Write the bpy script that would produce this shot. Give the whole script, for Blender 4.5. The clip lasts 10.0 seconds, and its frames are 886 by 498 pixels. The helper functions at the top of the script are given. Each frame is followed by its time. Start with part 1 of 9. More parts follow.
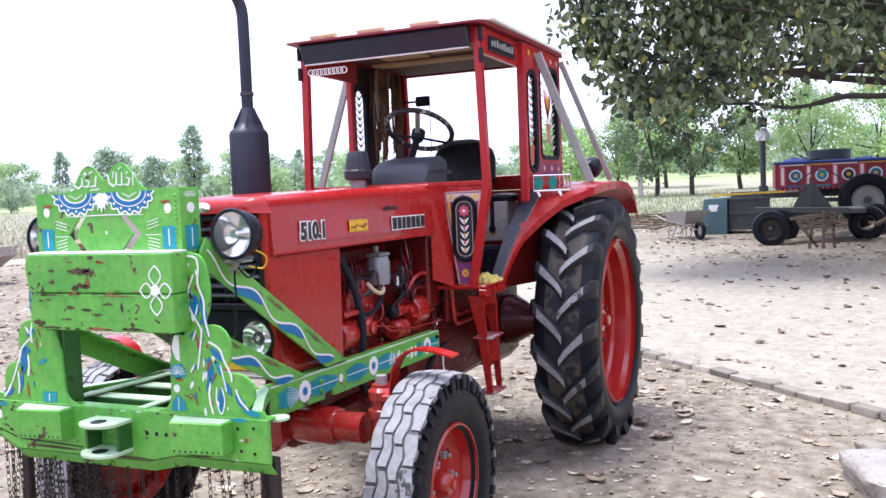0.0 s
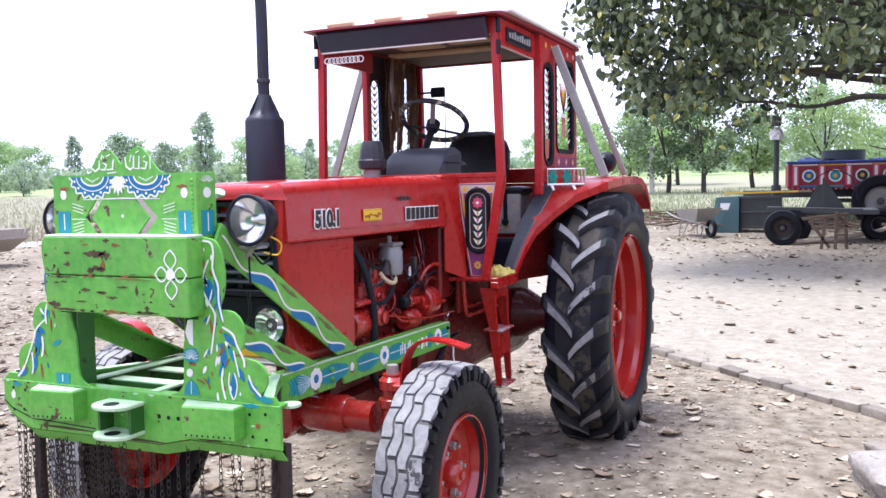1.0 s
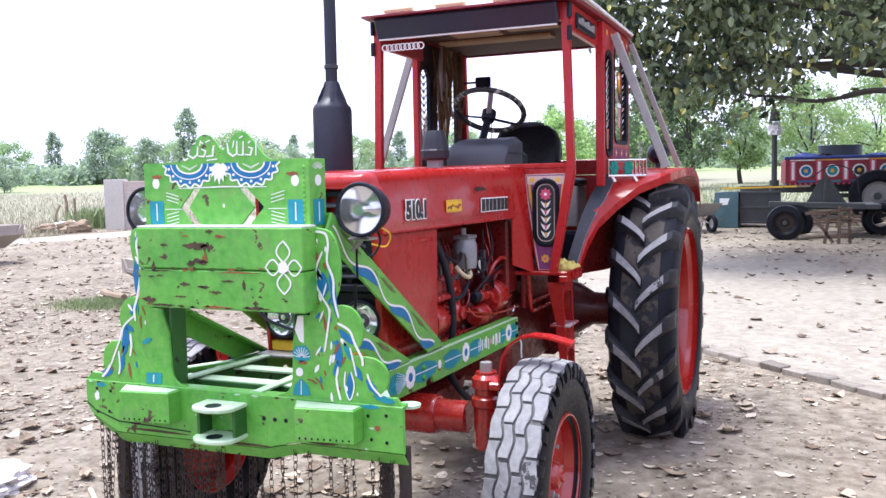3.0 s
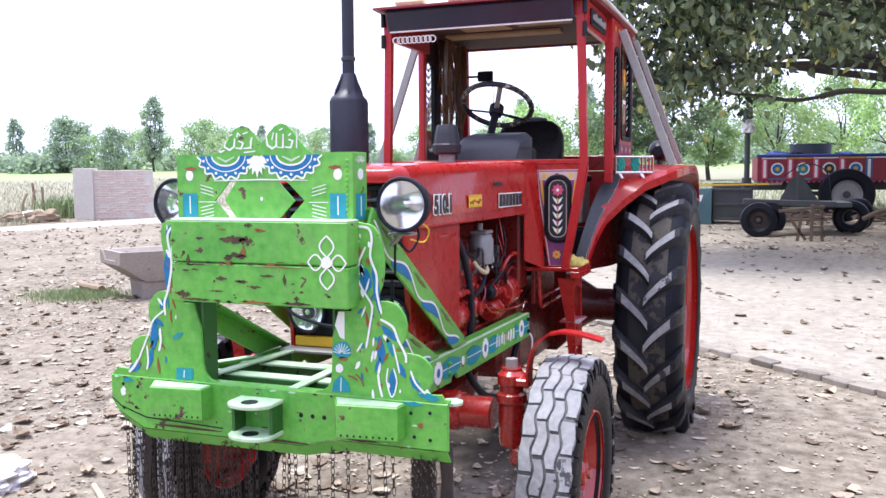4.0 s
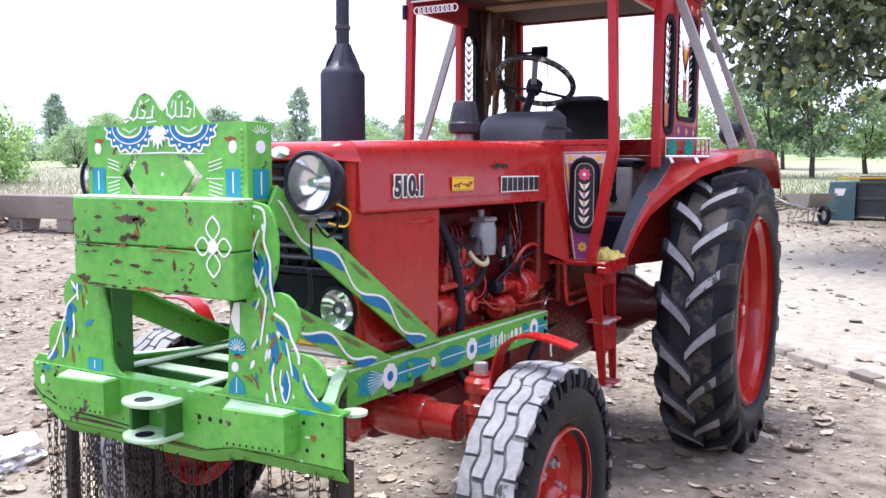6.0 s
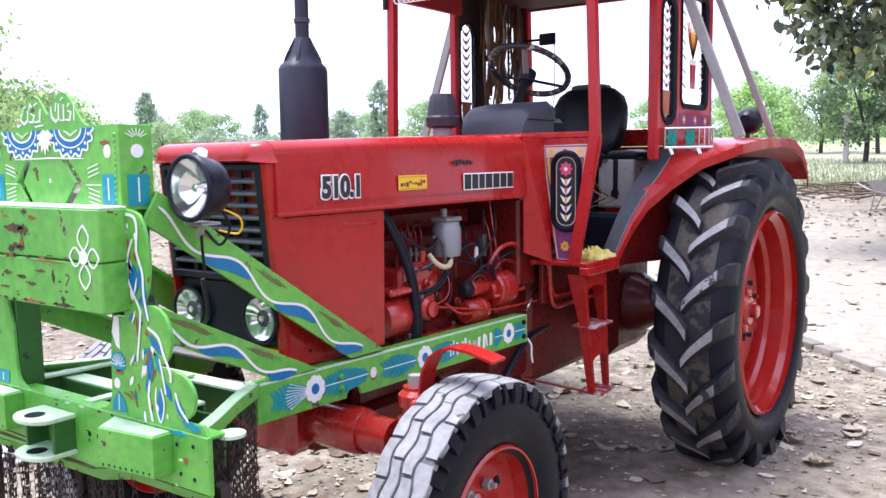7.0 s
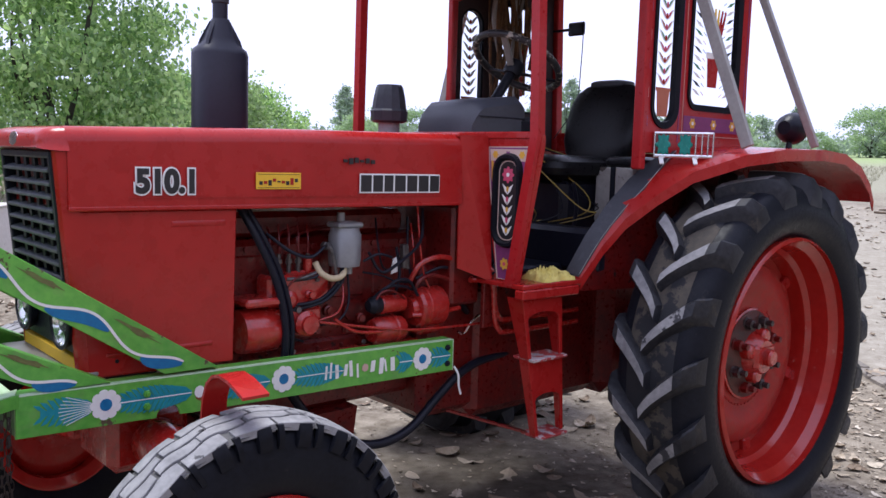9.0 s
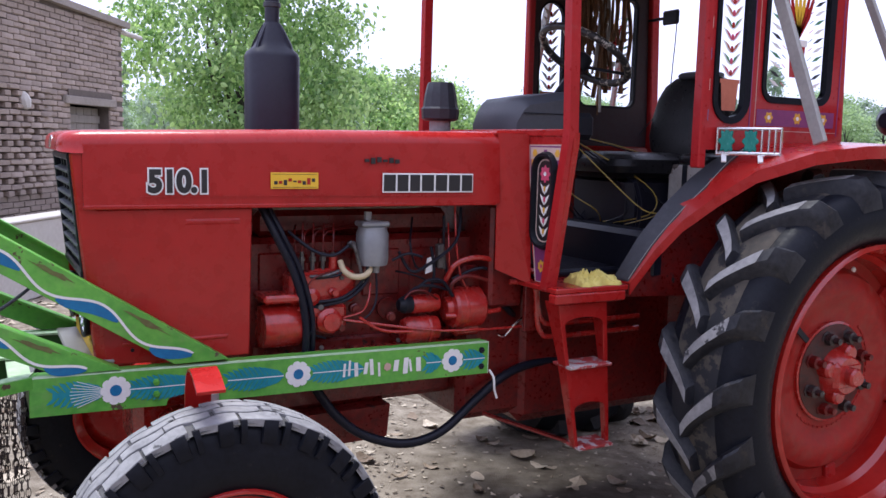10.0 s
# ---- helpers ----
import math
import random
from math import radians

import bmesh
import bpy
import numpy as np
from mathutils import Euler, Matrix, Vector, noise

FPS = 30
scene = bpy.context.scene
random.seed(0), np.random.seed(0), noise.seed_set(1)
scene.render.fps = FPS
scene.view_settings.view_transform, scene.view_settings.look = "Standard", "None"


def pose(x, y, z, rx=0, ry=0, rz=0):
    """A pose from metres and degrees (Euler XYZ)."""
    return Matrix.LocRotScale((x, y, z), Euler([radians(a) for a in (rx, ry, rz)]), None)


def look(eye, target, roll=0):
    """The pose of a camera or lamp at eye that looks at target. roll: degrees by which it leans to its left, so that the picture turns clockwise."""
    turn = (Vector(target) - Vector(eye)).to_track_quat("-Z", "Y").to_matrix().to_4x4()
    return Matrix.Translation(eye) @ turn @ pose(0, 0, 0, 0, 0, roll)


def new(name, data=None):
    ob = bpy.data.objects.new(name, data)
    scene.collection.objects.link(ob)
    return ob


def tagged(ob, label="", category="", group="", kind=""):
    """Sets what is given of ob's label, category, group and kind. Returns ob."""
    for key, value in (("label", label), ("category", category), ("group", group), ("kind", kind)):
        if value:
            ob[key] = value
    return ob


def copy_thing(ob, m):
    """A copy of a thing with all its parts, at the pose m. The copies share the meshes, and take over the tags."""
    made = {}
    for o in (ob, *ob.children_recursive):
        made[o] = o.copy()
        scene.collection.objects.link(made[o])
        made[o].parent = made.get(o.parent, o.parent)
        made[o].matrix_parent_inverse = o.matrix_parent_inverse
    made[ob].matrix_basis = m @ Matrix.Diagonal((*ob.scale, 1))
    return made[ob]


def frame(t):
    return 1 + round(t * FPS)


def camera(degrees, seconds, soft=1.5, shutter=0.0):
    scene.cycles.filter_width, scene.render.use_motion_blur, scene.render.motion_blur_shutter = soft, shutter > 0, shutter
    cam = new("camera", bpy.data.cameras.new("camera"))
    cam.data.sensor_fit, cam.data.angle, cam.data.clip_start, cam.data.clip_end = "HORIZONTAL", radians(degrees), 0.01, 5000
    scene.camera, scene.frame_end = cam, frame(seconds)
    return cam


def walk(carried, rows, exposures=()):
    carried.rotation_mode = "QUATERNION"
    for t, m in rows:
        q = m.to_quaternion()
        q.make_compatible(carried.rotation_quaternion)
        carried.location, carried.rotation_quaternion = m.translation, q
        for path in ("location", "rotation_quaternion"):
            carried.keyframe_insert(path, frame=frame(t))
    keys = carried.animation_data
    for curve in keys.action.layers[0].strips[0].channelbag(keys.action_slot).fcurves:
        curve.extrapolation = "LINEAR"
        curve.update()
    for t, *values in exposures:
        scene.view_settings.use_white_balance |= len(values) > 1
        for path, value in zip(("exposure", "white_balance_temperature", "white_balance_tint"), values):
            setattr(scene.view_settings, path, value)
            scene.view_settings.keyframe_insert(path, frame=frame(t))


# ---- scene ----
# ---- camera and its way ----
cam = camera(54.4, 10.0)
EXPOSURES = [(0.0, 0.76), (5.5, 0.78), (7.0, 0.92), (7.5, 0.62), (8.0, 0.10), (8.5, 0.07), (9.0, 0.14), (9.5, 0.30), (10.0, 0.32)]
PATH = [
    (0.0, 5.2771, 2.1555, 1.5388, 86.465, 2.324, 113.421),
    (0.5, 5.2746, 2.1520, 1.5383, 86.217, 1.947, 113.985),
    (1.0, 5.2819, 2.1360, 1.5333, 85.981, 1.073, 114.099),
    (1.5, 5.3066, 2.0798, 1.5313, 86.236, 0.460, 114.237),
    (2.0, 5.3224, 1.9894, 1.5216, 85.995, -1.223, 114.570),
    (2.5, 5.2839, 1.8227, 1.5129, 85.932, 0.438, 113.397),
    (2.7, 5.2940, 1.7660, 1.5170, 85.757, 1.097, 113.555),
    (3.8, 5.3790, 1.4610, 1.5000, 85.726, 0.399, 110.187),
    (4.0, 5.3836, 1.4501, 1.5238, 85.244, 0.406, 110.645),
    (4.5, 5.3138, 1.5620, 1.5188, 84.930, 0.314, 116.458),
    (5.0, 5.1858, 1.7060, 1.5046, 83.231, 1.752, 117.565),
    (5.5, 5.0447, 1.7778, 1.4870, 85.175, 2.281, 117.203),
    (5.7, 4.9330, 1.7900, 1.4780, 85.037, 1.096, 118.052),
    (6.8, 4.4450, 2.1380, 1.5050, 83.769, 0.497, 124.907),
    (7.0, 4.3538, 2.1687, 1.5064, 84.007, 0.749, 125.702),
    (7.5, 4.0831, 2.2516, 1.5158, 84.496, -1.019, 125.973),
    (8.0, 3.8508, 2.4225, 1.5163, 84.592, -0.868, 134.883),
    (8.5, 3.6165, 2.6023, 1.5422, 83.827, -1.253, 137.424),
    (9.0, 3.3334, 2.6675, 1.5151, 83.865, -1.704, 138.698),
    (9.5, 3.0889, 2.7685, 1.5386, 84.390, -0.412, 146.652),
    (10.0, 2.8422, 2.9502, 1.5530, 83.024, -1.406, 151.374),
]
walk(cam, [(t, pose(x, y, z, rx, ry, rz)) for t, x, y, z, rx, ry, rz in PATH], EXPOSURES)

# ---- light: a bright overcast noon ----
SUN_UP, SUN_TURN = radians(76), radians(-80)
world = bpy.data.worlds.new("overcast_sky")
scene.world = world
world.use_nodes = True
wn = world.node_tree
sky = wn.nodes.new("ShaderNodeTexSky")
sky.sky_type, sky.sun_disc = "NISHITA", False
sky.sun_elevation, sky.sun_rotation = SUN_UP, radians(90) - SUN_TURN
sky.air_density, sky.dust_density, sky.ozone_density = 1.0, 2.0, 1.0
pale = wn.nodes.new("ShaderNodeHueSaturation")
pale.inputs["Saturation"].default_value = 0.25
wn.links.new(sky.outputs[0], pale.inputs["Color"])
cloud = wn.nodes.new("ShaderNodeMix")
cloud.data_type = "RGBA"
cloud.inputs[0].default_value = 0.85
cloud.inputs[7].default_value = (7.1, 7.5, 11.1, 1)
wn.links.new(pale.outputs[0], cloud.inputs[6])
wn.links.new(cloud.outputs[2], wn.nodes["Background"].inputs["Color"])
wn.nodes["Background"].inputs["Strength"].default_value = 0.15

sun_data = bpy.data.lights.new("sun", "SUN")
sun_data.energy, sun_data.angle, sun_data.color = 3.6, radians(26), (0.98, 0.985, 1.0)
sun = new("sun", sun_data)
toward = Vector((math.cos(SUN_UP) * math.cos(SUN_TURN), math.cos(SUN_UP) * math.sin(SUN_TURN), math.sin(SUN_UP)))
sun.matrix_world = look(toward * 60, (0, 0, 0))


# ---- shape helpers ----
class Shape:
    """Vertices and faces of one mesh, gathered piece by piece."""

    def __init__(self):
        self.v, self.f = [], []

    def add(self, verts, faces):
        n = len(self.v)
        self.v += [tuple(p) for p in verts]
        self.f += [tuple(i + n for i in face) for face in faces]
        return self

    def join(self, other, m=None):
        return self.add([m @ Vector(p) for p in other.v] if m else other.v, other.f)

    def box(self, x0, x1, y0, y1, z0, z1, bev=0.0, m=None):
        lo, hi = (x0, y0, z0), (x1, y1, z1)
        b = min(bev, *(abs(h - l) * 0.45 for l, h in zip(lo, hi)))
        if b <= 0:
            vs = [Vector((x, y, z)) for x in (x0, x1) for y in (y0, y1) for z in (z0, z1)]
            fs = [(0, 1, 3, 2), (4, 6, 7, 5), (0, 4, 5, 1), (2, 3, 7, 6), (0, 2, 6, 4), (1, 5, 7, 3)]
        else:
            vs, at = [], {}
            for c in range(8):
                s = (c >> 2 & 1, c >> 1 & 1, c & 1)
                for k in range(3):
                    p = [(hi[i] if s[i] else lo[i]) + (0 if i == k else (-b if s[i] else b)) for i in range(3)]
                    at[s, k] = len(vs)
                    vs.append(Vector(p))
            fs = []
            for k in range(3):
                i, j = (k + 1) % 3, (k + 2) % 3
                for side in (0, 1):
                    ring = []
                    for a, c in ((0, 0), (1, 0), (1, 1), (0, 1)):
                        s = [0, 0, 0]
                        s[k], s[i], s[j] = side, a, c
                        ring.append(at[tuple(s), k])
                    fs.append(ring if side else ring[::-1])
                for a in (0, 1):
                    for c in (0, 1):
                        s0, s1 = [0, 0, 0], [0, 0, 0]
                        s0[i] = s1[i] = a
                        s0[j] = s1[j] = c
                        s1[k] = 1
                        s0, s1 = tuple(s0), tuple(s1)
                        fs.append([at[s0, i], at[s1, i], at[s1, j], at[s0, j]])
            for c in range(8):
                s = (c >> 2 & 1, c >> 1 & 1, c & 1)
                fs.append([at[s, 0], at[s, 1], at[s, 2]])
        return self.add([m @ p for p in vs] if m else vs, fs)

    def beam(self, a, b, w, h, bev=0.0, up=(0, 0, 1)):
        """A bar of width w and height h from a to b."""
        a, b = Vector(a), Vector(b)
        x = (b - a).normalized()
        y = Vector(up).cross(x).normalized()
        z = x.cross(y)
        m = Matrix.Translation(a) @ Matrix((x, y, z)).transposed().to_4x4()
        return self.box(0, (b - a).length, -w / 2, w / 2, -h / 2, h / 2, bev, m)

    def prism(self, pts, axis, a, b, bev=0.0, m=None):
        """A polygon (two coordinates in the order of the other axes) drawn out along an axis."""
        n = len(pts)
        area = sum(pts[i][0] * pts[(i + 1) % n][1] - pts[(i + 1) % n][0] * pts[i][1] for i in range(n))
        if area < 0:
            pts = pts[::-1]

        def lay(p, h):
            return {"x": (h, p[0], p[1]), "y": (p[0], h, p[1]), "z": (p[0], p[1], h)}[axis]

        rings = [(0, a), (0, b)]
        if bev:
            s = bev if b > a else -bev
            rings = [(bev, a), (0, a + s), (0, b - s), (bev, b)]
        vs, fs = [], []
        for inset, h in rings:
            for i in range(n):
                p, q, r = Vector(pts[i - 1]), Vector(pts[i]), Vector(pts[(i + 1) % n])
                if inset:
                    d0, d1 = (q - p).normalized(), (r - q).normalized()
                    nrm = Vector((-d0.y - d1.y, d0.x + d1.x))
                    nrm = nrm.normalized() * inset / max(0.4, math.sqrt(max(0.0, (1 + d0.dot(d1)) / 2))) if nrm.length > 1e-6 else Vector((0, 0))
                    q = q + nrm
                vs.append(Vector(lay(q, h)))
        for k in range(len(rings) - 1):
            for i in range(n):
                j = (i + 1) % n
                fs.append((k * n + i, k * n + j, k * n + n + j, k * n + n + i))
        fs += [tuple(range(n))[::-1], tuple(range((len(rings) - 1) * n, len(rings) * n))]
        return self.add([m @ p for p in vs] if m else vs, fs)

    def loft(self, rings, closed=True, caps=True):
        n, vs, fs = len(rings[0]), [], []
        for r in rings:
            vs += [Vector(p) for p in r]
        for k in range(len(rings) - 1):
            for i in range(n if closed else n - 1):
                j = (i + 1) % n
                fs.append((k * n + i, k * n + j, k * n + n + j, k * n + n + i))
        if caps and closed:
            fs += [tuple(range(n))[::-1], tuple(range((len(rings) - 1) * n, len(rings) * n))]
        return self.add(vs, fs)

    def lathe(self, profile, n=32, m=None, wrap=False, caps=True):
        """(radius, height) pairs turned round z; m lays the result."""
        vs, fs, k = [], [], len(profile)
        for i in range(n):
            a = 2 * math.pi * i / n
            vs += [Vector((r * math.cos(a), r * math.sin(a), h)) for r, h in profile]
        for i in range(n):
            j = (i + 1) % n
            for p in range(k if wrap else k - 1):
                q = (p + 1) % k
                fs.append((i * k + p, j * k + p, j * k + q, i * k + q))
        if caps and not wrap:
            for p in (0, k - 1):
                if profile[p][0] > 1e-5:
                    fs.append(tuple(i * k + p for i in range(n)))
        return self.add([m @ p for p in vs] if m else vs, fs)

    def rod(self, a, b, r, n=12, r2=None):
        a, b = Vector(a), Vector(b)
        m = Matrix.Translation(a) @ (b - a).to_track_quat("Z", "Y").to_matrix().to_4x4()
        return self.lathe([(r, 0), (r if r2 is None else r2, (b - a).length)], n, m)

    def tube(self, pts, r, n=8):
        """A round hose along points, smoothed."""
        p = [Vector(q) for q in pts]
        line = []
        for i in range(len(p) - 1):
            a, b, c, d = p[max(i - 1, 0)], p[i], p[i + 1], p[min(i + 2, len(p) - 1)]
            for s in range(5):
                u = s / 5
                line.append(0.5 * (2 * b + (c - a) * u + (2 * a - 5 * b + 4 * c - d) * u * u + (3 * b - a - 3 * c + d) * u ** 3))
        line.append(p[-1])
        rings, side = [], None
        for i, q in enumerate(line):
            d = (line[min(i + 1, len(line) - 1)] - line[max(i - 1, 0)]).normalized()
            side = (side - d * side.dot(d)).normalized() if side else d.orthogonal().normalized()
            up = d.cross(side)
            rings.append([q + (side * math.cos(2 * math.pi * k / n) + up * math.sin(2 * math.pi * k / n)) * r for k in range(n)])
        return self.loft(rings)

    def ring(self, m, big, small, n=24, k=10):
        return self.lathe([(big + small * math.cos(2 * math.pi * i / k), small * math.sin(2 * math.pi * i / k)) for i in range(k)], n, m, True)

    def mirrored(self):
        s = Shape()
        return s.add([(x, -y, z) for x, y, z in self.v], [f[::-1] for f in self.f])


def axis_y(x, y, z):
    """Lays a turned shape with its axis along +y at a place."""
    return pose(x, y, z, -90, 0, 0)


def axis_x(x, y, z):
    return pose(x, y, z, 0, 90, 0)


def part(name, shape, material, parent=None, label="", sharp=34, fix=True):
    me = bpy.data.meshes.new(name)
    me.from_pydata(shape.v, [], shape.f)
    if fix:
        bm = bmesh.new()
        bm.from_mesh(me)
        bmesh.ops.recalc_face_normals(bm, faces=bm.faces)
        lim = radians(sharp)
        for e in bm.edges:
            e.smooth = len(e.link_faces) == 2 and e.calc_face_angle(0) < lim
        for f in bm.faces:
            f.smooth = True
        bm.to_mesh(me)
        bm.free()
    me.materials.append(material)
    ob = new(name, me)
    if parent:
        ob.parent = parent
    if label:
        ob["label"] = label
    return ob


def thing(name, label, category, group="", at=(0, 0, 0)):
    ob = tagged(new(name), label, category, group)
    ob.location = at
    ob.empty_display_size = 0.1
    return ob


# ---- materials ----
def material(name):
    m = bpy.data.materials.new(name)
    m.use_nodes = True
    nt = m.node_tree
    return m, nt, nt.nodes["Principled BSDF"]


def node(nt, kind, **values):
    n = nt.nodes.new(kind)
    for k, v in values.items():
        n.inputs[k.replace("_", " ")].default_value = v
    return n


def coords(nt, space="Object", scale=(1, 1, 1)):
    c = nt.nodes.new("ShaderNodeTexCoord")
    mp = nt.nodes.new("ShaderNodeMapping")
    mp.inputs["Scale"].default_value = scale
    nt.links.new(c.outputs[space], mp.inputs["Vector"])
    return mp.outputs[0]


def noise_tex(nt, vec, scale, detail=4.0, rough=0.55):
    n = node(nt, "ShaderNodeTexNoise", Scale=scale, Detail=detail, Roughness=rough)
    nt.links.new(vec, n.inputs["Vector"])
    return n.outputs["Fac"]


def ramp(nt, fac, stops):
    r = nt.nodes.new("ShaderNodeValToRGB")
    el = r.color_ramp.elements
    while len(el) < len(stops):
        el.new(0.5)
    for e, (p, c) in zip(el, stops):
        e.position = p
        e.color = (*c, 1) if len(c) == 3 else c
    nt.links.new(fac, r.inputs[0])
    return r.outputs[0]


def grey(v):
    return (v, v, v)


def mix(nt, fac, a, b, mode="MIX"):
    n = nt.nodes.new("ShaderNodeMix")
    n.data_type, n.blend_type = "RGBA", mode
    for sock, val in ((n.inputs[0], fac), (n.inputs[6], a), (n.inputs[7], b)):
        if isinstance(val, (int, float)):
            sock.default_value = val
        elif isinstance(val, tuple):
            sock.default_value = (*val, 1)
        else:
            nt.links.new(val, sock)
    return n.outputs[2]


def bump(nt, bsdf, height, strength, distance):
    b = nt.nodes.new("ShaderNodeBump")
    b.inputs["Strength"].default_value, b.inputs["Distance"].default_value = strength, distance
    nt.links.new(height, b.inputs["Height"])
    nt.links.new(b.outputs[0], bsdf.inputs["Normal"])


def surface(name, a, b, big=2.0, small=40.0, rough=(0.4, 0.6), metal=0.0, relief=0.0, dist=0.002, dust=None, dust_at=0.6, chip=None, chip_at=0.68, chip_scale=14.0, coat=0.0, scale=(1, 1, 1), spec=0.5, vary=0.0):
    """Two tones at two scales, with optional dust, chips, gloss coat and relief."""
    m, nt, bs = material(name)
    v = coords(nt, scale=scale)
    n1, n2 = noise_tex(nt, v, big), noise_tex(nt, v, small, 6.0)
    both = mix(nt, 0.5, n1, n2)
    col = mix(nt, ramp(nt, both, [(0.32, grey(0)), (0.68, grey(1))]), a, b)
    if vary:
        info = nt.nodes.new("ShaderNodeObjectInfo")
        col = mix(nt, vary, col, mix(nt, 1.0, col, ramp(nt, info.outputs["Random"], [(0, grey(0.35)), (1, grey(1.5))]), "MULTIPLY"))
    rgh = ramp(nt, n2, [(0.3, grey(rough[0])), (0.7, grey(rough[1]))])
    if dust:
        d = ramp(nt, mix(nt, 0.6, noise_tex(nt, v, big * 1.7, 5.0), noise_tex(nt, v, small * 0.6, 5.0)), [(dust_at - 0.12, grey(0)), (dust_at + 0.14, grey(0.75))])
        col = mix(nt, d, col, dust)
        rgh = mix(nt, d, rgh, grey(0.85))
    if chip:
        c = ramp(nt, mix(nt, 0.35, noise_tex(nt, v, chip_scale, 5.0, 0.65), noise_tex(nt, v, chip_scale * 0.3)), [(chip_at, grey(0)), (chip_at + 0.02, grey(1))])
        col = mix(nt, c, col, chip)
        rgh = mix(nt, c, rgh, grey(0.8))
    nt.links.new(col, bs.inputs["Base Color"])
    nt.links.new(rgh, bs.inputs["Roughness"])
    bs.inputs["Metallic"].default_value = metal
    bs.inputs["Specular IOR Level"].default_value = spec
    if coat:
        bs.inputs["Coat Weight"].default_value = coat
        bs.inputs["Coat Roughness"].default_value = 0.06
    if relief:
        bump(nt, bs, n2, relief, dist)
    return m


RED = surface("red_paint", (0.31, 0.011, 0.010), (0.42, 0.018, 0.016), 1.5, 18, (0.22, 0.36), coat=0.28, spec=0.25, dust=(0.30, 0.030, 0.022), dust_at=0.70)
# dark from oil, and from engine bay shade put into the colour
OXIDE = surface("oily_shaded_red_paint", (0.075, 0.003, 0.003), (0.20, 0.009, 0.007), 7, 60, (0.18, 0.5), spec=0.5, dust=(0.024, 0.005, 0.005), dust_at=0.60, relief=0.25, chip=(0.010, 0.006, 0.006), chip_at=0.62)
GREEN = surface("green_paint", (0.065, 0.30, 0.040), (0.160, 0.48, 0.070), 5, 40, (0.28, 0.5), chip=(0.09, 0.055, 0.035), chip_at=0.605, chip_scale=20, dust=(0.19, 0.27, 0.10), dust_at=0.64, relief=0.14)
# guard green with the shade inside the frame put into its colour
SHADEGREEN = surface("green_shade_paint", (0.018, 0.09, 0.016), (0.035, 0.14, 0.026), 4, 40, (0.4, 0.6), chip=(0.03, 0.022, 0.016), chip_at=0.62, relief=0.08)
WHITE = surface("white_brush_paint", (0.72, 0.72, 0.68), (0.82, 0.82, 0.8), 8, 90, (0.5, 0.7), chip=(0.2, 0.4, 0.16), chip_at=0.70, chip_scale=30)
BLUE = surface("blue_brush_paint", (0.001, 0.105, 0.27), (0.004, 0.19, 0.38), 14, 60, (0.45, 0.6), chip=(0.1, 0.35, 0.08), chip_at=0.70)
TEAL = surface("teal_brush_paint", (0.0, 0.20, 0.26), (0.01, 0.29, 0.33), 8, 60, (0.45, 0.6), chip=(0.1, 0.35, 0.08), chip_at=0.69)
BROWN = surface("brown_brush_paint", (0.20, 0.07, 0.025), (0.30, 0.10, 0.03), 12, 60, (0.6, 0.8))
BLACK = surface("black_plastic", (0.008, 0.009, 0.013), (0.016, 0.018, 0.025), 5, 80, (0.32, 0.5), dust=(0.09, 0.085, 0.09), dust_at=0.78, spec=0.2)
SATIN = surface("black_enamel", (0.007, 0.008, 0.015), (0.014, 0.015, 0.024), 4, 60, (0.28, 0.42), dust=(0.06, 0.055, 0.06), dust_at=0.79, spec=0.22)
RUBBER = surface("black_rubber", (0.005, 0.0058, 0.009), (0.012, 0.0132, 0.019), 4, 70, (0.30, 0.55), dust=(0.10, 0.080, 0.062), dust_at=0.72, relief=0.25, spec=0.14)
WORN = surface("dusty_tread_rubber", (0.15, 0.15, 0.158), (0.33, 0.328, 0.33), 9, 45, (0.65, 0.9), relief=0.6, dist=0.005, chip=(0.05, 0.05, 0.055), chip_at=0.60, chip_scale=16)
GROOVE = surface("dusty_groove_rubber", (0.035, 0.035, 0.037), (0.13, 0.128, 0.125), 12, 60, (0.7, 0.9), relief=0.4)
LUG = surface("scuffed_lug_rubber", (0.12, 0.12, 0.127), (0.33, 0.325, 0.325), 7, 42, (0.5, 0.8), relief=0.5, dist=0.005, chip=(0.035, 0.035, 0.04), chip_at=0.60, chip_scale=9)
FLOORDUST = surface("brown_tread_dust", (0.030, 0.027, 0.024), (0.095, 0.080, 0.062), 6, 40, (0.8, 0.95), relief=0.4, chip=(0.012, 0.0125, 0.016), chip_at=0.50, chip_scale=8)
GREASE = surface("dark_hub_grease", (0.022, 0.010, 0.009), (0.12, 0.025, 0.018), 14, 60, (0.35, 0.6), relief=0.4)
LUGSIDE = surface("black_lug_rubber", (0.010, 0.0105, 0.014), (0.040, 0.041, 0.046), 8, 50, (0.3, 0.6), relief=0.35, dist=0.004, dust=(0.12, 0.095, 0.07), dust_at=0.68, spec=0.2)
DASH = surface("grey_moulded_plastic", (0.036, 0.040, 0.050), (0.058, 0.063, 0.076), 5, 80, (0.4, 0.55), dust=(0.14, 0.14, 0.15), dust_at=0.72, spec=0.45)
MAT = surface("dark_rubber_mat", (0.020, 0.022, 0.029), (0.050, 0.053, 0.064), 4, 70, (0.4, 0.65), relief=0.15, dust=(0.10, 0.10, 0.11), dust_at=0.68)
STEEL = surface("grey_painted_steel", (0.26, 0.25, 0.24), (0.38, 0.37, 0.35), 5, 60, (0.4, 0.6), metal=0.25, chip=(0.14, 0.09, 0.06), chip_at=0.69)
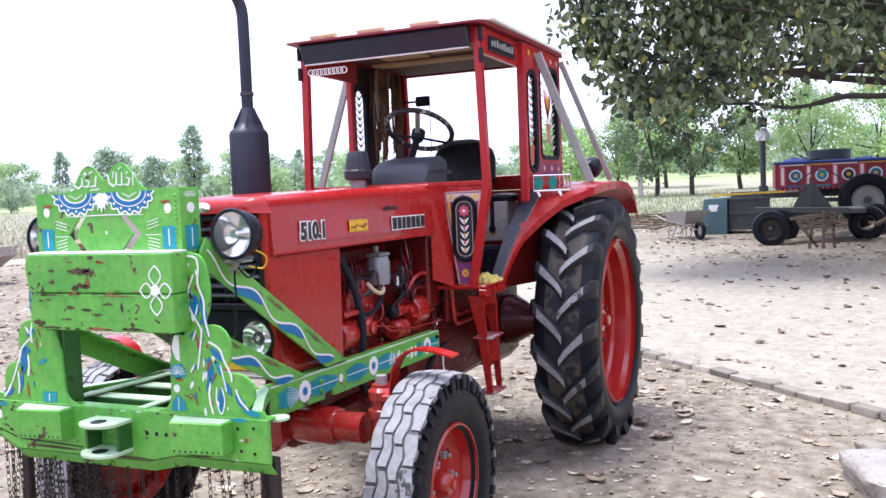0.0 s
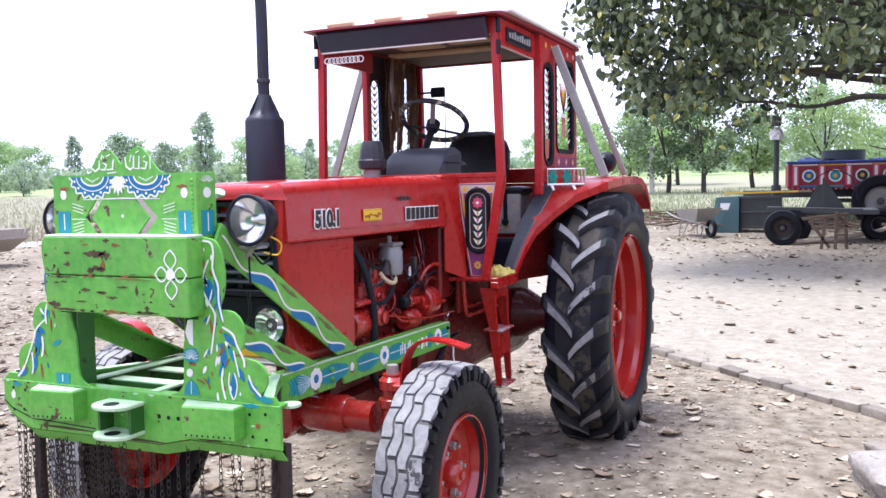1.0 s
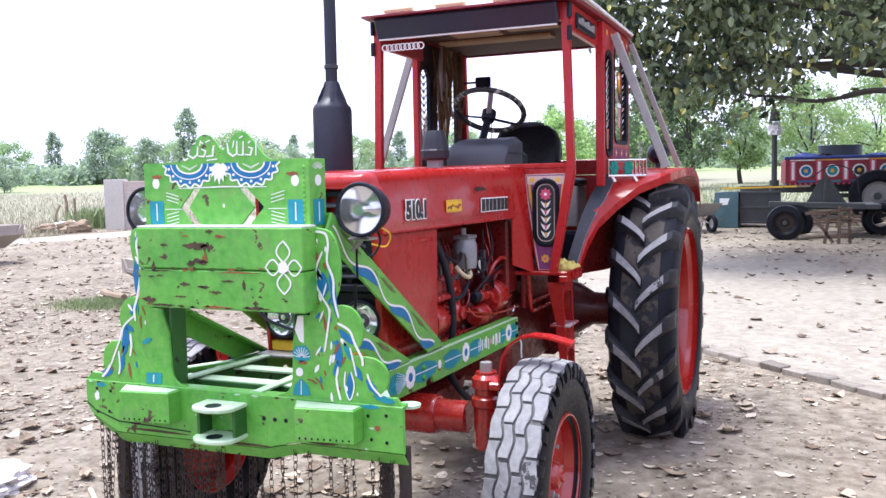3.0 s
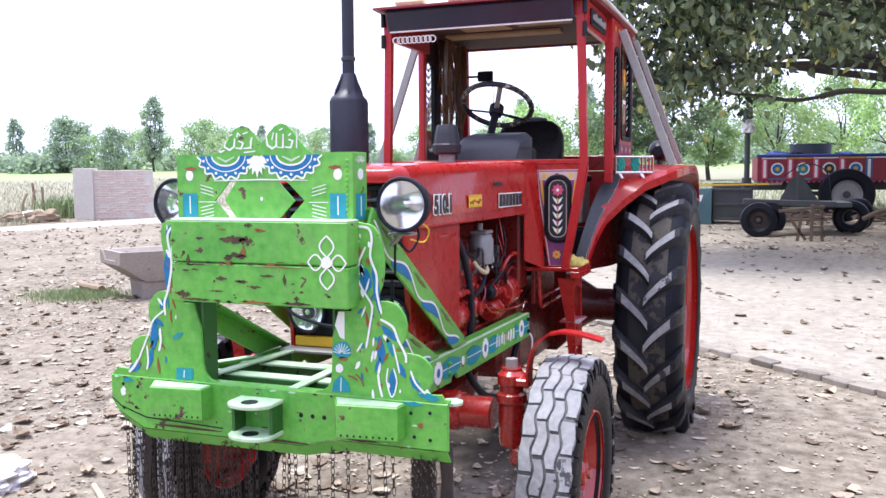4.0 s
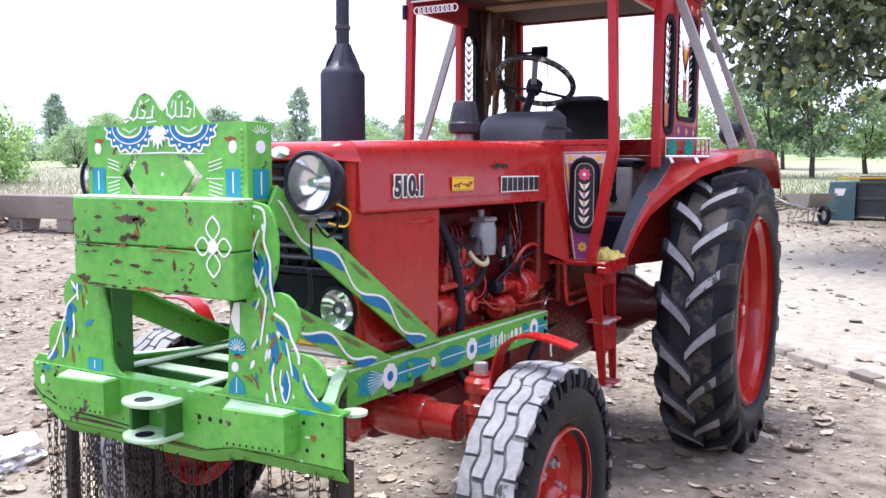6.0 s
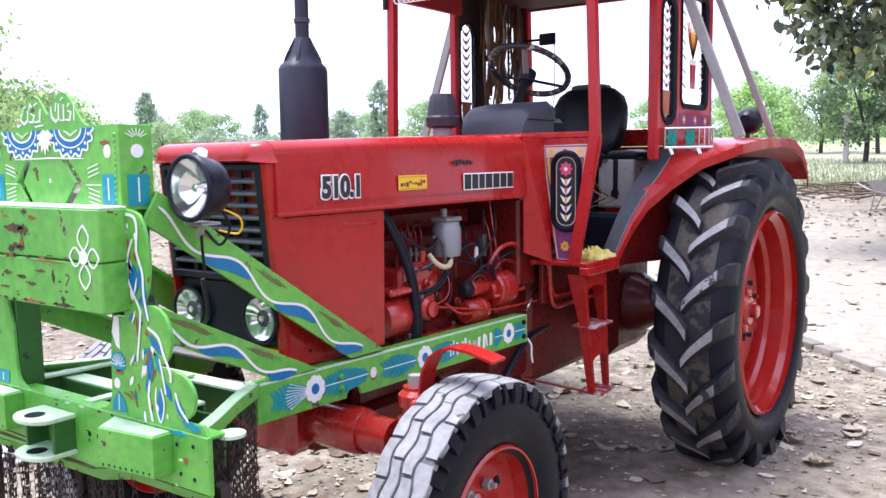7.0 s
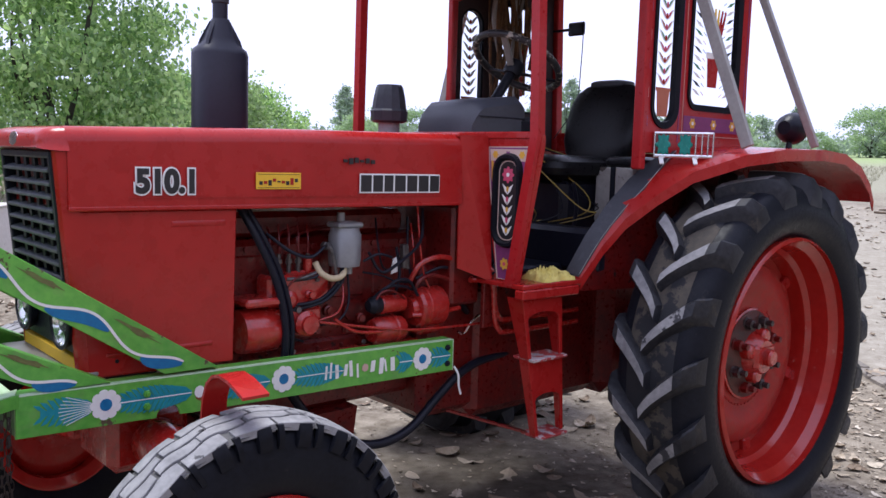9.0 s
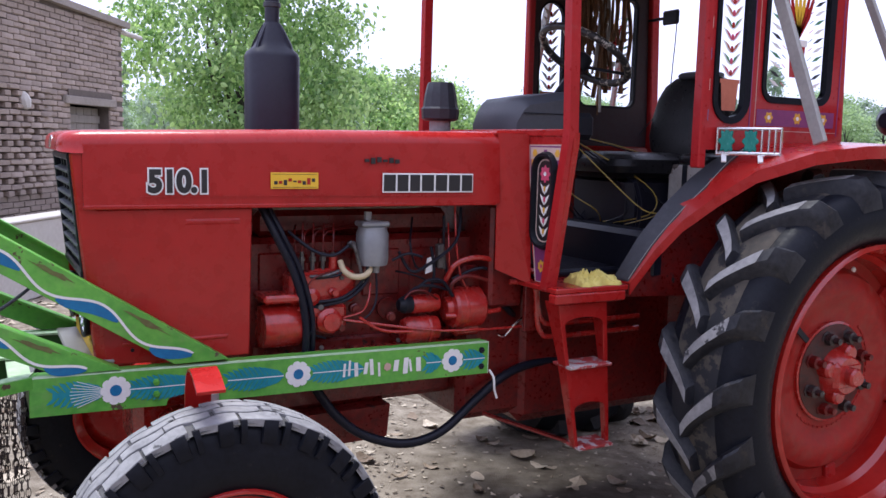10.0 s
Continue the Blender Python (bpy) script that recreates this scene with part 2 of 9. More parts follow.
CHROME = surface("bright_metal", (0.78, 0.78, 0.80), (0.88, 0.88, 0.88), 6, 60, (0.08, 0.22), metal=1.0)
RUST = surface("rusty_chain_iron", (0.022, 0.017, 0.015), (0.065, 0.048, 0.040), 20, 120, (0.6, 0.85), metal=0.3)


# ---- the tractor: x ahead, y to its left, origin under the rear axle ----
tractor = thing("tractor", "red farm tractor with open cab and green painted front guard", "tractor")


CAB_SHIFT = 0.08


def both(name, shape, material, parent, label="", shift=0.0):
    """A part on the left and its mirror image on the right."""
    far = shape.mirrored()
    far.v = [(x, y + shift, z) for x, y, z in far.v]
    return part(name, shape, material, parent, label), part(name, far, material, parent, label)


def hood_taper(x):
    """The hood narrows a little towards its nose."""
    return (0.316 - 0.0305 * (x - 1.165)) / 0.297


def narrowed(shape):
    shape.v = [(x, y * hood_taper(x), z) for x, y, z in shape.v]
    return shape


# hood
def hood_section(x, half, low, top, r=0.045):
    pts = [(x, half, low)]
    for k in range(7):
        a = math.pi / 2 * k / 6
        pts.append((x, half - 0.012 - r + r * math.cos(a), top - r + r * math.sin(a)))
    return pts + [(x, -p[1], p[2]) for p in pts[::-1]]


s = Shape()
s.loft([hood_section(2.622, 0.232, 1.508, 1.530, 0.018), hood_section(2.617, 0.252, 1.504, 1.546, 0.030), hood_section(2.603, 0.276, 1.502, 1.557, 0.038), hood_section(2.58, 0.292, 1.500, 1.563), hood_section(2.555, 0.297, 1.500, 1.566)])
s.loft([hood_section(2.558, 0.297, 1.343, 1.567), hood_section(1.9, 0.297, 1.343, 1.587), hood_section(1.165, 0.297, 1.343, 1.600)])
hood = part("hood", narrowed(s), RED, tractor, "glossy red sheet metal hood")
s = Shape().box(1.175, 2.56, 0.288, 0.2990, 1.337, 1.350, 0.003)
s.box(1.27, 2.40, 0.2965, 0.2995, 1.372, 1.376)
both("hood_lip", narrowed(s), RED, hood)
s = Shape().lathe([(0.0, 0.0), (0.034, 0.0), (0.034, 0.004), (0.0, 0.007)], 24, pose(2.6175, 0.0, 1.530, 0, 82, 0) @ Matrix.Diagonal((0.58, 1.15, 1, 1)))
part("badge", s, CHROME, hood, "oval bright metal badge")

# side panels with their pressed lines
s = Shape().prism([(2.545, 1.336), (2.062, 1.336), (2.072, 0.862), (2.508, 0.866)], "y", 0.260, 0.279, 0.004)
for x0, x1, z0, z1 in ((2.10, 2.27, 1.286, 1.304), (2.14, 2.46, 0.921, 0.935)):
    s.loft([[(x0, 0.279, z0), (x1, 0.279, z0), (x1, 0.279, z1), (x0, 0.279, z1)], [(x0 + 0.006, 0.2825, z0 + 0.005), (x1 - 0.006, 0.2825, z0 + 0.005), (x1 - 0.006, 0.2825, z1 - 0.005), (x0 + 0.006, 0.2825, z1 - 0.005)]])
both("side_panel", narrowed(s), RED, tractor)
# rounded front corners between the grille and the side panels
s = Shape().loft([[(f - 0.05, 0.2585, z), (f - 0.016, 0.2570, z), (f - 0.005, 0.2530, z), (f, 0.2460, z), (f + 0.001, 0.2340, z), (f - 0.05, 0.2340, z)] for z, f in ((0.866, 2.533), (1.05, 2.550), (1.25, 2.569), (1.499, 2.590))])
both("corner_strip", s, RED, tractor, "", 0.0)
s = Shape().lathe([(0.006, 0), (0.006, 0.004), (0, 0.005)], 10, axis_y(2.43, 0.2775, 0.908))
both("panel_screw", narrowed(s), SATIN, tractor)

# grille, lower lamp panel
SLAT = surface("grey_grille_plastic", (0.045, 0.05, 0.062), (0.11, 0.117, 0.135), 6, 70, (0.35, 0.55))
s = Shape()
for a in ((2.53, 2.597, -0.235, 0.235, 1.478, 1.500), (2.53, 2.567, -0.235, 0.235, 1.130, 1.156)):
    s.box(*a, 0.005)
for y in (-0.235, 0.211):
    s.prism([(2.53, 1.14), (2.564, 1.14), (2.5965, 1.49), (2.53, 1.49)], "y", y, y + 0.024, 0.004)
grille = part("grille", s, SATIN, tractor, "black slatted radiator grille")
for k in range(8):
    z = 1.448 - 0.037 * k
    x = 2.579 - 0.029 * k / 8
    s = Shape().box(-0.016, 0.016, -0.212, 0.212, -0.005, 0.005, 0.002, pose(x, 0, z, 0, 18, 0))
    part("slat", s, SLAT, grille)
for y in (-0.127, -0.042, 0.042, 0.127):
    part("upright", Shape().beam((2.576, y, 1.478), (2.547, y, 1.155), 0.010, 0.024, 0.001, up=(0, 1, 0)), BLACK, grille)
part("radiator", Shape().box(2.46, 2.51, -0.225, 0.225, 1.0, 1.47, 0.004), SATIN, tractor, "dark radiator core behind the grille")
s = Shape().prism([(-0.232, 0.93), (0.232, 0.93), (0.233, 1.128), (-0.233, 1.128)], "x", 2.495, 2.534, 0.008)
lamp_panel = part("lamp_panel", s, SATIN, tractor, "black panel that holds two round lamps")

LENS, nt, bs = material("lamp_glass")
bs.inputs["Base Color"].default_value = (0.92, 0.93, 0.93, 1)
bs.inputs["Roughness"].default_value = 0.06
bs.inputs["Transmission Weight"].default_value = 0.93
bs.inputs["IOR"].default_value = 1.22
w = nt.nodes.new("ShaderNodeTexWave")
w.inputs["Scale"].default_value = 26
nt.links.new(coords(nt), w.inputs["Vector"])
bump(nt, bs, w.outputs["Fac"], 0.25, 0.003)
GLASS, nt, bs = material("window_glass")
bs.inputs["Base Color"].default_value = (0.93, 0.96, 0.95, 1)
bs.inputs["Roughness"].default_value = 0.02
bs.inputs["Transmission Weight"].default_value = 1.0
bs.inputs["IOR"].default_value = 1.02


SILVER = surface("silvered_reflector", (0.80, 0.81, 0.82), (0.92, 0.92, 0.92), 6, 60, (0.05, 0.16), metal=1.0)


def round_lamp(name, parent, m, r, depth, shell, label):
    """A lamp that looks along its local +z: shell, reflector, rim, lens."""
    s = Shape().lathe([(0, -depth), (r * 0.45, -depth), (r * 0.85, -depth * 0.72), (r * 1.02, -depth * 0.3), (r * 1.06, 0.0), (r * 1.0, 0.0), (r * 0.96, -0.01)], 32, m, caps=False)
    lamp = part(name, s, shell, parent, label)
    part("rim", Shape().ring(m @ pose(0, 0, 0.0), r, r * 0.085, 36, 8), CHROME if shell != SATIN else shell, lamp)
    part("reflector", Shape().lathe([(0.012, -depth * 0.62), (r * 0.6, -depth * 0.4), (r * 0.93, -0.006)], 32, m, caps=False), SILVER, lamp)
    part("bulb_cap", Shape().lathe([(0, -depth * 0.25), (0.010, -depth * 0.27), (0.012, -depth * 0.62)], 12, m), CHROME, lamp)
    glass = part("lens", Shape().lathe([(0, r * 0.16), (r * 0.45, r * 0.13), (r * 0.8, r * 0.05), (r * 0.95, 0.0)], 32, m, caps=False), LENS, lamp, "ribbed clear lamp glass")
    glass.visible_shadow = False
    return lamp


for y in (-0.168, 0.172):
    round_lamp("lower_lamp", lamp_panel, pose(2.556, y, 1.020, 0, 90, 0), 0.073, 0.042, SATIN, "round lamp with clear glass")
s = Shape().box(2.48, 2.60, -0.262, 0.262, 0.8725, 0.886, 0.004)
tray = part("front_tray", s, STEEL, tractor, "pale worn metal tray under the lamp panel")
YELLOW = surface("yellow_paint", (0.75, 0.42, 0.02), (0.82, 0.52, 0.04), 6, 60, (0.45, 0.6), chip=(0.05, 0.04, 0.03), chip_at=0.62)
part("striped_plate", Shape().box(2.512, 2.538, -0.231, 0.231, 0.888, 0.926, 0.003), YELLOW, tractor, "yellow and black worn plate")

# lettering on the hood
def text_part(words, size, m, material, parent, name, swell=0.0, deep=0.0015):
    cu = bpy.data.curves.new(name, "FONT")
    cu.body, cu.size, cu.extrude, cu.offset, cu.align_x, cu.align_y = words, size, deep, swell, "CENTER", "CENTER"
    tmp = bpy.data.objects.new(name, cu)
    me = bpy.data.meshes.new_from_object(tmp)
    bpy.data.objects.remove(tmp)
    me.transform(m)
    for vert in me.vertices:
        vert.co.y *= hood_taper(vert.co.x)
    me.materials.clear()
    me.materials.append(material)
    ob = new(name, me)
    ob.parent = parent
    return ob


LETTER_WHITE = surface("white_vinyl", (0.78, 0.78, 0.76), (0.84, 0.84, 0.82), 8, 90, (0.4, 0.5))
LETTER_BLACK = surface("black_vinyl", (0.012, 0.012, 0.014), (0.02, 0.02, 0.022), 8, 90, (0.4, 0.5))
sq = Matrix.Diagonal((0.92, 1.0, 1, 1))
text_part("510.1", 0.091, pose(2.288, 0.2992, 1.417, 90, 0, 180) @ sq, LETTER_WHITE, hood, "number_outline", 0.0095)
text_part("510.1", 0.091, pose(2.288, 0.3012, 1.417, 90, 0, 180) @ sq, LETTER_BLACK, hood, "number", 0.0046)
# the maker's name as seven plain blocks
x = 1.6225
for k, wide in enumerate((0.045, 0.042, 0.039, 0.048, 0.046, 0.046, 0.043)):
    x0, x1 = x, x - wide
    part("name_block_outline", narrowed(Shape().box(x1 - 0.0035, x0 + 0.0035, 0.2978, 0.3002, 1.3835, 1.4495, 0.001)), LETTER_WHITE, hood)
    part("name_block", narrowed(Shape().box(x1 + 0.001, x0 - 0.001, 0.2988, 0.3016, 1.3885, 1.4445)), LETTER_BLACK, hood)
    x = x1 - 0.0052
plate = part("yellow_sticker", narrowed(Shape().box(1.851, 2.009, 0.2978, 0.3000, 1.397, 1.449, 0.001)), YELLOW, hood, "small yellow sticker with dark script")
part("sticker_border", narrowed(Shape().box(1.857, 2.003, 0.2999, 0.3005, 1.4015, 1.4028).box(1.857, 2.003, 0.2999, 0.3005, 1.443, 1.4443)), LETTER_BLACK, plate)
random.seed(4)
for k in range(9):
    xx = 1.998 - 0.0155 * k
    part("script_bar", narrowed(Shape().box(xx - 0.011, xx, 0.2992, 0.3012, 1.414 + random.uniform(-0.006, 0.008), 1.421 + random.uniform(0, 0.012))), RED if k % 2 else LETTER_BLACK, plate)
s = Shape()
for k in range(6):
    xx = 1.69 - 0.022 * k
    s.box(xx - 0.016, xx, 0.2955, 0.2992, 1.482 + random.uniform(-0.006, 0.006), 1.494 + random.uniform(0, 0.010))
part("worn_lettering", narrowed(s), LETTER_BLACK, hood, "remains of dark lettering")

# exhaust and air cleaner on the hood
def oval(cx, cy, z, a, b, n=20):
    return [(cx + a * math.copysign(abs(math.cos(t)) ** 0.7, math.cos(t)), cy + b * math.copysign(abs(math.sin(t)) ** 0.7, math.sin(t)), z) for t in (2 * math.pi * i / n for i in range(n))]


ex, ey = 1.80, -0.358
MUFFLER = surface("blue_black_enamel", (0.009, 0.010, 0.020), (0.020, 0.022, 0.038), 4, 60, (0.35, 0.55), dust=(0.07, 0.065, 0.07), dust_at=0.76, spec=0.4)
s = Shape().loft([oval(ex, ey, z, a, b) for z, a, b in ((1.55, 0.100, 0.070), (1.60, 0.104, 0.073), (1.868, 0.104, 0.073), (1.885, 0.098, 0.068), (1.905, 0.072, 0.052), (1.93, 0.058, 0.045), (1.985, 0.036, 0.034), (1.998, 0.030, 0.030))])
muffler = part("muffler", s, MUFFLER, tractor, "black upright muffler")
for a in (35, 145, 215, 325):
    dx, dy = math.cos(radians(a)), math.sin(radians(a))
    part("neck_fin", Shape().loft([[(ex + dx * r - dy * 0.006, ey + dy * r * 0.75 + dx * 0.006, z), (ex + dx * r + dy * 0.006, ey + dy * r * 0.75 - dx * 0.006, z), (ex + dx * 0.02 + dy * 0.006, ey + dy * 0.02 - dx * 0.006, z), (ex + dx * 0.02 - dy * 0.006, ey + dy * 0.02 + dx * 0.006, z)] for z, r in ((1.878, 0.094), (1.92, 0.080), (1.99, 0.040))]), MUFFLER, muffler)
s = Shape().tube([(ex, ey, 1.98), (ex, ey, 2.15), (ex, ey, 2.35), (ex + 0.005, ey - 0.005, 2.48), (ex + 0.045, ey - 0.035, 2.57), (ex + 0.10, ey - 0.075, 2.62)], 0.028, 16)
part("exhaust_pipe", s, MUFFLER, tractor, "black exhaust pipe bent at the top")
part("clamp", Shape().lathe([(0.028, 0), (0.033, 0.002), (0.033, 0.018), (0.028, 0.02)], 20, pose(ex, ey, 2.055)), MAT, tractor)
ax, ay = 1.19, -0.107
CAPGREY = surface("black_cap_plastic", (0.016, 0.018, 0.024), (0.032, 0.035, 0.045), 5, 80, (0.35, 0.5), dust=(0.09, 0.09, 0.10), dust_at=0.72, spec=0.35)
part("air_pipe", Shape().lathe([(0.043, 1.57), (0.043, 1.668), (0.036, 1.675)], 20, pose(ax, ay, 0)), WORN, tractor, "pale pipe of the air cleaner")
s = Shape().lathe([(0.060, 1.642), (0.073, 1.650), (0.076, 1.688), (0.070, 1.696), (0.064, 1.74), (0.055, 1.782), (0.049, 1.792), (0, 1.795)], 12, pose(ax, ay, 0))
part("air_cap", s, CAPGREY, tractor, "black faceted air intake cap", sharp=20)

# engine in its open bay
s = Shape().box(1.12, 2.06, -0.17, 0.12, 0.60, 1.22, 0.02)
s.box(1.25, 2.0, -0.12, 0.08, 1.22, 1.31, 0.02)
s.box(1.15, 2.02, 0.10, 0.145, 0.80, 0.86, 0.01)
for k in range(4):
    s.rod((1.92 - 0.2 * k, 0.11, 0.95), (1.92 - 0.2 * k, 0.135, 0.95), 0.04, 18)
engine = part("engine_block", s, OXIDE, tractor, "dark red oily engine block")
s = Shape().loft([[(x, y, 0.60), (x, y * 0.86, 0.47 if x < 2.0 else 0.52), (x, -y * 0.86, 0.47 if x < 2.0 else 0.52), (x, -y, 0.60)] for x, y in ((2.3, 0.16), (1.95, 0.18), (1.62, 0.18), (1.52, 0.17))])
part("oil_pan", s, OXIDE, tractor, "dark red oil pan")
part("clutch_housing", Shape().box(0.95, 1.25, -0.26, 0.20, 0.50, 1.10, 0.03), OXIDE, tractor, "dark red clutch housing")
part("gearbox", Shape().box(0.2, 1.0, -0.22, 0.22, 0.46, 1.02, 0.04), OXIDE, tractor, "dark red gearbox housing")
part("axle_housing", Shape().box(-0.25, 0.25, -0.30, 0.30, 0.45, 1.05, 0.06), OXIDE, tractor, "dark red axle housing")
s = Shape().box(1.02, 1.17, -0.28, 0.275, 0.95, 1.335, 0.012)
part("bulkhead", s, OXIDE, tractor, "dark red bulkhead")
# cylinder head cover, injector pump, starter, oil filter, fuel filter, generator
s = Shape().lathe([(0.0, -0.01), (0.058, 0.0), (0.062, 0.03), (0.062, 0.15), (0.055, 0.17), (0.055, 0.185), (0.022, 0.19), (0.022, 0.215), (0, 0.217)], 24, pose(1.622, 0.218, 1.128) @ Matrix.Diagonal((0.92, 0.92, 0.72, 1)))
s.box(1.572, 1.676, 0.180, 0.262, 1.262, 1.281, 0.006)
s.lathe([(0.014, 0), (0.014, 0.03), (0, 0.032)], 10, pose(1.64, 0.218, 1.283))
s.lathe([(0.015, 0), (0.015, 0.03), (0, 0.03)], 10, pose(1.612, 0.225, 1.10))
part("fuel_filter", s, surface("grey_enamel", (0.22, 0.23, 0.24), (0.30, 0.31, 0.32), 8, 60, (0.3, 0.5), metal=0.3), engine, "grey fuel filter bowl")
DULL = surface("dull_oily_steel", (0.06, 0.055, 0.055), (0.16, 0.15, 0.145), 20, 80, (0.25, 0.5), metal=0.5)
ORANGE = surface("engine_red_paint", (0.33, 0.014, 0.011), (0.46, 0.026, 0.020), 8, 60, (0.14, 0.32), dust=(0.06, 0.02, 0.016), dust_at=0.63, relief=0.12, coat=0.5)
s = Shape().lathe([(0, 0), (0.072, 0.0), (0.079, 0.01), (0.079, 0.118), (0.07, 0.128), (0.045, 0.13), (0.04, 0.15), (0, 0.152)], 28, pose(1.175, 0.205, 0.948, 0, 90, 0))
s.box(1.18, 1.29, 0.15, 0.235, 0.845, 0.89, 0.01)
part("starter_motor", s, ORANGE, engine, "red starter motor")
s = Shape().lathe([(0, 0), (0.032, 0), (0.034, 0.006), (0.034, 0.10), (0.03, 0.105), (0, 0.105)], 20, pose(1.36, 0.215, 0.975, 0, 90, 0))
part("solenoid", s, ORANGE, engine, "red solenoid")
part("solenoid_cap", Shape().lathe([(0.03, 0), (0.033, 0.03), (0.02, 0.05), (0, 0.052)], 16, pose(1.465, 0.215, 0.975, 0, 90, 0)), BLACK, engine)
s = Shape().lathe([(0, 0), (0.045, 0), (0.05, 0.01), (0.05, 0.12), (0.04, 0.135), (0, 0.135)], 20, pose(1.36, 0.21, 0.88, 0, 90, 0))
s.lathe([(0.052, 0.03), (0.054, 0.034), (0.054, 0.042), (0.052, 0.046)], 20, pose(1.36, 0.21, 0.88, 0, 90, 0))
part("lift_pump", s, ORANGE, engine, "red pump body")
s = Shape().box(1.68, 1.92, 0.13, 0.22, 1.00, 1.11, 0.012)
s.box(1.72, 1.90, 0.13, 0.235, 0.91, 1.0, 0.012)
s.lathe([(0, 0), (0.045, 0), (0.045, 0.05), (0.03, 0.06), (0.03, 0.075), (0, 0.078)], 18, axis_y(1.79, 0.20, 0.945))
s.lathe([(0, 0), (0.03, 0), (0.03, 0.04), (0.015, 0.05), (0, 0.05)], 14, axis_y(1.85, 0.20, 1.03))
s.lathe([(0, 0), (0.016, 0), (0.016, 0.05), (0, 0.05)], 12, pose(1.76, 0.2, 1.11))
pump = part("injection_pump", s, ORANGE, engine, "red fuel injection pump")
for k in range(4):
    s = Shape().lathe([(0.011, 0), (0.011, 0.03), (0.007, 0.032), (0.007, 0.06), (0, 0.062)], 10, pose(1.885 - 0.038 * k, 0.175, 1.11))
    part("injector_union", s, OXIDE, pump)
    part("injector_line", Shape().tube([(1.885 - 0.038 * k, 0.175, 1.17), (1.885 - 0.04 * k, 0.16, 1.24), (1.86 - 0.12 * k, 0.10, 1.26)], 0.0035, 6), OXIDE, pump)
s = Shape().lathe([(0, 0), (0.07, 0), (0.075, 0.01), (0.075, 0.12), (0.07, 0.13), (0, 0.13)], 24, pose(1.88, 0.18, 0.93, 0, 90, 0))
s.box(1.875, 2.02, 0.13, 0.26, 1.018, 1.045, 0.008)
part("generator", s, ORANGE, engine, "red generator with its bracket")
for dx, r in ((-0.012, 0.0135), (0.012, 0.009)):
    s = Shape().tube([(2.0 - dx, 0.20, 1.335), (1.96 - dx, 0.235, 1.24), (1.905 - dx, 0.25, 1.12), (1.868 - dx, 0.255, 0.98), (1.862 - dx, 0.25, 0.86), (1.868 - dx, 0.23, 0.78)], r, 12)
    part("radiator_hose", s, SATIN, engine, "thick black rubber hose")
part("cream_hose", Shape().tube([(1.742, 0.22, 1.145), (1.737, 0.245, 1.115), (1.71, 0.262, 1.096), (1.672, 0.262, 1.096), (1.645, 0.25, 1.112), (1.640, 0.225, 1.14)], 0.0105, 12), surface("cream_hose", (0.5, 0.40, 0.24), (0.6, 0.5, 0.32), 8, 40, (0.5, 0.7)), engine, "cream rubber hose")
for pts, r in (([(1.66, 0.23, 1.19), (1.65, 0.25, 1.11), (1.66, 0.25, 1.07), (1.72, 0.25, 1.02), (1.80, 0.24, 1.0), (1.85, 0.22, 0.99)], 0.007), ([(1.83, 0.22, 1.09), (1.76, 0.245, 1.10), (1.73, 0.23, 1.12)], 0.005), ([(1.50, 0.22, 1.0), (1.45, 0.25, 1.045), (1.38, 0.25, 1.04), (1.32, 0.23, 1.02)], 0.006), ([(1.33, 0.2, 1.29), (1.325, 0.2, 1.15), (1.31, 0.21, 1.05)], 0.005), ([(1.6, 0.2, 1.13), (1.61, 0.23, 1.0), (1.66, 0.24, 0.94), (1.72, 0.22, 0.93)], 0.004), ([(1.86, 0.24, 1.05), (1.89, 0.26, 0.99), (1.87, 0.26, 0.92), (1.80, 0.24, 0.885)], 0.004), ([(1.3, 0.22, 1.06), (1.2, 0.25, 1.10), (1.1, 0.24, 1.07), (1.02, 0.22, 1.05)], 0.006), ([(1.38, 0.2, 1.18), (1.37, 0.21, 1.08), (1.40, 0.22, 1.0)], 0.006)):
    part("wire", Shape().tube(pts, r, 8), SATIN, engine)
part("control_rod", Shape().tube([(1.74, 0.245, 0.945), (1.4, 0.265, 0.885), (1.2, 0.27, 0.872), (1.0, 0.27, 0.868)], 0.005, 8), ORANGE, engine)
for dz in (0.0, 0.05):
    part("hydraulic_pipe", Shape().tube([(1.10, 0.30, 1.10 - dz), (1.04, 0.31, 1.095 - dz), (1.005, 0.33, 1.075 - dz), (0.995, 0.335, 0.96 - dz), (0.97, 0.335, 0.90 - dz), (0.90, 0.335, 0.885 - dz), (0.5, 0.335, 0.885 - dz)], 0.0105, 10), ORANGE, tractor, "bent red hydraulic pipe")
part("drooping_hose", Shape().tube([(1.82, 0.2, 0.70), (1.75, 0.22, 0.60), (1.65, 0.24, 0.52), (1.5, 0.26, 0.475), (1.35, 0.26, 0.50), (1.2, 0.25, 0.60), (1.08, 0.24, 0.67), (0.95, 0.22, 0.70), (0.75, 0.20, 0.71)], 0.017, 12), SATIN, tractor, "thick black hose hanging in a loop")
part("white_tie", Shape().tube([(1.20, 0.337, 0.735), (1.185, 0.345, 0.705), (1.178, 0.342, 0.66), (1.165, 0.340, 0.625)], 0.0045, 6), LETTER_WHITE, tractor, "loose strip of white plastic")

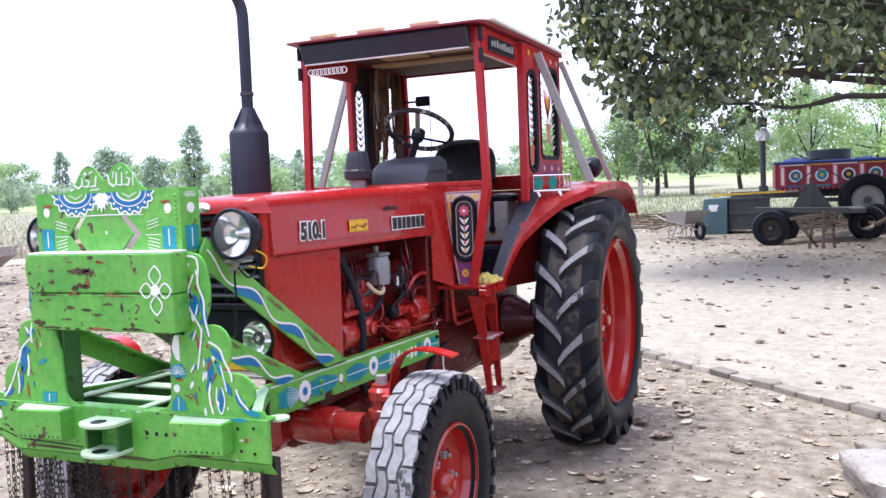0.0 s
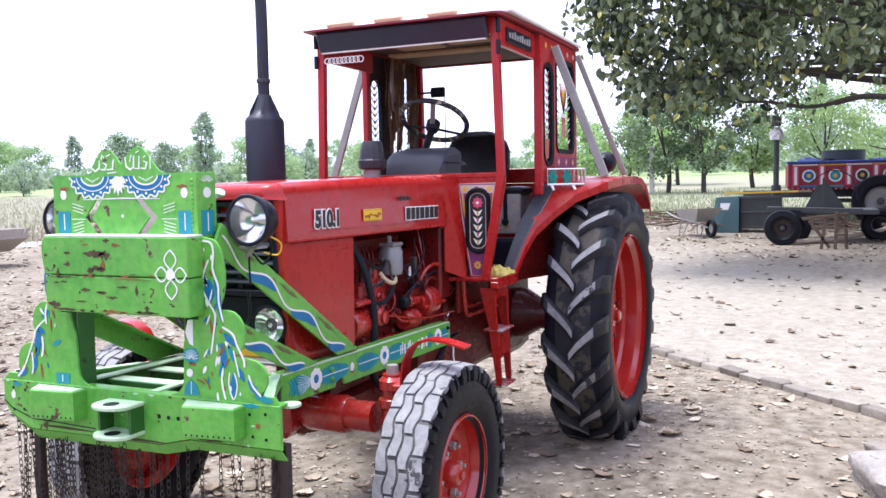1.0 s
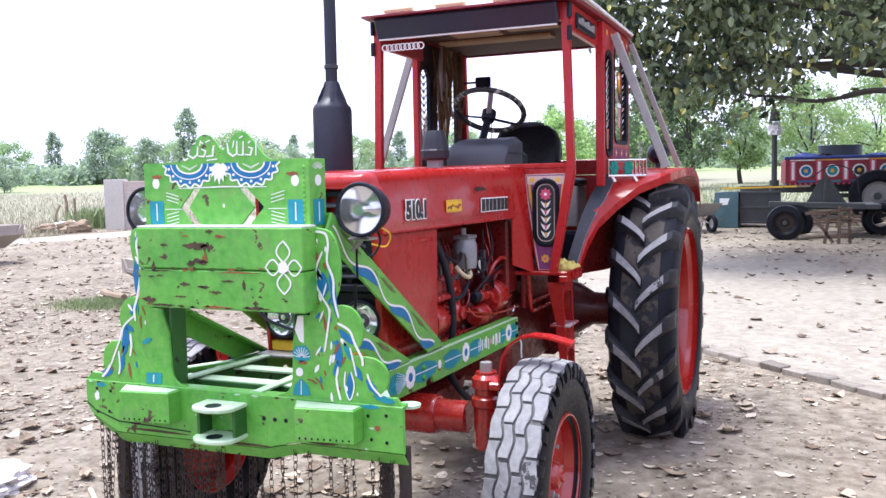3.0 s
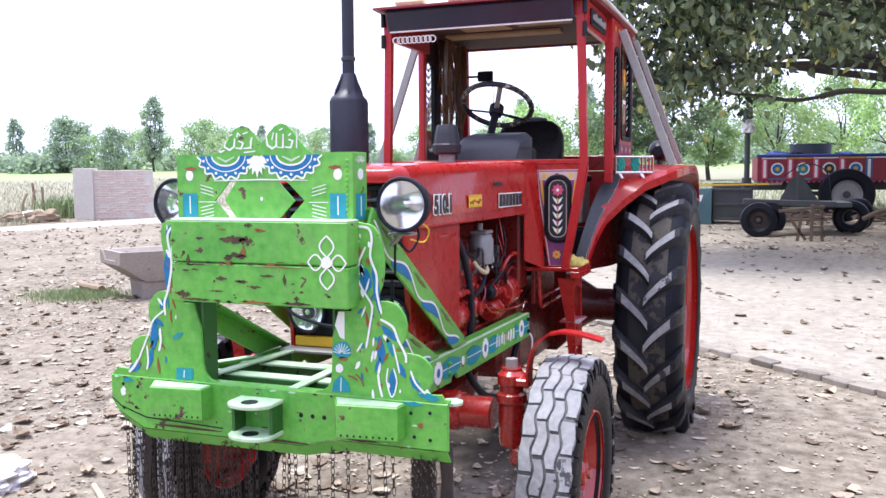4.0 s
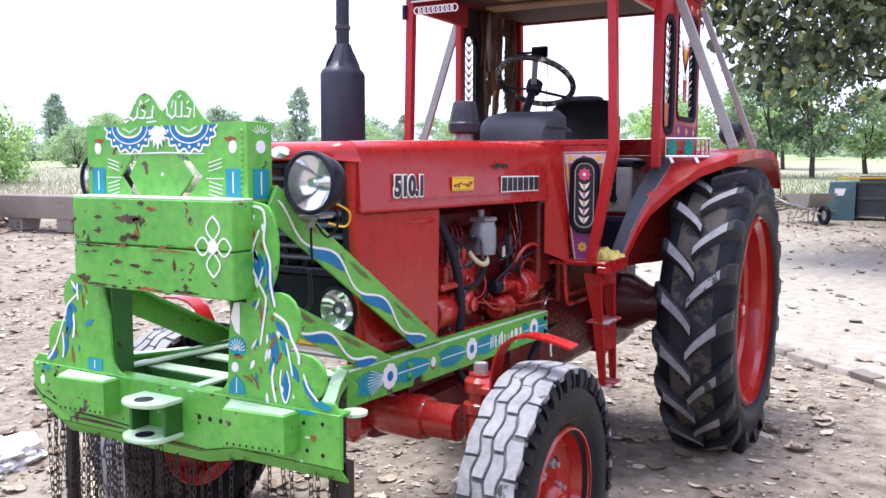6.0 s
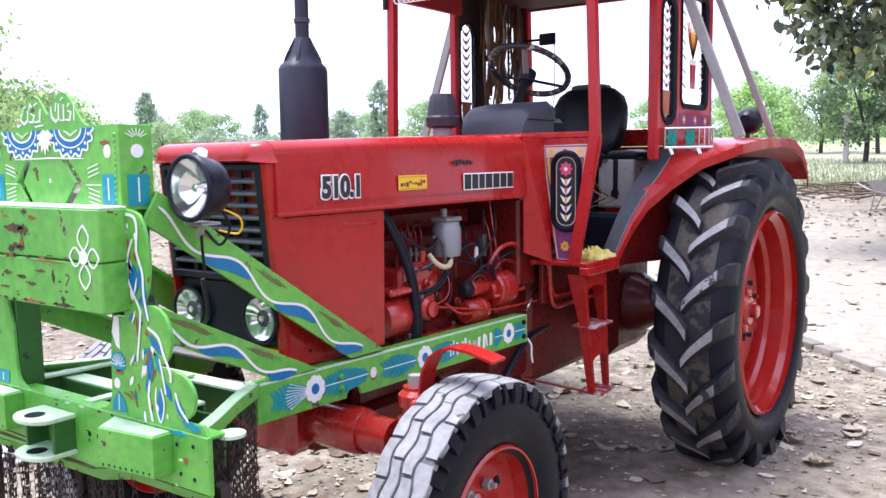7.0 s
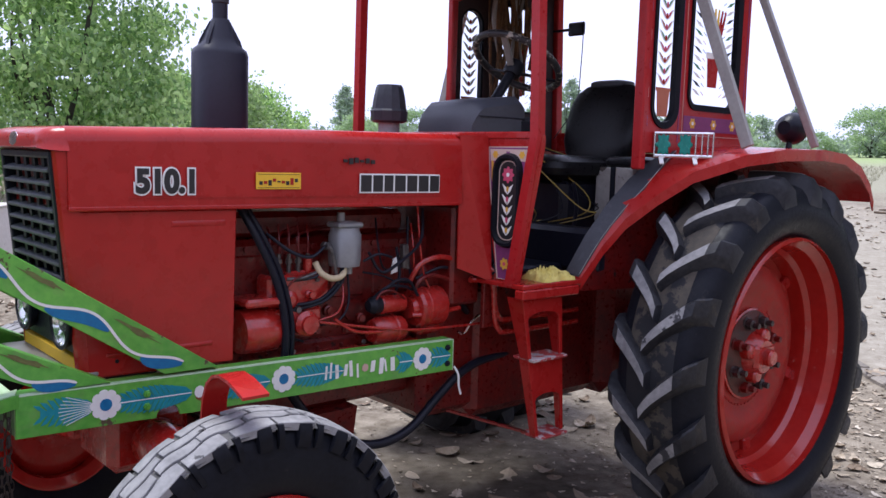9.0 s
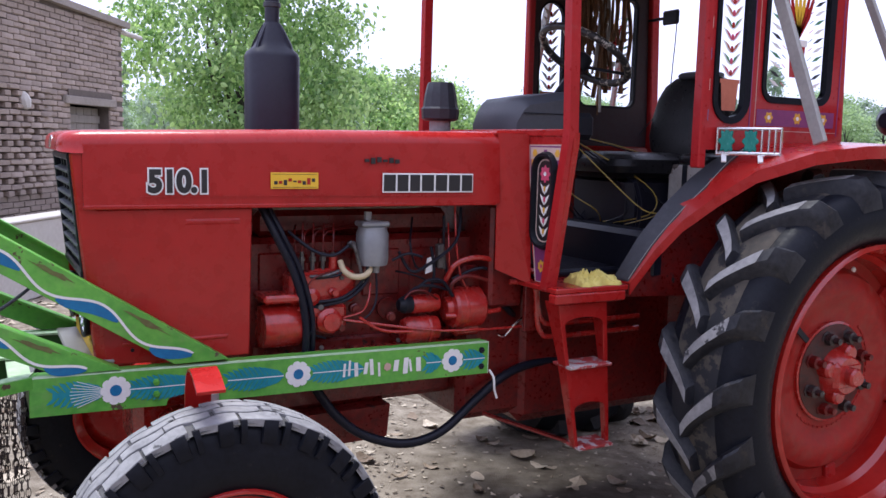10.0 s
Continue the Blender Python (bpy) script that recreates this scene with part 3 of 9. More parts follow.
for k in range(9):
    part("sump_bolt", Shape().lathe([(0.009, 0), (0.009, 0.007), (0.005, 0.008), (0.005, 0.012), (0, 0.012)], 6, pose(1.18 + 0.10 * k, 0.145, 0.83, -90, 0, 0)), STEEL if k % 3 == 0 else OXIDE, engine)
for k in range(6):
    part("head_bolt", Shape().lathe([(0.011, 0), (0.011, 0.009), (0, 0.010)], 6, pose(1.30 + 0.13 * k, 0.12, 1.19, -90, 0, 0)), OXIDE, engine)
for k in range(4):
    part("push_rod_cover", Shape().box(1.28 + 0.19 * k, 1.43 + 0.19 * k, 0.115, 0.128, 1.0, 1.17, 0.006), OXIDE, engine)
for pts, r, mt in (([(1.34, 0.25, 0.93), (1.25, 0.265, 0.93), (1.12, 0.27, 0.94)], 0.009, ORANGE), ([(1.72, 0.24, 1.20), (1.78, 0.25, 1.17), (1.85, 0.24, 1.19), (1.92, 0.2, 1.25)], 0.006, SATIN), ([(1.52, 0.22, 1.17), (1.48, 0.24, 1.10), (1.42, 0.25, 1.12), (1.30, 0.24, 1.20), (1.26, 0.2, 1.32)], 0.006, SATIN), ([(1.33, 0.22, 1.05), (1.30, 0.25, 1.12), (1.20, 0.26, 1.14), (1.08, 0.26, 1.10)], 0.010, ORANGE), ([(1.55, 0.23, 1.14), (1.50, 0.25, 1.165), (1.44, 0.25, 1.15)], 0.005, SATIN), ([(1.68, 0.25, 0.95), (1.60, 0.26, 0.90), (1.48, 0.26, 0.885)], 0.006, ORANGE), ([(1.285, 0.2, 1.33), (1.29, 0.225, 1.2), (1.275, 0.235, 1.08), (1.24, 0.23, 1.02)], 0.004, ORANGE), ([(1.46, 0.24, 1.03), (1.42, 0.255, 1.065), (1.36, 0.255, 1.06), (1.31, 0.245, 1.0)], 0.006, SATIN)):
    part("pipe", Shape().tube(pts, r, 8), mt, engine)
part("relay_box", Shape().box(1.335, 1.36, 0.19, 0.22, 1.10, 1.19, 0.004), DULL, engine, "dull metal relay")
part("band_clamp", Shape().lathe([(0.0795, 0), (0.081, 0.002), (0.081, 0.010), (0.0795, 0.012)], 28, pose(1.255, 0.205, 0.948, 0, 90, 0)), ORANGE, engine)

part("return_line", Shape().tube([(1.749, 0.23, 1.116), (1.838, 0.25, 1.101), (1.876, 0.25, 1.055), (1.881, 0.25, 0.998), (1.861, 0.25, 0.933), (1.786, 0.25, 0.903), (1.768, 0.23, 0.927)], 0.0035, 8), OXIDE, engine)
part("overflow_line", Shape().tube([(1.626, 0.215, 1.064), (1.645, 0.245, 1.01), (1.67, 0.245, 0.968), (1.733, 0.245, 0.953), (1.746, 0.225, 0.934)], 0.0035, 8), ORANGE, engine)
part("feed_pipe", Shape().tube([(1.843, 0.22, 1.009), (1.797, 0.25, 1.015), (1.74, 0.25, 1.025), (1.69, 0.25, 1.057), (1.664, 0.25, 1.091), (1.645, 0.23, 1.111)], 0.006, 8), SATIN, engine)
part("banjo_pipe", Shape().tube([(1.851, 0.22, 1.097), (1.804, 0.24, 1.101), (1.753, 0.24, 1.114)], 0.006, 8), DULL, engine)
part("elbow", Shape().tube([(1.713, 0.22, 1.199), (1.705, 0.25, 1.199), (1.688, 0.25, 1.151), (1.674, 0.25, 1.096), (1.67, 0.25, 1.072)], 0.006, 8), DULL, engine)
part("dark_red_pipe", Shape().tube([(1.319, 0.23500000000000001, 1.008), (1.315, 0.255, 1.053), (1.261, 0.255, 1.073), (1.2, 0.255, 1.063), (1.125, 0.255, 1.036), (1.036, 0.255, 1.016), (0.984, 0.255, 1.008)], 0.008, 8), OXIDE, engine)
part("black_hose", Shape().tube([(1.163, 0.23, 1.002), (1.12, 0.23, 0.986), (1.075, 0.23, 0.948), (0.994, 0.18, 0.889)], 0.014, 8), SATIN, engine)
part("throttle_link", Shape().tube([(1.127, 0.27, 0.847), (1.094, 0.27, 0.84), (1.048, 0.27, 0.884), (0.99, 0.27, 0.912), (0.904, 0.27, 0.933)], 0.005, 8), CHROME, engine)
part("thin_line", Shape().tube([(1.303, 0.185, 1.263), (1.32, 0.225, 1.174), (1.316, 0.225, 1.09), (1.315, 0.20500000000000002, 1.024)], 0.003, 8), ORANGE, engine)
part("thin_line", Shape().tube([(1.369, 0.24200000000000002, 0.992), (1.438, 0.262, 1.03), (1.488, 0.262, 1.029), (1.514, 0.262, 1.005)], 0.004, 8), OXIDE, engine)
part("thin_line", Shape().tube([(1.505, 0.16499999999999998, 1.091), (1.449, 0.215, 1.079), (1.391, 0.215, 1.055), (1.321, 0.215, 1.047)], 0.004, 8), SATIN, engine)
part("thin_line", Shape().tube([(1.418, 0.12000000000000001, 1.28), (1.465, 0.2, 1.197), (1.443, 0.2, 1.114), (1.408, 0.2, 1.095)], 0.004, 8), SATIN, engine)
part("union", Shape().rod((1.872, 0.2, 1.118), (1.872, 0.2, 1.18), 0.0075, 8).rod((1.872, 0.2, 1.149), (1.872, 0.2, 1.162), 0.012, 6), DULL, engine)
part("injector_line", Shape().tube([(1.872, 0.2, 1.18), (1.869, 0.195, 1.229), (1.858, 0.17, 1.274)], 0.003, 6), OXIDE, engine)
part("union", Shape().rod((1.834, 0.2, 1.116), (1.834, 0.2, 1.178), 0.0075, 8).rod((1.834, 0.2, 1.147), (1.834, 0.2, 1.161), 0.012, 6), DULL, engine)
part("injector_line", Shape().tube([(1.834, 0.2, 1.178), (1.831, 0.195, 1.228), (1.82, 0.17, 1.273)], 0.003, 6), OXIDE, engine)
part("union", Shape().rod((1.797, 0.2, 1.115), (1.798, 0.2, 1.177), 0.0075, 8).rod((1.798, 0.2, 1.146), (1.798, 0.2, 1.159), 0.012, 6), DULL, engine)
part("injector_line", Shape().tube([(1.798, 0.2, 1.177), (1.794, 0.195, 1.227), (1.783, 0.17, 1.272)], 0.003, 6), OXIDE, engine)
part("union", Shape().rod((1.76, 0.2, 1.113), (1.761, 0.2, 1.175), 0.0075, 8).rod((1.761, 0.2, 1.144), (1.761, 0.2, 1.158), 0.012, 6), DULL, engine)
part("injector_line", Shape().tube([(1.761, 0.2, 1.175), (1.757, 0.195, 1.225), (1.746, 0.17, 1.271)], 0.003, 6), OXIDE, engine)
part("fitting", Shape().lathe([(0, 0), (0.036, 0), (0.036, 0.030), (0.0252, 0.035), (0.0252, 0.05), (0, 0.05)], 12, axis_y(1.788, 0.2, 0.963)), ORANGE, engine)
part("fitting", Shape().lathe([(0, 0), (0.016, 0), (0.016, 0.030), (0.0112, 0.035), (0.0112, 0.05), (0, 0.05)], 12, axis_y(1.768, 0.2, 1.04)), ORANGE, engine)
part("fitting", Shape().lathe([(0, 0), (0.014, 0), (0.014, 0.027), (0.0098, 0.032), (0.0098, 0.045), (0, 0.045)], 12, axis_y(1.819, 0.2, 0.994)), DULL, engine)
part("fitting", Shape().lathe([(0, 0), (0.02, 0), (0.02, 0.018), (0.0140, 0.021), (0.0140, 0.03), (0, 0.03)], 12, axis_y(1.683, 0.2, 0.975)), OXIDE, engine)
part("fitting", Shape().lathe([(0, 0), (0.014, 0), (0.014, 0.018), (0.0098, 0.021), (0.0098, 0.03), (0, 0.03)], 12, axis_y(1.697, 0.2, 1.2)), DULL, engine)
part("fitting", Shape().lathe([(0, 0), (0.01, 0), (0.01, 0.018), (0.0070, 0.021), (0.0070, 0.03), (0, 0.03)], 12, axis_y(1.737, 0.2, 1.088)), DULL, engine)
part("fitting", Shape().lathe([(0, 0), (0.016, 0), (0.016, 0.024), (0.0112, 0.028), (0.0112, 0.04), (0, 0.04)], 12, axis_y(1.74, 0.2, 0.915)), OXIDE, engine)
part("fitting", Shape().lathe([(0, 0), (0.013, 0), (0.013, 0.024), (0.0091, 0.028), (0.0091, 0.04), (0, 0.04)], 12, axis_y(1.818, 0.2, 0.916)), DULL, engine)
part("fitting", Shape().lathe([(0, 0), (0.02, 0), (0.02, 0.030), (0.0140, 0.035), (0.0140, 0.05), (0, 0.05)], 12, axis_y(1.284, 0.2, 0.882)), OXIDE, engine)
part("fitting", Shape().lathe([(0, 0), (0.012, 0), (0.012, 0.018), (0.0084, 0.021), (0.0084, 0.03), (0, 0.03)], 12, axis_y(1.621, 0.2, 1.122)), CHROME, engine)
part("fitting", Shape().lathe([(0, 0), (0.018, 0), (0.018, 0.012), (0.0126, 0.014), (0.0126, 0.02), (0, 0.02)], 12, axis_y(1.541, 0.2, 0.934)), OXIDE, engine)
part("fitting", Shape().lathe([(0, 0), (0.012, 0), (0.012, 0.012), (0.0084, 0.014), (0.0084, 0.02), (0, 0.02)], 12, axis_y(1.606, 0.2, 0.898)), OXIDE, engine)
part("pump_head", Shape().box(1.696, 1.846, 0.12, 0.21, 1.068, 1.12, 0.008), ORANGE, engine)
part("paper_scrap", Shape().prism([(1.403, 1.081), (1.367, 1.091), (1.367, 1.148), (1.395, 1.136)], "y", 0.198, 0.204), LETTER_WHITE, engine)
part("steel_tube", Shape().rod((1.326, 0.2, 1.096), (1.333, 0.2, 1.176), 0.010, 10), DULL, engine)
part("sump_flange", Shape().box(1.085, 1.977, 0.10, 0.175, 0.805, 0.822, 0.004), ORANGE, engine)

# front axle with kingpins
s = Shape().lathe([(0.062, -0.48), (0.062, 0.48)], 20, axis_y(2.28, 0, 0.62))
for sg in (1, -1):
    s.lathe([(0.072, -0.10), (0.078, -0.08), (0.078, 0.08), (0.072, 0.10)], 20, axis_y(2.28, sg * 0.26, 0.62))
s.box(2.15, 2.41, -0.14, 0.14, 0.52, 0.72, 0.03)
axle = part("front_axle", s, ORANGE, tractor, "red tubular front axle")
s = Shape().lathe([(0.045, 0.50), (0.05, 0.52), (0.05, 0.66), (0.058, 0.67), (0.058, 0.70), (0.045, 0.71), (0.045, 0.735), (0.055, 0.74), (0.055, 0.775), (0.04, 0.79), (0.04, 0.80)], 20, pose(2.265, 0.55, 0))
s.beam((2.27, 0.55, 0.47), (2.28, 0.76, 0.43), 0.07, 0.08, 0.015)
both("kingpin", s, ORANGE, axle)
both("kingpin_nut", Shape().lathe([(0.024, 0.80), (0.024, 0.835), (0, 0.836)], 6, pose(2.265, 0.55, 0)), STEEL, axle)
arch = ((0.632, 0.755), (0.634, 0.82), (0.645, 0.875), (0.672, 0.922), (0.712, 0.950), (0.76, 0.962), (0.82, 0.960), (0.87, 0.951), (0.912, 0.942))
rings = []
for k, (y, z) in enumerate(arch):
    a, b = Vector(arch[max(k - 1, 0)]), Vector(arch[min(k + 1, len(arch) - 1)])
    d = (b - a).normalized()
    q = Vector((d.y, -d.x)) * 0.004
    lean = 0.030 * (y - 0.63) / 0.28
    rings.append([(2.285 + lean, y + q.x, z + q.y), (2.355 + lean, y + q.x, z + q.y), (2.355 + lean, y - q.x, z - q.y), (2.285 + lean, y - q.x, z - q.y)])
both("fender_bracket", Shape().loft(rings), RED, axle, "arched flat red bracket over the wheel")
both("bracket_foot", Shape().box(2.285, 2.345, 0.585, 0.640, 0.745, 0.775, 0.006), ORANGE, axle)


# wheels
def tyre_shape(r_out, r_rim, half, n, flat_z):
    prof = [(r_rim - 0.012, -half * 0.62), (r_rim, -half * 0.70), (r_rim + 0.02, -half * 0.78)]
    body = r_out - r_rim
    for u, wdt in ((0.2, 0.93), (0.4, 1.0), (0.6, 0.98), (0.78, 0.90), (0.90, 0.80), (0.955, 0.66), (0.985, 0.4), (1.0, 0.0)):
        prof.append((r_rim + body * u, -half * wdt))
    prof += [(r, -h) for r, h in prof[-2::-1]]
    return Shape().lathe(prof, n, pose(0, 0, 0, -90, 0, 0), caps=False)


def sink(shape, floor):
    """Flattens what would stand below the ground and bulges the sidewall there."""
    out = []
    for x, y, z in shape.v:
        if z < floor + 0.10:
            y *= 1 + 0.10 * (floor + 0.10 - max(z, floor)) / 0.10
        out.append((x, y, max(z, floor)))
    shape.v = out
    return shape


NUT = surface("greasy_steel_nut", (0.035, 0.03, 0.03), (0.12, 0.10, 0.10), 20, 90, (0.2, 0.45), metal=0.6)


RIMRED = surface("glossy_rim_red", (0.32, 0.010, 0.008), (0.42, 0.018, 0.013), 4, 30, (0.12, 0.26), coat=0.5, spec=0.5, dust=(0.28, 0.06, 0.045), dust_at=0.70)
DISCRED = surface("dusty_wheel_red", (0.24, 0.009, 0.007), (0.40, 0.022, 0.017), 5, 40, (0.3, 0.55), spec=0.3, dust=(0.30, 0.085, 0.062), dust_at=0.60, relief=0.08)


def rear_wheel(side):
    yc, zc, r_out = 0.848, 0.722, 0.730
    half = 0.190
    w = part("rear_wheel", sink(tyre_shape(r_out, 0.498, half, 72, -zc - 0.004), -zc - 0.004), RUBBER, tractor, "large black tyre with chevron lugs on a red rim")
    lug, worn = Shape(), Shape()
    count = 19
    for k in range(count * 2):
        sg = 1 if k % 2 else -1
        a0 = math.pi * k / count
        rings, faces = [], []
        for i in range(8):
            u = i / 7
            y = sg * (-0.012 + u * (half + 0.008))
            a = a0 + 0.25 * u ** 0.8
            top = 0.774 - 0.006 * u
            base = r_out - 0.016
            if u > 0.80:
                drop = (u - 0.80) / 0.20
                top -= 0.055 * drop ** 1.5
                base -= 0.07 * drop
                y = sg * (min(abs(y), half * 0.98))
            wt, wb = 0.027 + 0.009 * u, 0.040 + 0.012 * u
            ring = []
            for r, wd in ((base, -wb), (top - 0.010, -wt - 0.003), (top, -wt + 0.008), (top, wt - 0.008), (top - 0.010, wt + 0.003), (base, wb)):
                ring.append((r * math.cos(a + wd / r), y, r * math.sin(a + wd / r)))
            rings.append(ring)
            t1, wf = top + 0.0015, wt - 0.007
            if u < 0.75:
                faces.append([(top * math.cos(a - wf / top), y, top * math.sin(a - wf / top)), (t1 * math.cos(a - wf / top), y, t1 * math.sin(a - wf / top)), (t1 * math.cos(a + wf / top), y, t1 * math.sin(a + wf / top)), (top * math.cos(a + wf / top), y, top * math.sin(a + wf / top))])
        worn.loft(faces)
        lug.loft(rings)
    part("tread", sink(lug, -zc - 0.004), LUGSIDE, w, "deep black chevron tread")
    part("tread_floor", sink(Shape().lathe([(r_out - 0.006, -0.10), (r_out + 0.001, -0.085), (r_out + 0.0025, -0.04), (r_out + 0.0025, 0.04), (r_out + 0.001, 0.085), (r_out - 0.006, 0.10)], 72, pose(0, 0, 0, -90, 0, 0), caps=False), -zc - 0.004), FLOORDUST, w, "brown dust between the lugs")
    part("worn_tread_face", sink(worn, -zc - 0.004), LUG, w, "scuffed grey lug faces")
    s = Shape().ring(pose(0, 0.0, 0, -90, 0, 0) @ pose(0, 0, half * 0.86), 0.60, 0.004, 72, 6)
    part("sidewall_ring", s, RUBBER, w)
    # rim: dished steel with rolled lip
    prof = [(0.502, 0.172), (0.510, 0.165), (0.511, 0.140), (0.497, 0.126), (0.480, 0.110), (0.470, 0.04), (0.452, 0.02), (0.444, -0.08), (0.46, -0.11), (0.47, -0.15), (0.50, -0.165)]
    inner = [(r - 0.006, h + (0.003 if h > 0.1 else 0)) for r, h in prof[::-1]]
    rim = part("rim", Shape().lathe(prof + inner, 72, pose(0, 0, 0, -90, 0, 0), True), RIMRED, w, "glossy red dished steel rim")
    s = Shape().lathe([(0.449, -0.045), (0.40, -0.045), (0.378, -0.012), (0.335, 0.004), (0.29, 0.002), (0.255, -0.016), (0.19, -0.02), (0.165, -0.012), (0.165, -0.03), (0.19, -0.034), (0.255, -0.028), (0.29, -0.010), (0.335, -0.008), (0.37, -0.024), (0.396, -0.057), (0.449, -0.057)], 64, pose(0, 0, 0, -90, 0, 0), True)
    part("disc", s, DISCRED, w, "pressed red wheel disc with dusty paint")
    for k in range(26):
        a = math.pi * (0.75 + 1.0 * k / 25)
        part("cast_mark", Shape().box(-0.004, 0.004, 0.0, 0.005, -0.009, 0.009, 0.001, pose(0.222 * math.cos(a), -0.019, 0.222 * math.sin(a), 0, -math.degrees(a), 0)), DISCRED, w)
    s = Shape().lathe([(0.0, -0.03), (0.195, -0.03), (0.195, -0.006), (0.15, 0.005), (0.10, 0.015), (0.080, 0.055), (0.068, 0.070), (0, 0.072)], 40, pose(0, 0, 0, -90, 0, 0))
    s.box(-0.075, 0.075, 0.04, 0.075, -0.055, 0.055, 0.018)
    hub = part("hub", s, ORANGE, w, "greasy red wheel hub")
    part("greasy_plate", Shape().lathe([(0.186, -0.001), (0.150, 0.0085), (0.102, 0.0185), (0.102, 0.012), (0.150, 0.002), (0.186, -0.008)], 40, pose(0, 0, 0, -90, 0, 0), True), GREASE, hub, "dark greasy hub plate")
    s = Shape().lathe([(0, 0), (0.036, 0), (0.036, 0.03), (0.028, 0.038), (0, 0.038)], 20, pose(0, 0.07, 0, -90, 0, 0))
    part("axle_end", s, ORANGE, w)
    for k in range(8):
        a = 2 * math.pi * (k + 0.5) / 8
        m = pose(0.145 * math.cos(a), -0.004, 0.145 * math.sin(a), -90, 0, 0)
        part("wheel_nut", Shape().lathe([(0.028, 0), (0.030, 0.012), (0.024, 0.014), (0.024, 0.040), (0.013, 0.044), (0.013, 0.068), (0, 0.07)], 8, m), NUT if k % 3 else OXIDE, w)
    for k in range(6):
        a = 2 * math.pi * k / 6 + 0.35
        part("rim_bracket", Shape().box(-0.035, 0.035, -0.012, 0.022, -0.028, 0.028, 0.008, pose(0.425 * math.cos(a), -0.042, 0.425 * math.sin(a), 0, -math.degrees(a), 0)), RED, w)
    a = 0.70
    part("disc_slot", Shape().box(-0.055, 0.045, -0.002, 0.004, -0.011, 0.011, 0.0, pose(0.265 * math.cos(a), 0.0, 0.265 * math.sin(a), 0, -math.degrees(a), 0)), SATIN, w)
    for k in range(4):
        a = math.pi * k / 2 + 0.3
        part("hub_boss", Shape().lathe([(0.034, 0), (0.032, 0.035), (0.024, 0.045), (0, 0.046)], 14, pose(0.085 * math.cos(a), 0.015, 0.085 * math.sin(a), -90, 0, 0)), ORANGE, w)
    if side > 0:
        for a in (1.9, 3.35):
            part("bare_spot", Shape().lathe([(0, 0), (0.013, 0), (0.010, 0.005), (0, 0.006)], 8, pose(0.405 * math.cos(a), -0.042, 0.405 * math.sin(a), -90, 0, 0)), WHITE, w)
    w.matrix_basis = pose(-0.03, side * yc, zc, 0, 0, 0 if side > 0 else 180)
    return w


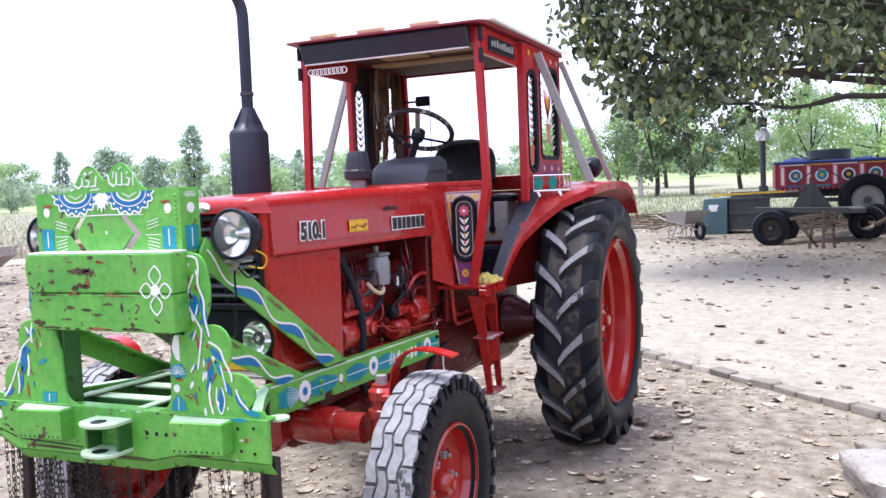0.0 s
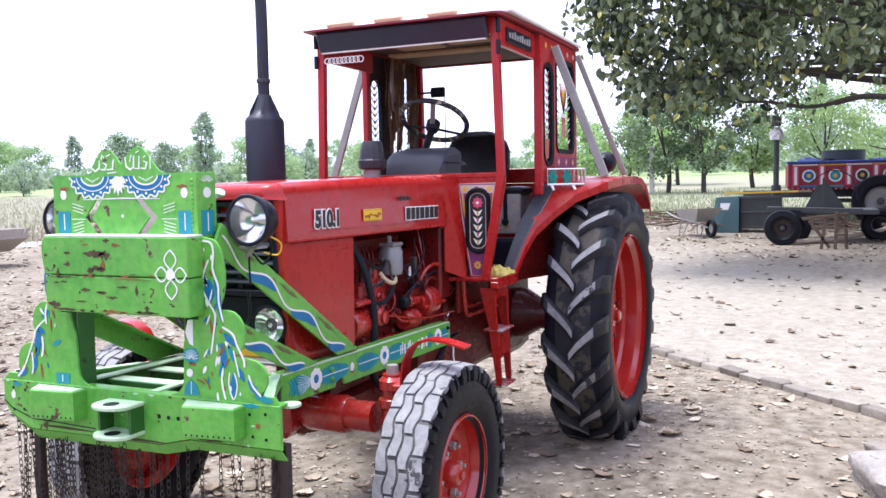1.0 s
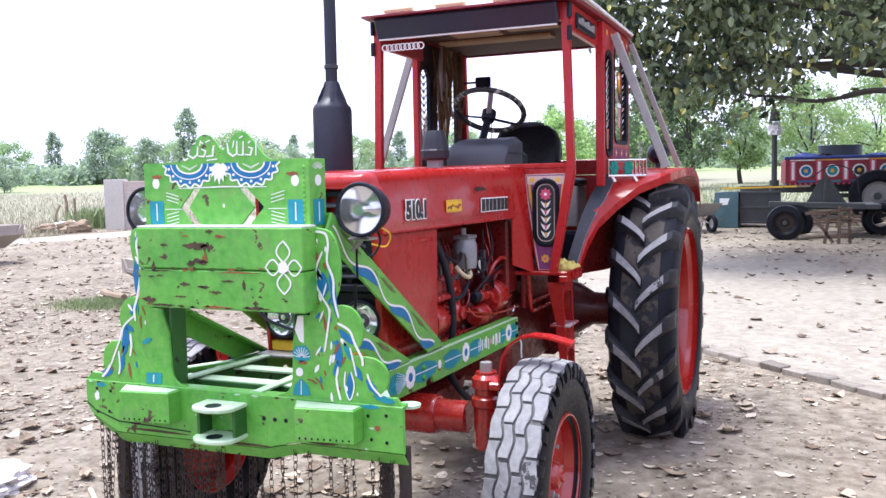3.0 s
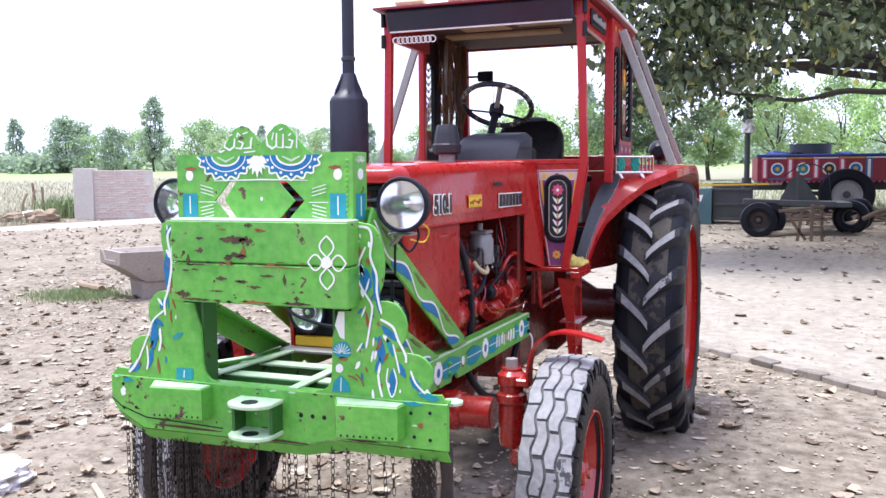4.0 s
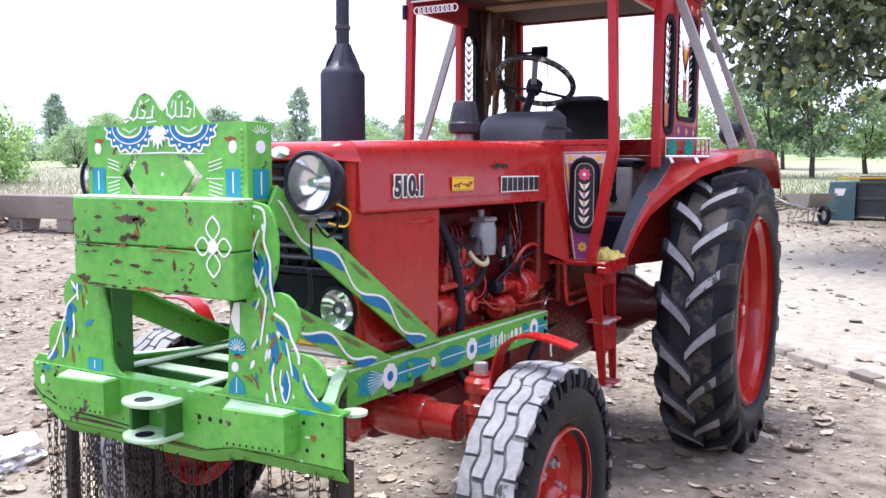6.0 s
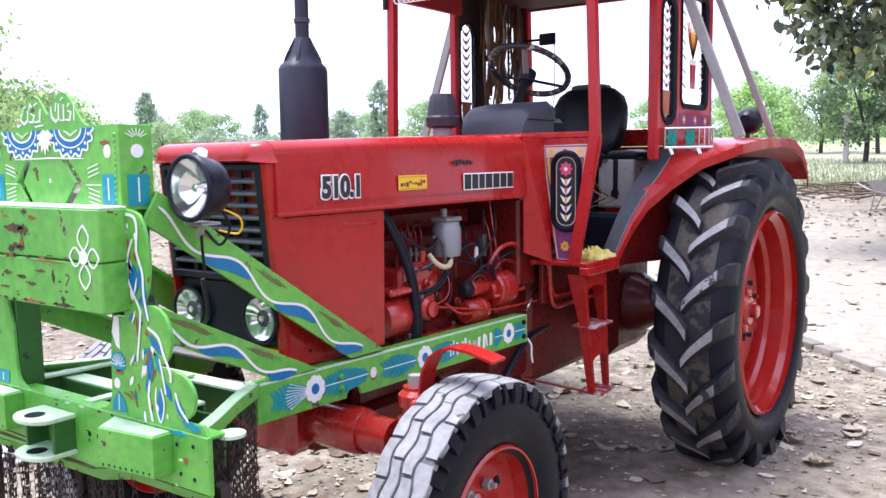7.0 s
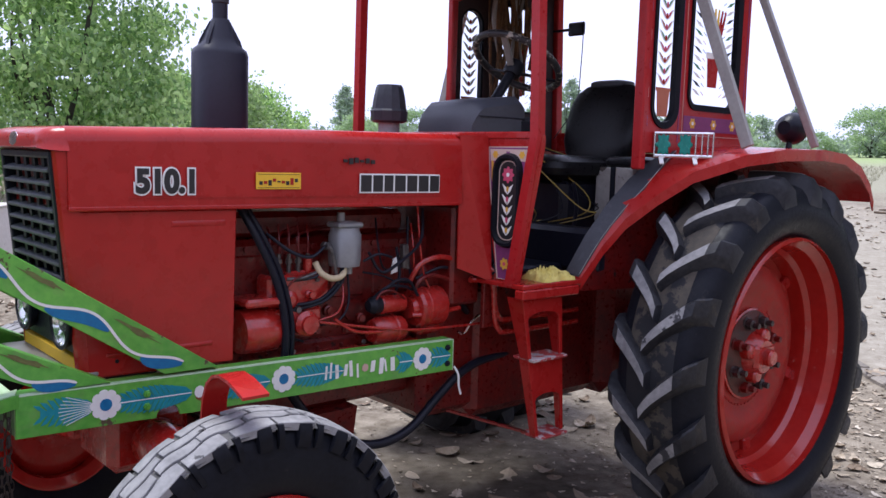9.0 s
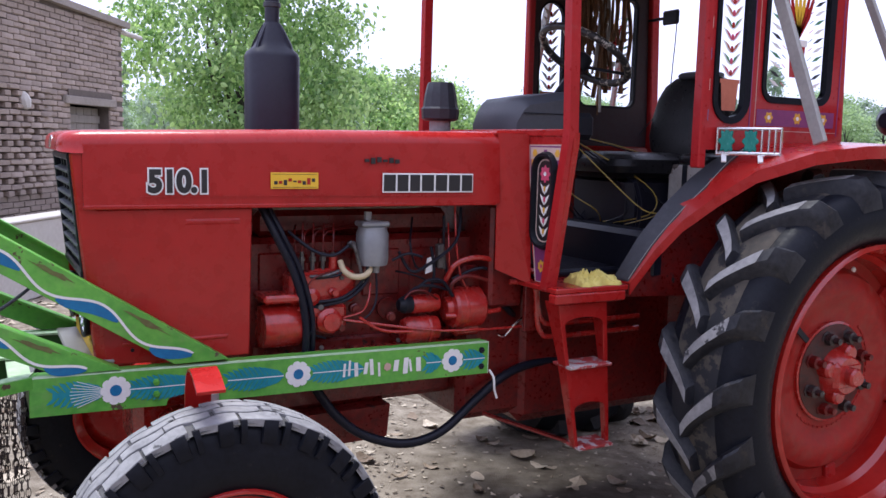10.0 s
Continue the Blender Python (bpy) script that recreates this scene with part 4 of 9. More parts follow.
def front_wheel(side):
    yc, zc, r_out, half = 0.780, 0.425, 0.420, 0.100
    w = part("front_wheel", sink(tyre_shape(r_out, 0.226, half, 64, -zc - 0.004), -zc - 0.004), RUBBER, tractor, "black front tyre with worn dusty block tread on a red rim")
    floor = Shape().lathe([(0.414, -0.092), (0.4235, -0.078), (0.4275, -0.03), (0.4275, 0.03), (0.4235, 0.078), (0.414, 0.092)], 64, pose(0, 0, 0, -90, 0, 0), caps=False)
    part("tread_floor", sink(floor, -zc - 0.004), GROOVE, w, "dusty grey floor of the tread grooves")
    # four zigzag ribs cut by narrow cross notches
    rows, count = 4, 22
    bounds = (-0.093, -0.044, 0.0, 0.044, 0.093)
    rt = random.Random(17)
    tread = Shape()
    for row in range(rows):
        for k in range(count):
            d = 2 * math.pi / count
            a = d * (k + (0.0, 0.45, 0.15, 0.6)[row]) + rt.uniform(-0.012, 0.012)
            gap = (0.0125, 0.009, 0.009, 0.0125)[row] / 0.43
            rings = []
            for drop, e in ((0.020, 0.0), (0.0015, 0.0), (0.0, 0.0022)):
                side_lo, side_hi = [], []
                for q in range(7):
                    aa = a + gap / 2 + e + (d - gap - 2 * e) * q / 6
                    for out, i in ((side_lo, row), (side_hi, row + 1)):
                        low_side = i == row
                        if i in (0, rows):
                            y = bounds[i] - (0.006 if i else -0.006) * (0.5 + 0.5 * math.cos(2 * math.pi * q / 6))
                        else:
                            y = bounds[i] + 0.0068 * math.sin(count * aa + 0.9 * i) + (0.0045 if low_side else -0.0045) + rt.uniform(-0.0012, 0.0012)
                        y += e if low_side else -e
                        r = 0.4365 - 1.15 * abs(y) ** 2 - drop
                        out.append((r * math.cos(aa), y, r * math.sin(aa)))
                rings.append(side_lo + side_hi[::-1])
            tread.loft(rings)
    part("tread", sink(tread, -zc - 0.004), WORN, w, "pale dusty tread blocks", sharp=24)
    # shoulder lugs that run down the sidewall
    tread = Shape()
    for k in range(count * 2):
        for sg in (-1, 1):
            a = math.pi * (k + 0.2) / count
            d = math.pi / count * (0.30 if k % 2 else 0.72)
            rings = []
            for r, y, out in ((0.424, 0.091, 0.0015), (0.408, 0.0965, 0.0035), (0.388, 0.1005, 0.0025), (0.366, 0.1010, 0.0)):
                rings.append([(r * math.cos(a), sg * (y - 0.01), r * math.sin(a)), (r * math.cos(a + d * 0.06), sg * (y + out), r * math.sin(a + d * 0.06)), (r * math.cos(a + d * 0.94), sg * (y + out), r * math.sin(a + d * 0.94)), (r * math.cos(a + d), sg * (y - 0.01), r * math.sin(a + d))])
            tread.loft(rings)
    part("shoulder", sink(tread, -zc - 0.004), RUBBER, w, "", 30)["kind"] = "stuff"
    s = Shape().ring(pose(0, 0, 0, -90, 0, 0) @ pose(0, 0, half * 0.95), 0.30, 0.003, 64, 6)
    part("sidewall_ring", s, RUBBER, w)
    prof = [(0.233, 0.086), (0.239, 0.079), (0.236, 0.067), (0.223, 0.058), (0.214, 0.03), (0.204, 0.0), (0.204, -0.05), (0.225, -0.07), (0.237, -0.08)]
    part("rim", Shape().lathe(prof + [(r - 0.006, h) for r, h in prof[::-1]], 56, pose(0, 0, 0, -90, 0, 0), True), RIMRED, w, "red steel rim")
    s = Shape().lathe([(0.207, 0.02), (0.190, 0.022), (0.175, 0.002), (0.15, -0.01), (0.10, -0.005), (0.0, -0.005), (0, -0.015), (0.15, -0.02), (0.177, -0.01), (0.207, 0.008)], 48, pose(0, 0, 0, -90, 0, 0), caps=False)
    part("disc", s, RED, w)
    s = Shape().lathe([(0.085, -0.03), (0.08, 0.0), (0.055, 0.012), (0.05, 0.045), (0.04, 0.062), (0.02, 0.068), (0.018, 0.078), (0, 0.079)], 28, pose(0, 0, 0, -90, 0, 0))
    part("hub", s, ORANGE, w, "red domed hub")
    for k in range(6):
        a = 2 * math.pi * k / 6
        part("wheel_nut", Shape().lathe([(0.018, 0), (0.018, 0.022), (0.009, 0.024), (0.009, 0.04), (0, 0.041)], 6, pose(0.11 * math.cos(a), 0.0, 0.11 * math.sin(a), -90, 0, 0)), STEEL, w)
        a += math.pi / 6
        part("disc_hole", Shape().lathe([(0.0, 0), (0.018, 0), (0.018, 0.003), (0, 0.003)], 14, pose(0.158 * math.cos(a), -0.006, 0.158 * math.sin(a), -90, 0, 0)), SATIN, w)
    w.matrix_basis = pose(2.28, side * yc, zc, 0, 0, 0 if side > 0 else 180)
    return w


for sd in (1, -1):
    rear_wheel(sd)
    front_wheel(sd)
part("rear_axle", Shape().lathe([(0.10, -0.8), (0.10, -0.45), (0.16, -0.35), (0.16, 0.35), (0.10, 0.45), (0.10, 0.8)], 24, axis_y(0, 0, 0.722)), OXIDE, tractor, "dark red rear axle")

# rear fenders: sheet between an inner and an outer line, mat on the front slope
INNER = [(0.745, 0.47, 1.065), (0.665, 0.50, 1.215), (0.565, 0.52, 1.335), (0.47, 0.545, 1.43), (0.39, 0.575, 1.50), (0.28, 0.60, 1.555), (0.05, 0.605, 1.588), (-0.22, 0.605, 1.60), (-0.42, 0.605, 1.588), (-0.58, 0.605, 1.535), (-0.69, 0.605, 1.45), (-0.75, 0.605, 1.37)]
OUTER = [(0.72, 0.53, 1.06), (0.63, 0.56, 1.19), (0.545, 0.60, 1.295), (0.465, 0.69, 1.395), (0.40, 0.80, 1.485), (0.30, 0.96, 1.555), (0.1, 1.01, 1.58), (-0.22, 1.015, 1.588), (-0.42, 1.015, 1.575), (-0.58, 1.015, 1.525), (-0.69, 1.012, 1.45), (-0.75, 1.01, 1.37)]


def strip(line_a, line_b, thick, drop=0.0):
    rings = []
    for a, b in zip(line_a, line_b):
        a, b = Vector(a), Vector(b)
        rings.append([a, b, b + Vector((0, 0.0, -drop)) if drop else b + Vector((0, 0, -thick)), b + Vector((0, -0.006, -max(drop, thick))), b + Vector((0, -0.006, -thick)), a + Vector((0, 0, -thick))])
    return Shape().loft(rings)


both("rear_fender", strip(INNER, OUTER, 0.006, 0.045), RED, tractor, "wide red rear fender")
wall = Shape().loft([[p, (p[0], p[1] - 0.006, p[2]), (p[0], p[1] - 0.006, min(p[2] - 0.03, 1.0)), (p[0], p[1], min(p[2] - 0.03, 1.0))] for p in INNER])
# the shadow behind the tyre is in this wall's dark colour
both("fender_wall", wall, OXIDE, tractor, "shaded red inner fender wall")


def mid(a, b, u, up=0.0):
    v = Vector(a).lerp(Vector(b), u)
    return (v.x, v.y, v.z + up)


mat_in = [mid(a, b, -0.02, 0.012) for a, b in zip(INNER[:6], OUTER[:6])]
mat_out = [mid(a, b, u, 0.012) for a, b, u in zip(INNER[:6], OUTER[:6], (0.86, 0.80, 0.74, 0.56, 0.34, 0.10))]
both("fender_mat", strip(mat_in[:6], mat_out[:6], 0.010), MAT, tractor, "grey rubber mat on the fender slope")
both("mat_edge", Shape().tube(mat_out, 0.0016, 6), STEEL, tractor)

WORNRED = surface("worn_red_step_paint", (0.33, 0.03, 0.03), (0.40, 0.05, 0.05), 8, 60, (0.4, 0.6), chip=(0.45, 0.38, 0.37), chip_at=0.50, chip_scale=22)
# platform, footboards and the two hanging steps
s = Shape().box(0.75, 1.075, 0.26, 0.558, 1.040, 1.060, 0.004)
s.box(0.765, 1.078, 0.515, 0.562, 1.004, 1.040, 0.005)
platform = part("platform", s, RED, tractor, "red steel platform")
part("platform", s.mirrored(), RED, tractor)
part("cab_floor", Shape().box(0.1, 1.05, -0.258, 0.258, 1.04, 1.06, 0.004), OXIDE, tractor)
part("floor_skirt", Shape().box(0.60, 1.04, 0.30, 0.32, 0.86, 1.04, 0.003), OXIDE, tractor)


def step_frame(x0, x1, z0, z1, open_top, y):
    """A plate with an arched opening, drawn in x and z."""
    w = 0.022
    pts = [(x0, z0), (x0 + w, z0)]
    for k in range(9):
        a = math.pi - math.pi * k / 8
        cx, rx = (x0 + x1) / 2, (x1 - x0) / 2 - w
        pts.append((cx + rx * math.cos(a), open_top - 0.025 + 0.025 * math.sin(a)))
    pts += [(x1 - w, z0), (x1, z0), (x1, z1), (x0, z1)]
    return pts


def hanging_steps(side):
    def put(s):
        """The ladder narrows and leans back towards its foot."""
        out = []
        for x, y, z in s.v:
            a, b = 0.818 - 0.075 * (0.99 - z), 1.035 - 0.19 * (0.99 - z)
            out.append((a + (b - a) * (x - 0.80) / 0.24, y, z))
        s.v = out
        return s if side > 0 else s.mirrored()

    s = Shape().prism(step_frame(0.80, 1.04, 0.765, 0.995, 0.945, 0.5), "y", 0.510, 0.522, 0.002)
    step = part("hanging_step", put(s), RED, tractor, "red hanging step ladder")
    s = Shape().prism([(0.80, 0.640), (0.82, 0.630), (1.0, 0.630), (1.04, 0.650), (1.04, 0.765), (0.80, 0.765)], "y", 0.5105, 0.5215, 0.002)
    part("step_apron", put(s), RED, step)
    part("lower_frame", put(Shape().prism(step_frame(0.80, 1.04, 0.455, 0.645, 0.625, 0.5), "y", 0.510, 0.522, 0.002)), RED, step)
    for x0, x1, z0, z1 in ((0.80, 0.812, 0.765, 1.0), (1.028, 1.04, 0.765, 1.0), (0.80, 0.812, 0.455, 0.765), (1.028, 1.04, 0.455, 0.765)):
        y_top, y_low = (0.440, 0.478) if z0 > 0.7 else (0.472, 0.490)
        s = Shape().loft([[(x0, y_low, z0), (x1, y_low, z0), (x1, 0.511, z0), (x0, 0.511, z0)], [(x0, y_top, z1), (x1, y_top, z1), (x1, 0.511, z1), (x0, 0.511, z1)]])
        part("side_plate", put(s), RED, step)
    for z, x0, x1 in ((0.760, 0.80, 1.04), (0.452, 0.80, 1.04)):
        part("tread_plate", put(Shape().box(x0, x1, 0.44, 0.548, z, z + 0.012, 0.003)), WORNRED, step, "step plate with red paint worn to bare metal")


hanging_steps(1)
hanging_steps(-1)
part("step_brace", Shape().beam((1.2, 0.30, 0.56), (0.92, 0.46, 0.46), 0.025, 0.008), OXIDE, tractor)

# ---- cab ----
cab = part("cab_frame", Shape().box(-0.30, -0.26, -0.52, 0.6, 1.56, 1.66, 0.006), RED, tractor, "red cab frame")
CAB_RED = surface("cab_red_paint", (0.33, 0.012, 0.014), (0.43, 0.019, 0.022), 4, 50, (0.25, 0.42), coat=0.12, spec=0.25, dust=(0.34, 0.10, 0.085), dust_at=0.71)
s = Shape().loft([[(1.080, 0.464, 1.05), (1.044, 0.464, 1.05), (1.044, 0.501, 1.05), (1.080, 0.501, 1.05)], [(1.075, 0.560, 1.60), (1.039, 0.560, 1.60), (1.039, 0.598, 1.60), (1.075, 0.598, 1.60)], [(1.083, 0.538, 2.40), (1.045, 0.538, 2.40), (1.045, 0.577, 2.40), (1.083, 0.577, 2.40)]])
both("front_post", s, CAB_RED, cab, "", CAB_SHIFT)
# lower front wings of the cab with a painted panel each
s = Shape().prism([(0.30, 1.60), (0.598, 1.60), (0.598, 1.56), (0.50, 1.05), (0.40, 1.05), (0.335, 1.34)], "x", 1.030, 1.056, 0.004)
both("cab_wing", s, RED, cab)
s = Shape().loft([[(1.17, 0.30, 1.595), (1.06, 0.335, 1.595), (1.06, 0.33, 1.595), (1.17, 0.295, 1.595)], [(1.165, 0.30, 1.10), (1.06, 0.38, 1.05), (1.06, 0.375, 1.05), (1.165, 0.295, 1.10)]])
both("cowl_side", s, RED, cab)
s = Shape().box(1.0, 1.18, -0.30, 0.30, 1.585, 1.603, 0.006)
part("cowl_top", s, RED, cab)
s = Shape().box(1.035, 1.062, -0.49, 0.56, 1.586, 1.612, 0.004)
part("windscreen_sill", s, RED, cab)
# rear quarter walls with two openings each
def ring_points(x0, x1, z0, z1, r, n=6):
    pts = []
    for cx, cz, a0 in ((x1 - r, z1 - r, 0), (x0 + r, z1 - r, 90), (x0 + r, z0 + r, 180), (x1 - r, z0 + r, 270)):
        for k in range(n + 1):
            a = radians(a0 + 90 * k / n)
            pts.append((cx + r * math.cos(a), cz + r * math.sin(a)))
    return pts


OVAL = (0.285, 0.445, 1.665, 2.245, 0.078)
PANE = (-0.165, 0.195, 1.750, 2.300, 0.05)


def pierced(outer, holes, y0, y1):
    """A plate in x and z with holes, bridged column by column."""
    s = Shape()
    x_lo, x_hi, z_lo, z_hi = outer
    edges = sorted({x_lo, x_hi, *[h[0] for h in holes], *[h[1] for h in holes]})
    for a, b in zip(edges, edges[1:]):
        hole = next((h for h in holes if h[0] <= a + 1e-6 and b <= h[1] + 1e-6), None)
        if not hole:
            s.box(a, b, y0, y1, z_lo, z_hi)
            continue
        h0, h1, hz0, hz1, r = hole
        n = 16
        for k in range(n):
            # edges crowd towards the rounded ends
            u0, u1 = (1 - math.cos(math.pi * k / n)) / 2, (1 - math.cos(math.pi * (k + 1) / n)) / 2
            xs = [a + (b - a) * u for u in (u0, u1)]
            cut = []
            for x in xs:
                d = max(0.0, max(h0 + r - x, x - (h1 - r)))
                cut.append(r - math.sqrt(max(0.0, r * r - d * d)))
            for z0, z1 in (((z_lo, z_lo), (hz0 + cut[0], hz0 + cut[1])), ((hz1 - cut[0], hz1 - cut[1]), (z_hi, z_hi))):
                s.add([(xs[0], y0, z0[0]), (xs[1], y0, z0[1]), (xs[1], y0, z1[1]), (xs[0], y0, z1[0]), (xs[0], y1, z0[0]), (xs[1], y1, z0[1]), (xs[1], y1, z1[1]), (xs[0], y1, z1[0])], [(0, 1, 2, 3), (7, 6, 5, 4), (0, 4, 5, 1), (2, 6, 7, 3)])
    return s


s = pierced((-0.255, 0.505, 1.555, 2.40), [OVAL, PANE], 0.600, 0.622)
quarter = both("quarter_wall", s, CAB_RED, cab, "red quarter wall of the cab with painted flowers", CAB_SHIFT)
for q, sg, off in zip(quarter, (1, -1), (0, CAB_SHIFT)):
    for h in (OVAL, PANE):
        x0, x1, z0, z1, r = h
        pts = ring_points(x0, x1, z0, z1, r)
        loop = [(px, sg * 0.613, pz) for px, pz in pts]
        s = Shape()
        cx, cz = (x0 + x1) / 2, (z0 + z1) / 2
        rings = []
        for px, pz in pts + pts[:1]:
            d = Vector((px - cx, 0, pz - cz))
            nrm = Vector((px - min(max(px, x0 + r), x1 - r), 0, pz - min(max(pz, z0 + r), z1 - r))).normalized()
            o = Vector((px, sg * 0.612 + off, pz))
            rings.append([o - nrm * 0.012 + Vector((0, 0.012 * sg, 0)), o + nrm * 0.014 + Vector((0, 0.018 * sg, 0)), o + nrm * 0.014 - Vector((0, 0.016 * sg, 0)), o - nrm * 0.012 - Vector((0, 0.014 * sg, 0))])
        s.loft(rings, True, False)
        part("rubber_seal", s, RUBBER, q, "black rubber window seal")
        s = Shape().prism([(p[0], p[1]) for p in ring_points(x0, x1, z0, z1, r)], "y", sg * 0.609 + off, sg * 0.612 + off)
        pane = part("pane", s, GLASS, q)
        pane.visible_shadow = False
# dark sheets added inside to carry the walls' shade, rear wall below the window
INNERSHADE = surface("shaded_cab_inner", (0.020, 0.012, 0.014), (0.045, 0.022, 0.024), 5, 50, (0.6, 0.85), chip=(0.10, 0.02, 0.02), chip_at=0.68)
for sg, off in ((1, 0.0), (-1, CAB_SHIFT)):
    y0, y1 = sorted((sg * 0.598 + off, sg * 0.594 + off))
    lining = part("wall_inner_sheet", pierced((-0.25, 0.500, 1.56, 2.385), [OVAL, PANE], y0, y1), INNERSHADE, cab, "dark added sheet on the quarter wall's shaded inner face")
part("rear_panel", Shape().box(-0.29, -0.265, -0.52, 0.60, 1.05, 1.558, 0.004), RED, cab, "red rear wall below the window")
part("header_inner_sheet", Shape().box(-0.231, -0.226, -0.515, 0.59, 2.375, 2.39), INNERSHADE, cab)
# header boards, roof
s = Shape().box(1.045, 1.085, -0.48, 0.56, 2.318, 2.405, 0.006)
part("front_header", s, CAB_RED, cab, "dark red front header")
s = Shape().box(0.47, 1.07, 0.560, 0.592, 2.262, 2.402, 0.005)
both("side_header", s, CAB_RED, cab, "", CAB_SHIFT)
s = Shape().box(-0.262, -0.232, -0.52, 0.6, 2.37, 2.40, 0.005)
part("rear_header", s, CAB_RED, cab)
for y in (-0.505, 0.585):
    part("rear_post", Shape().beam((-0.28, y, 1.55), (-0.245, y, 2.40), 0.05, 0.04, 0.005, up=(0, 1, 0)), CAB_RED, cab)
    part("door_post", Shape().box(0.475, 0.512, y - 0.005 if y > 0 else y - 0.03, y + 0.042 if y > 0 else y + 0.005, 1.487, 2.40, 0.006), CAB_RED, cab)
s = Shape().loft([[(1.19, -0.520, 2.402), (1.19, 0.60, 2.402), (1.19, 0.60, 2.412), (1.19, -0.520, 2.412)], [(1.10, -0.535, 2.405), (1.10, 0.615, 2.405), (1.10, 0.615, 2.425), (1.10, -0.535, 2.425)], [(0.4, -0.555, 2.405), (0.4, 0.635, 2.405), (0.4, 0.635, 2.437), (0.4, -0.555, 2.437)], [(-0.27, -0.560, 2.402), (-0.27, 0.64, 2.402), (-0.27, 0.64, 2.422), (-0.27, -0.560, 2.422)]])
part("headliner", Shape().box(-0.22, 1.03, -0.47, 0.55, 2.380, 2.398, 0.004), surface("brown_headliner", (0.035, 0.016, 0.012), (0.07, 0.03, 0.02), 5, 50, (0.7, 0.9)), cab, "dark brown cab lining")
roof = part("cab_roof", s, surface("dark_roof_red", (0.17, 0.010, 0.016), (0.23, 0.016, 0.024), 4, 50, (0.35, 0.5)), tractor, "dark red flat cab roof with a pale top")
part("roof_sheet", Shape().box(-0.28, 1.06, -0.567, 0.647, 2.428, 2.446, 0.004), LETTER_WHITE, roof, "white painted roof sheet")
AMBER = surface("yellow_lamp_plastic", (0.93, 0.88, 0.52), (0.97, 0.93, 0.64), 6, 40, (0.2, 0.3))
for y in (-0.36, -0.06, 0.26):
    part("roof_marker", Shape().box(0.98, 1.08, y - 0.09, y + 0.09, 2.442, 2.475, 0.012), AMBER, roof, "pale yellow roof marker lamp")
NAVY = surface("navy_visor_plastic", (0.012, 0.015, 0.032), (0.022, 0.027, 0.05), 5, 60, (0.3, 0.45), spec=0.5)
s = Shape().box(-0.02, 0.02, -0.465, 0.535, -0.056, 0.056, 0.008, pose(1.120, 0, 2.352, 0, 24, 0))
part("sun_visor", s, NAVY, cab, "black tilted sun visor")
part("visor_edge", Shape().box(1.094, 1.112, -0.455, 0.525, 2.291, 2.300), LETTER_WHITE, cab)
s = Shape().box(0.60, 1.0, 0.592, 0.604, 2.285, 2.365, 0.02)
part("side_vent", s, SATIN, cab, "black vent with pale script")
for k in range(9):
    part("vent_bar", Shape().box(0.955 - 0.04 * k, 0.978 - 0.04 * k, 0.603, 0.608, 2.31, 2.338 + 0.006 * (k % 3), 0.002), STEEL, cab)
s = Shape()
s.ring(pose(1.10, -0.42, 2.245, 90, 0, 0), 0.001, 0.001, 4, 4)
for k in range(9):
    part("header_ornament", Shape().ring(pose(1.088, -0.43 + 0.026 * k, 2.252, 0, 90, 25), 0.017, 0.0035, 14, 6), LETTER_WHITE, cab)
# hinges on the front posts
for y in (0.585, -0.505):
    for z in (2.25, 2.36):
        part("hinge", Shape().rod((1.09, y, z - 0.035), (1.09, y, z + 0.035), 0.012, 10), SATIN, cab)
# grey stays from the roof to the fenders
for sg in (1, -1):
    part("roof_stay", Shape().beam((0.285, sg * 0.64, 2.36), (0.245, sg * 0.93, 1.585), 0.05, 0.02, 0.004, up=(1, 0, 0)), STEEL, cab, "grey flat steel stay")
    part("roof_stay", Shape().beam((-0.20, sg * 0.645, 2.37), (-0.33, sg * 0.92, 1.60), 0.035, 0.018, 0.004, up=(1, 0, 0)), STEEL, cab, "grey flat steel stay")
    round_lamp("fender_lamp", tractor, pose(-0.40, sg * 0.78, 1.685, 0, -90, 0), 0.066, 0.085, SATIN, "black round work lamp on the fender")
    part("lamp_foot", Shape().lathe([(0.02, 1.59), (0.014, 1.60), (0.012, 1.64)], 12, pose(-0.37, sg * 0.78, 0)), SATIN, tractor)

# dash, steering wheel, seat
s = Shape().loft([[(x, -0.15 * w + 0.035, 1.60), (x, 0.20 * w + 0.035, 1.60), (x, 0.20 * w + 0.035, z - 0.03), (x, 0.165 * w + 0.035, z), (x, -0.115 * w + 0.035, z), (x, -0.15 * w + 0.035, z - 0.03)] for x, w, z in ((1.04, 0.92, 1.665), (1.015, 0.98, 1.715), (0.99, 1.0, 1.735), (0.85, 1.02, 1.758), (0.79, 1.02, 1.765), (0.76, 0.98, 1.745))])
dash = part("dashboard", s, DASH, tractor, "dark grey moulded dashboard hood")
part("dash_seam", Shape().box(0.765, 1.02, 0.238, 0.2415, 1.672, 1.676), SATIN, dash)
part("instrument_box", Shape().box(0.68, 0.80, -0.10, 0.24, 1.58, 1.685, 0.02), BLACK, tractor, "black instrument box")
m = Matrix.Translation((0.540, -0.035, 1.938)) @ pose(0, 0, 0, 0, -32, 0)
s = Shape().ring(m, 0.200, 0.0155, 48, 12)
WRAP = surface("mottled_wheel_wrap", (0.012, 0.012, 0.014), (0.03, 0.03, 0.033), 12, 60, (0.35, 0.55), chip=(0.42, 0.40, 0.34), chip_at=0.56, chip_scale=34)
wheel = part("steering_wheel", s, WRAP, tractor, "steering wheel with a mottled black and cream wrap")
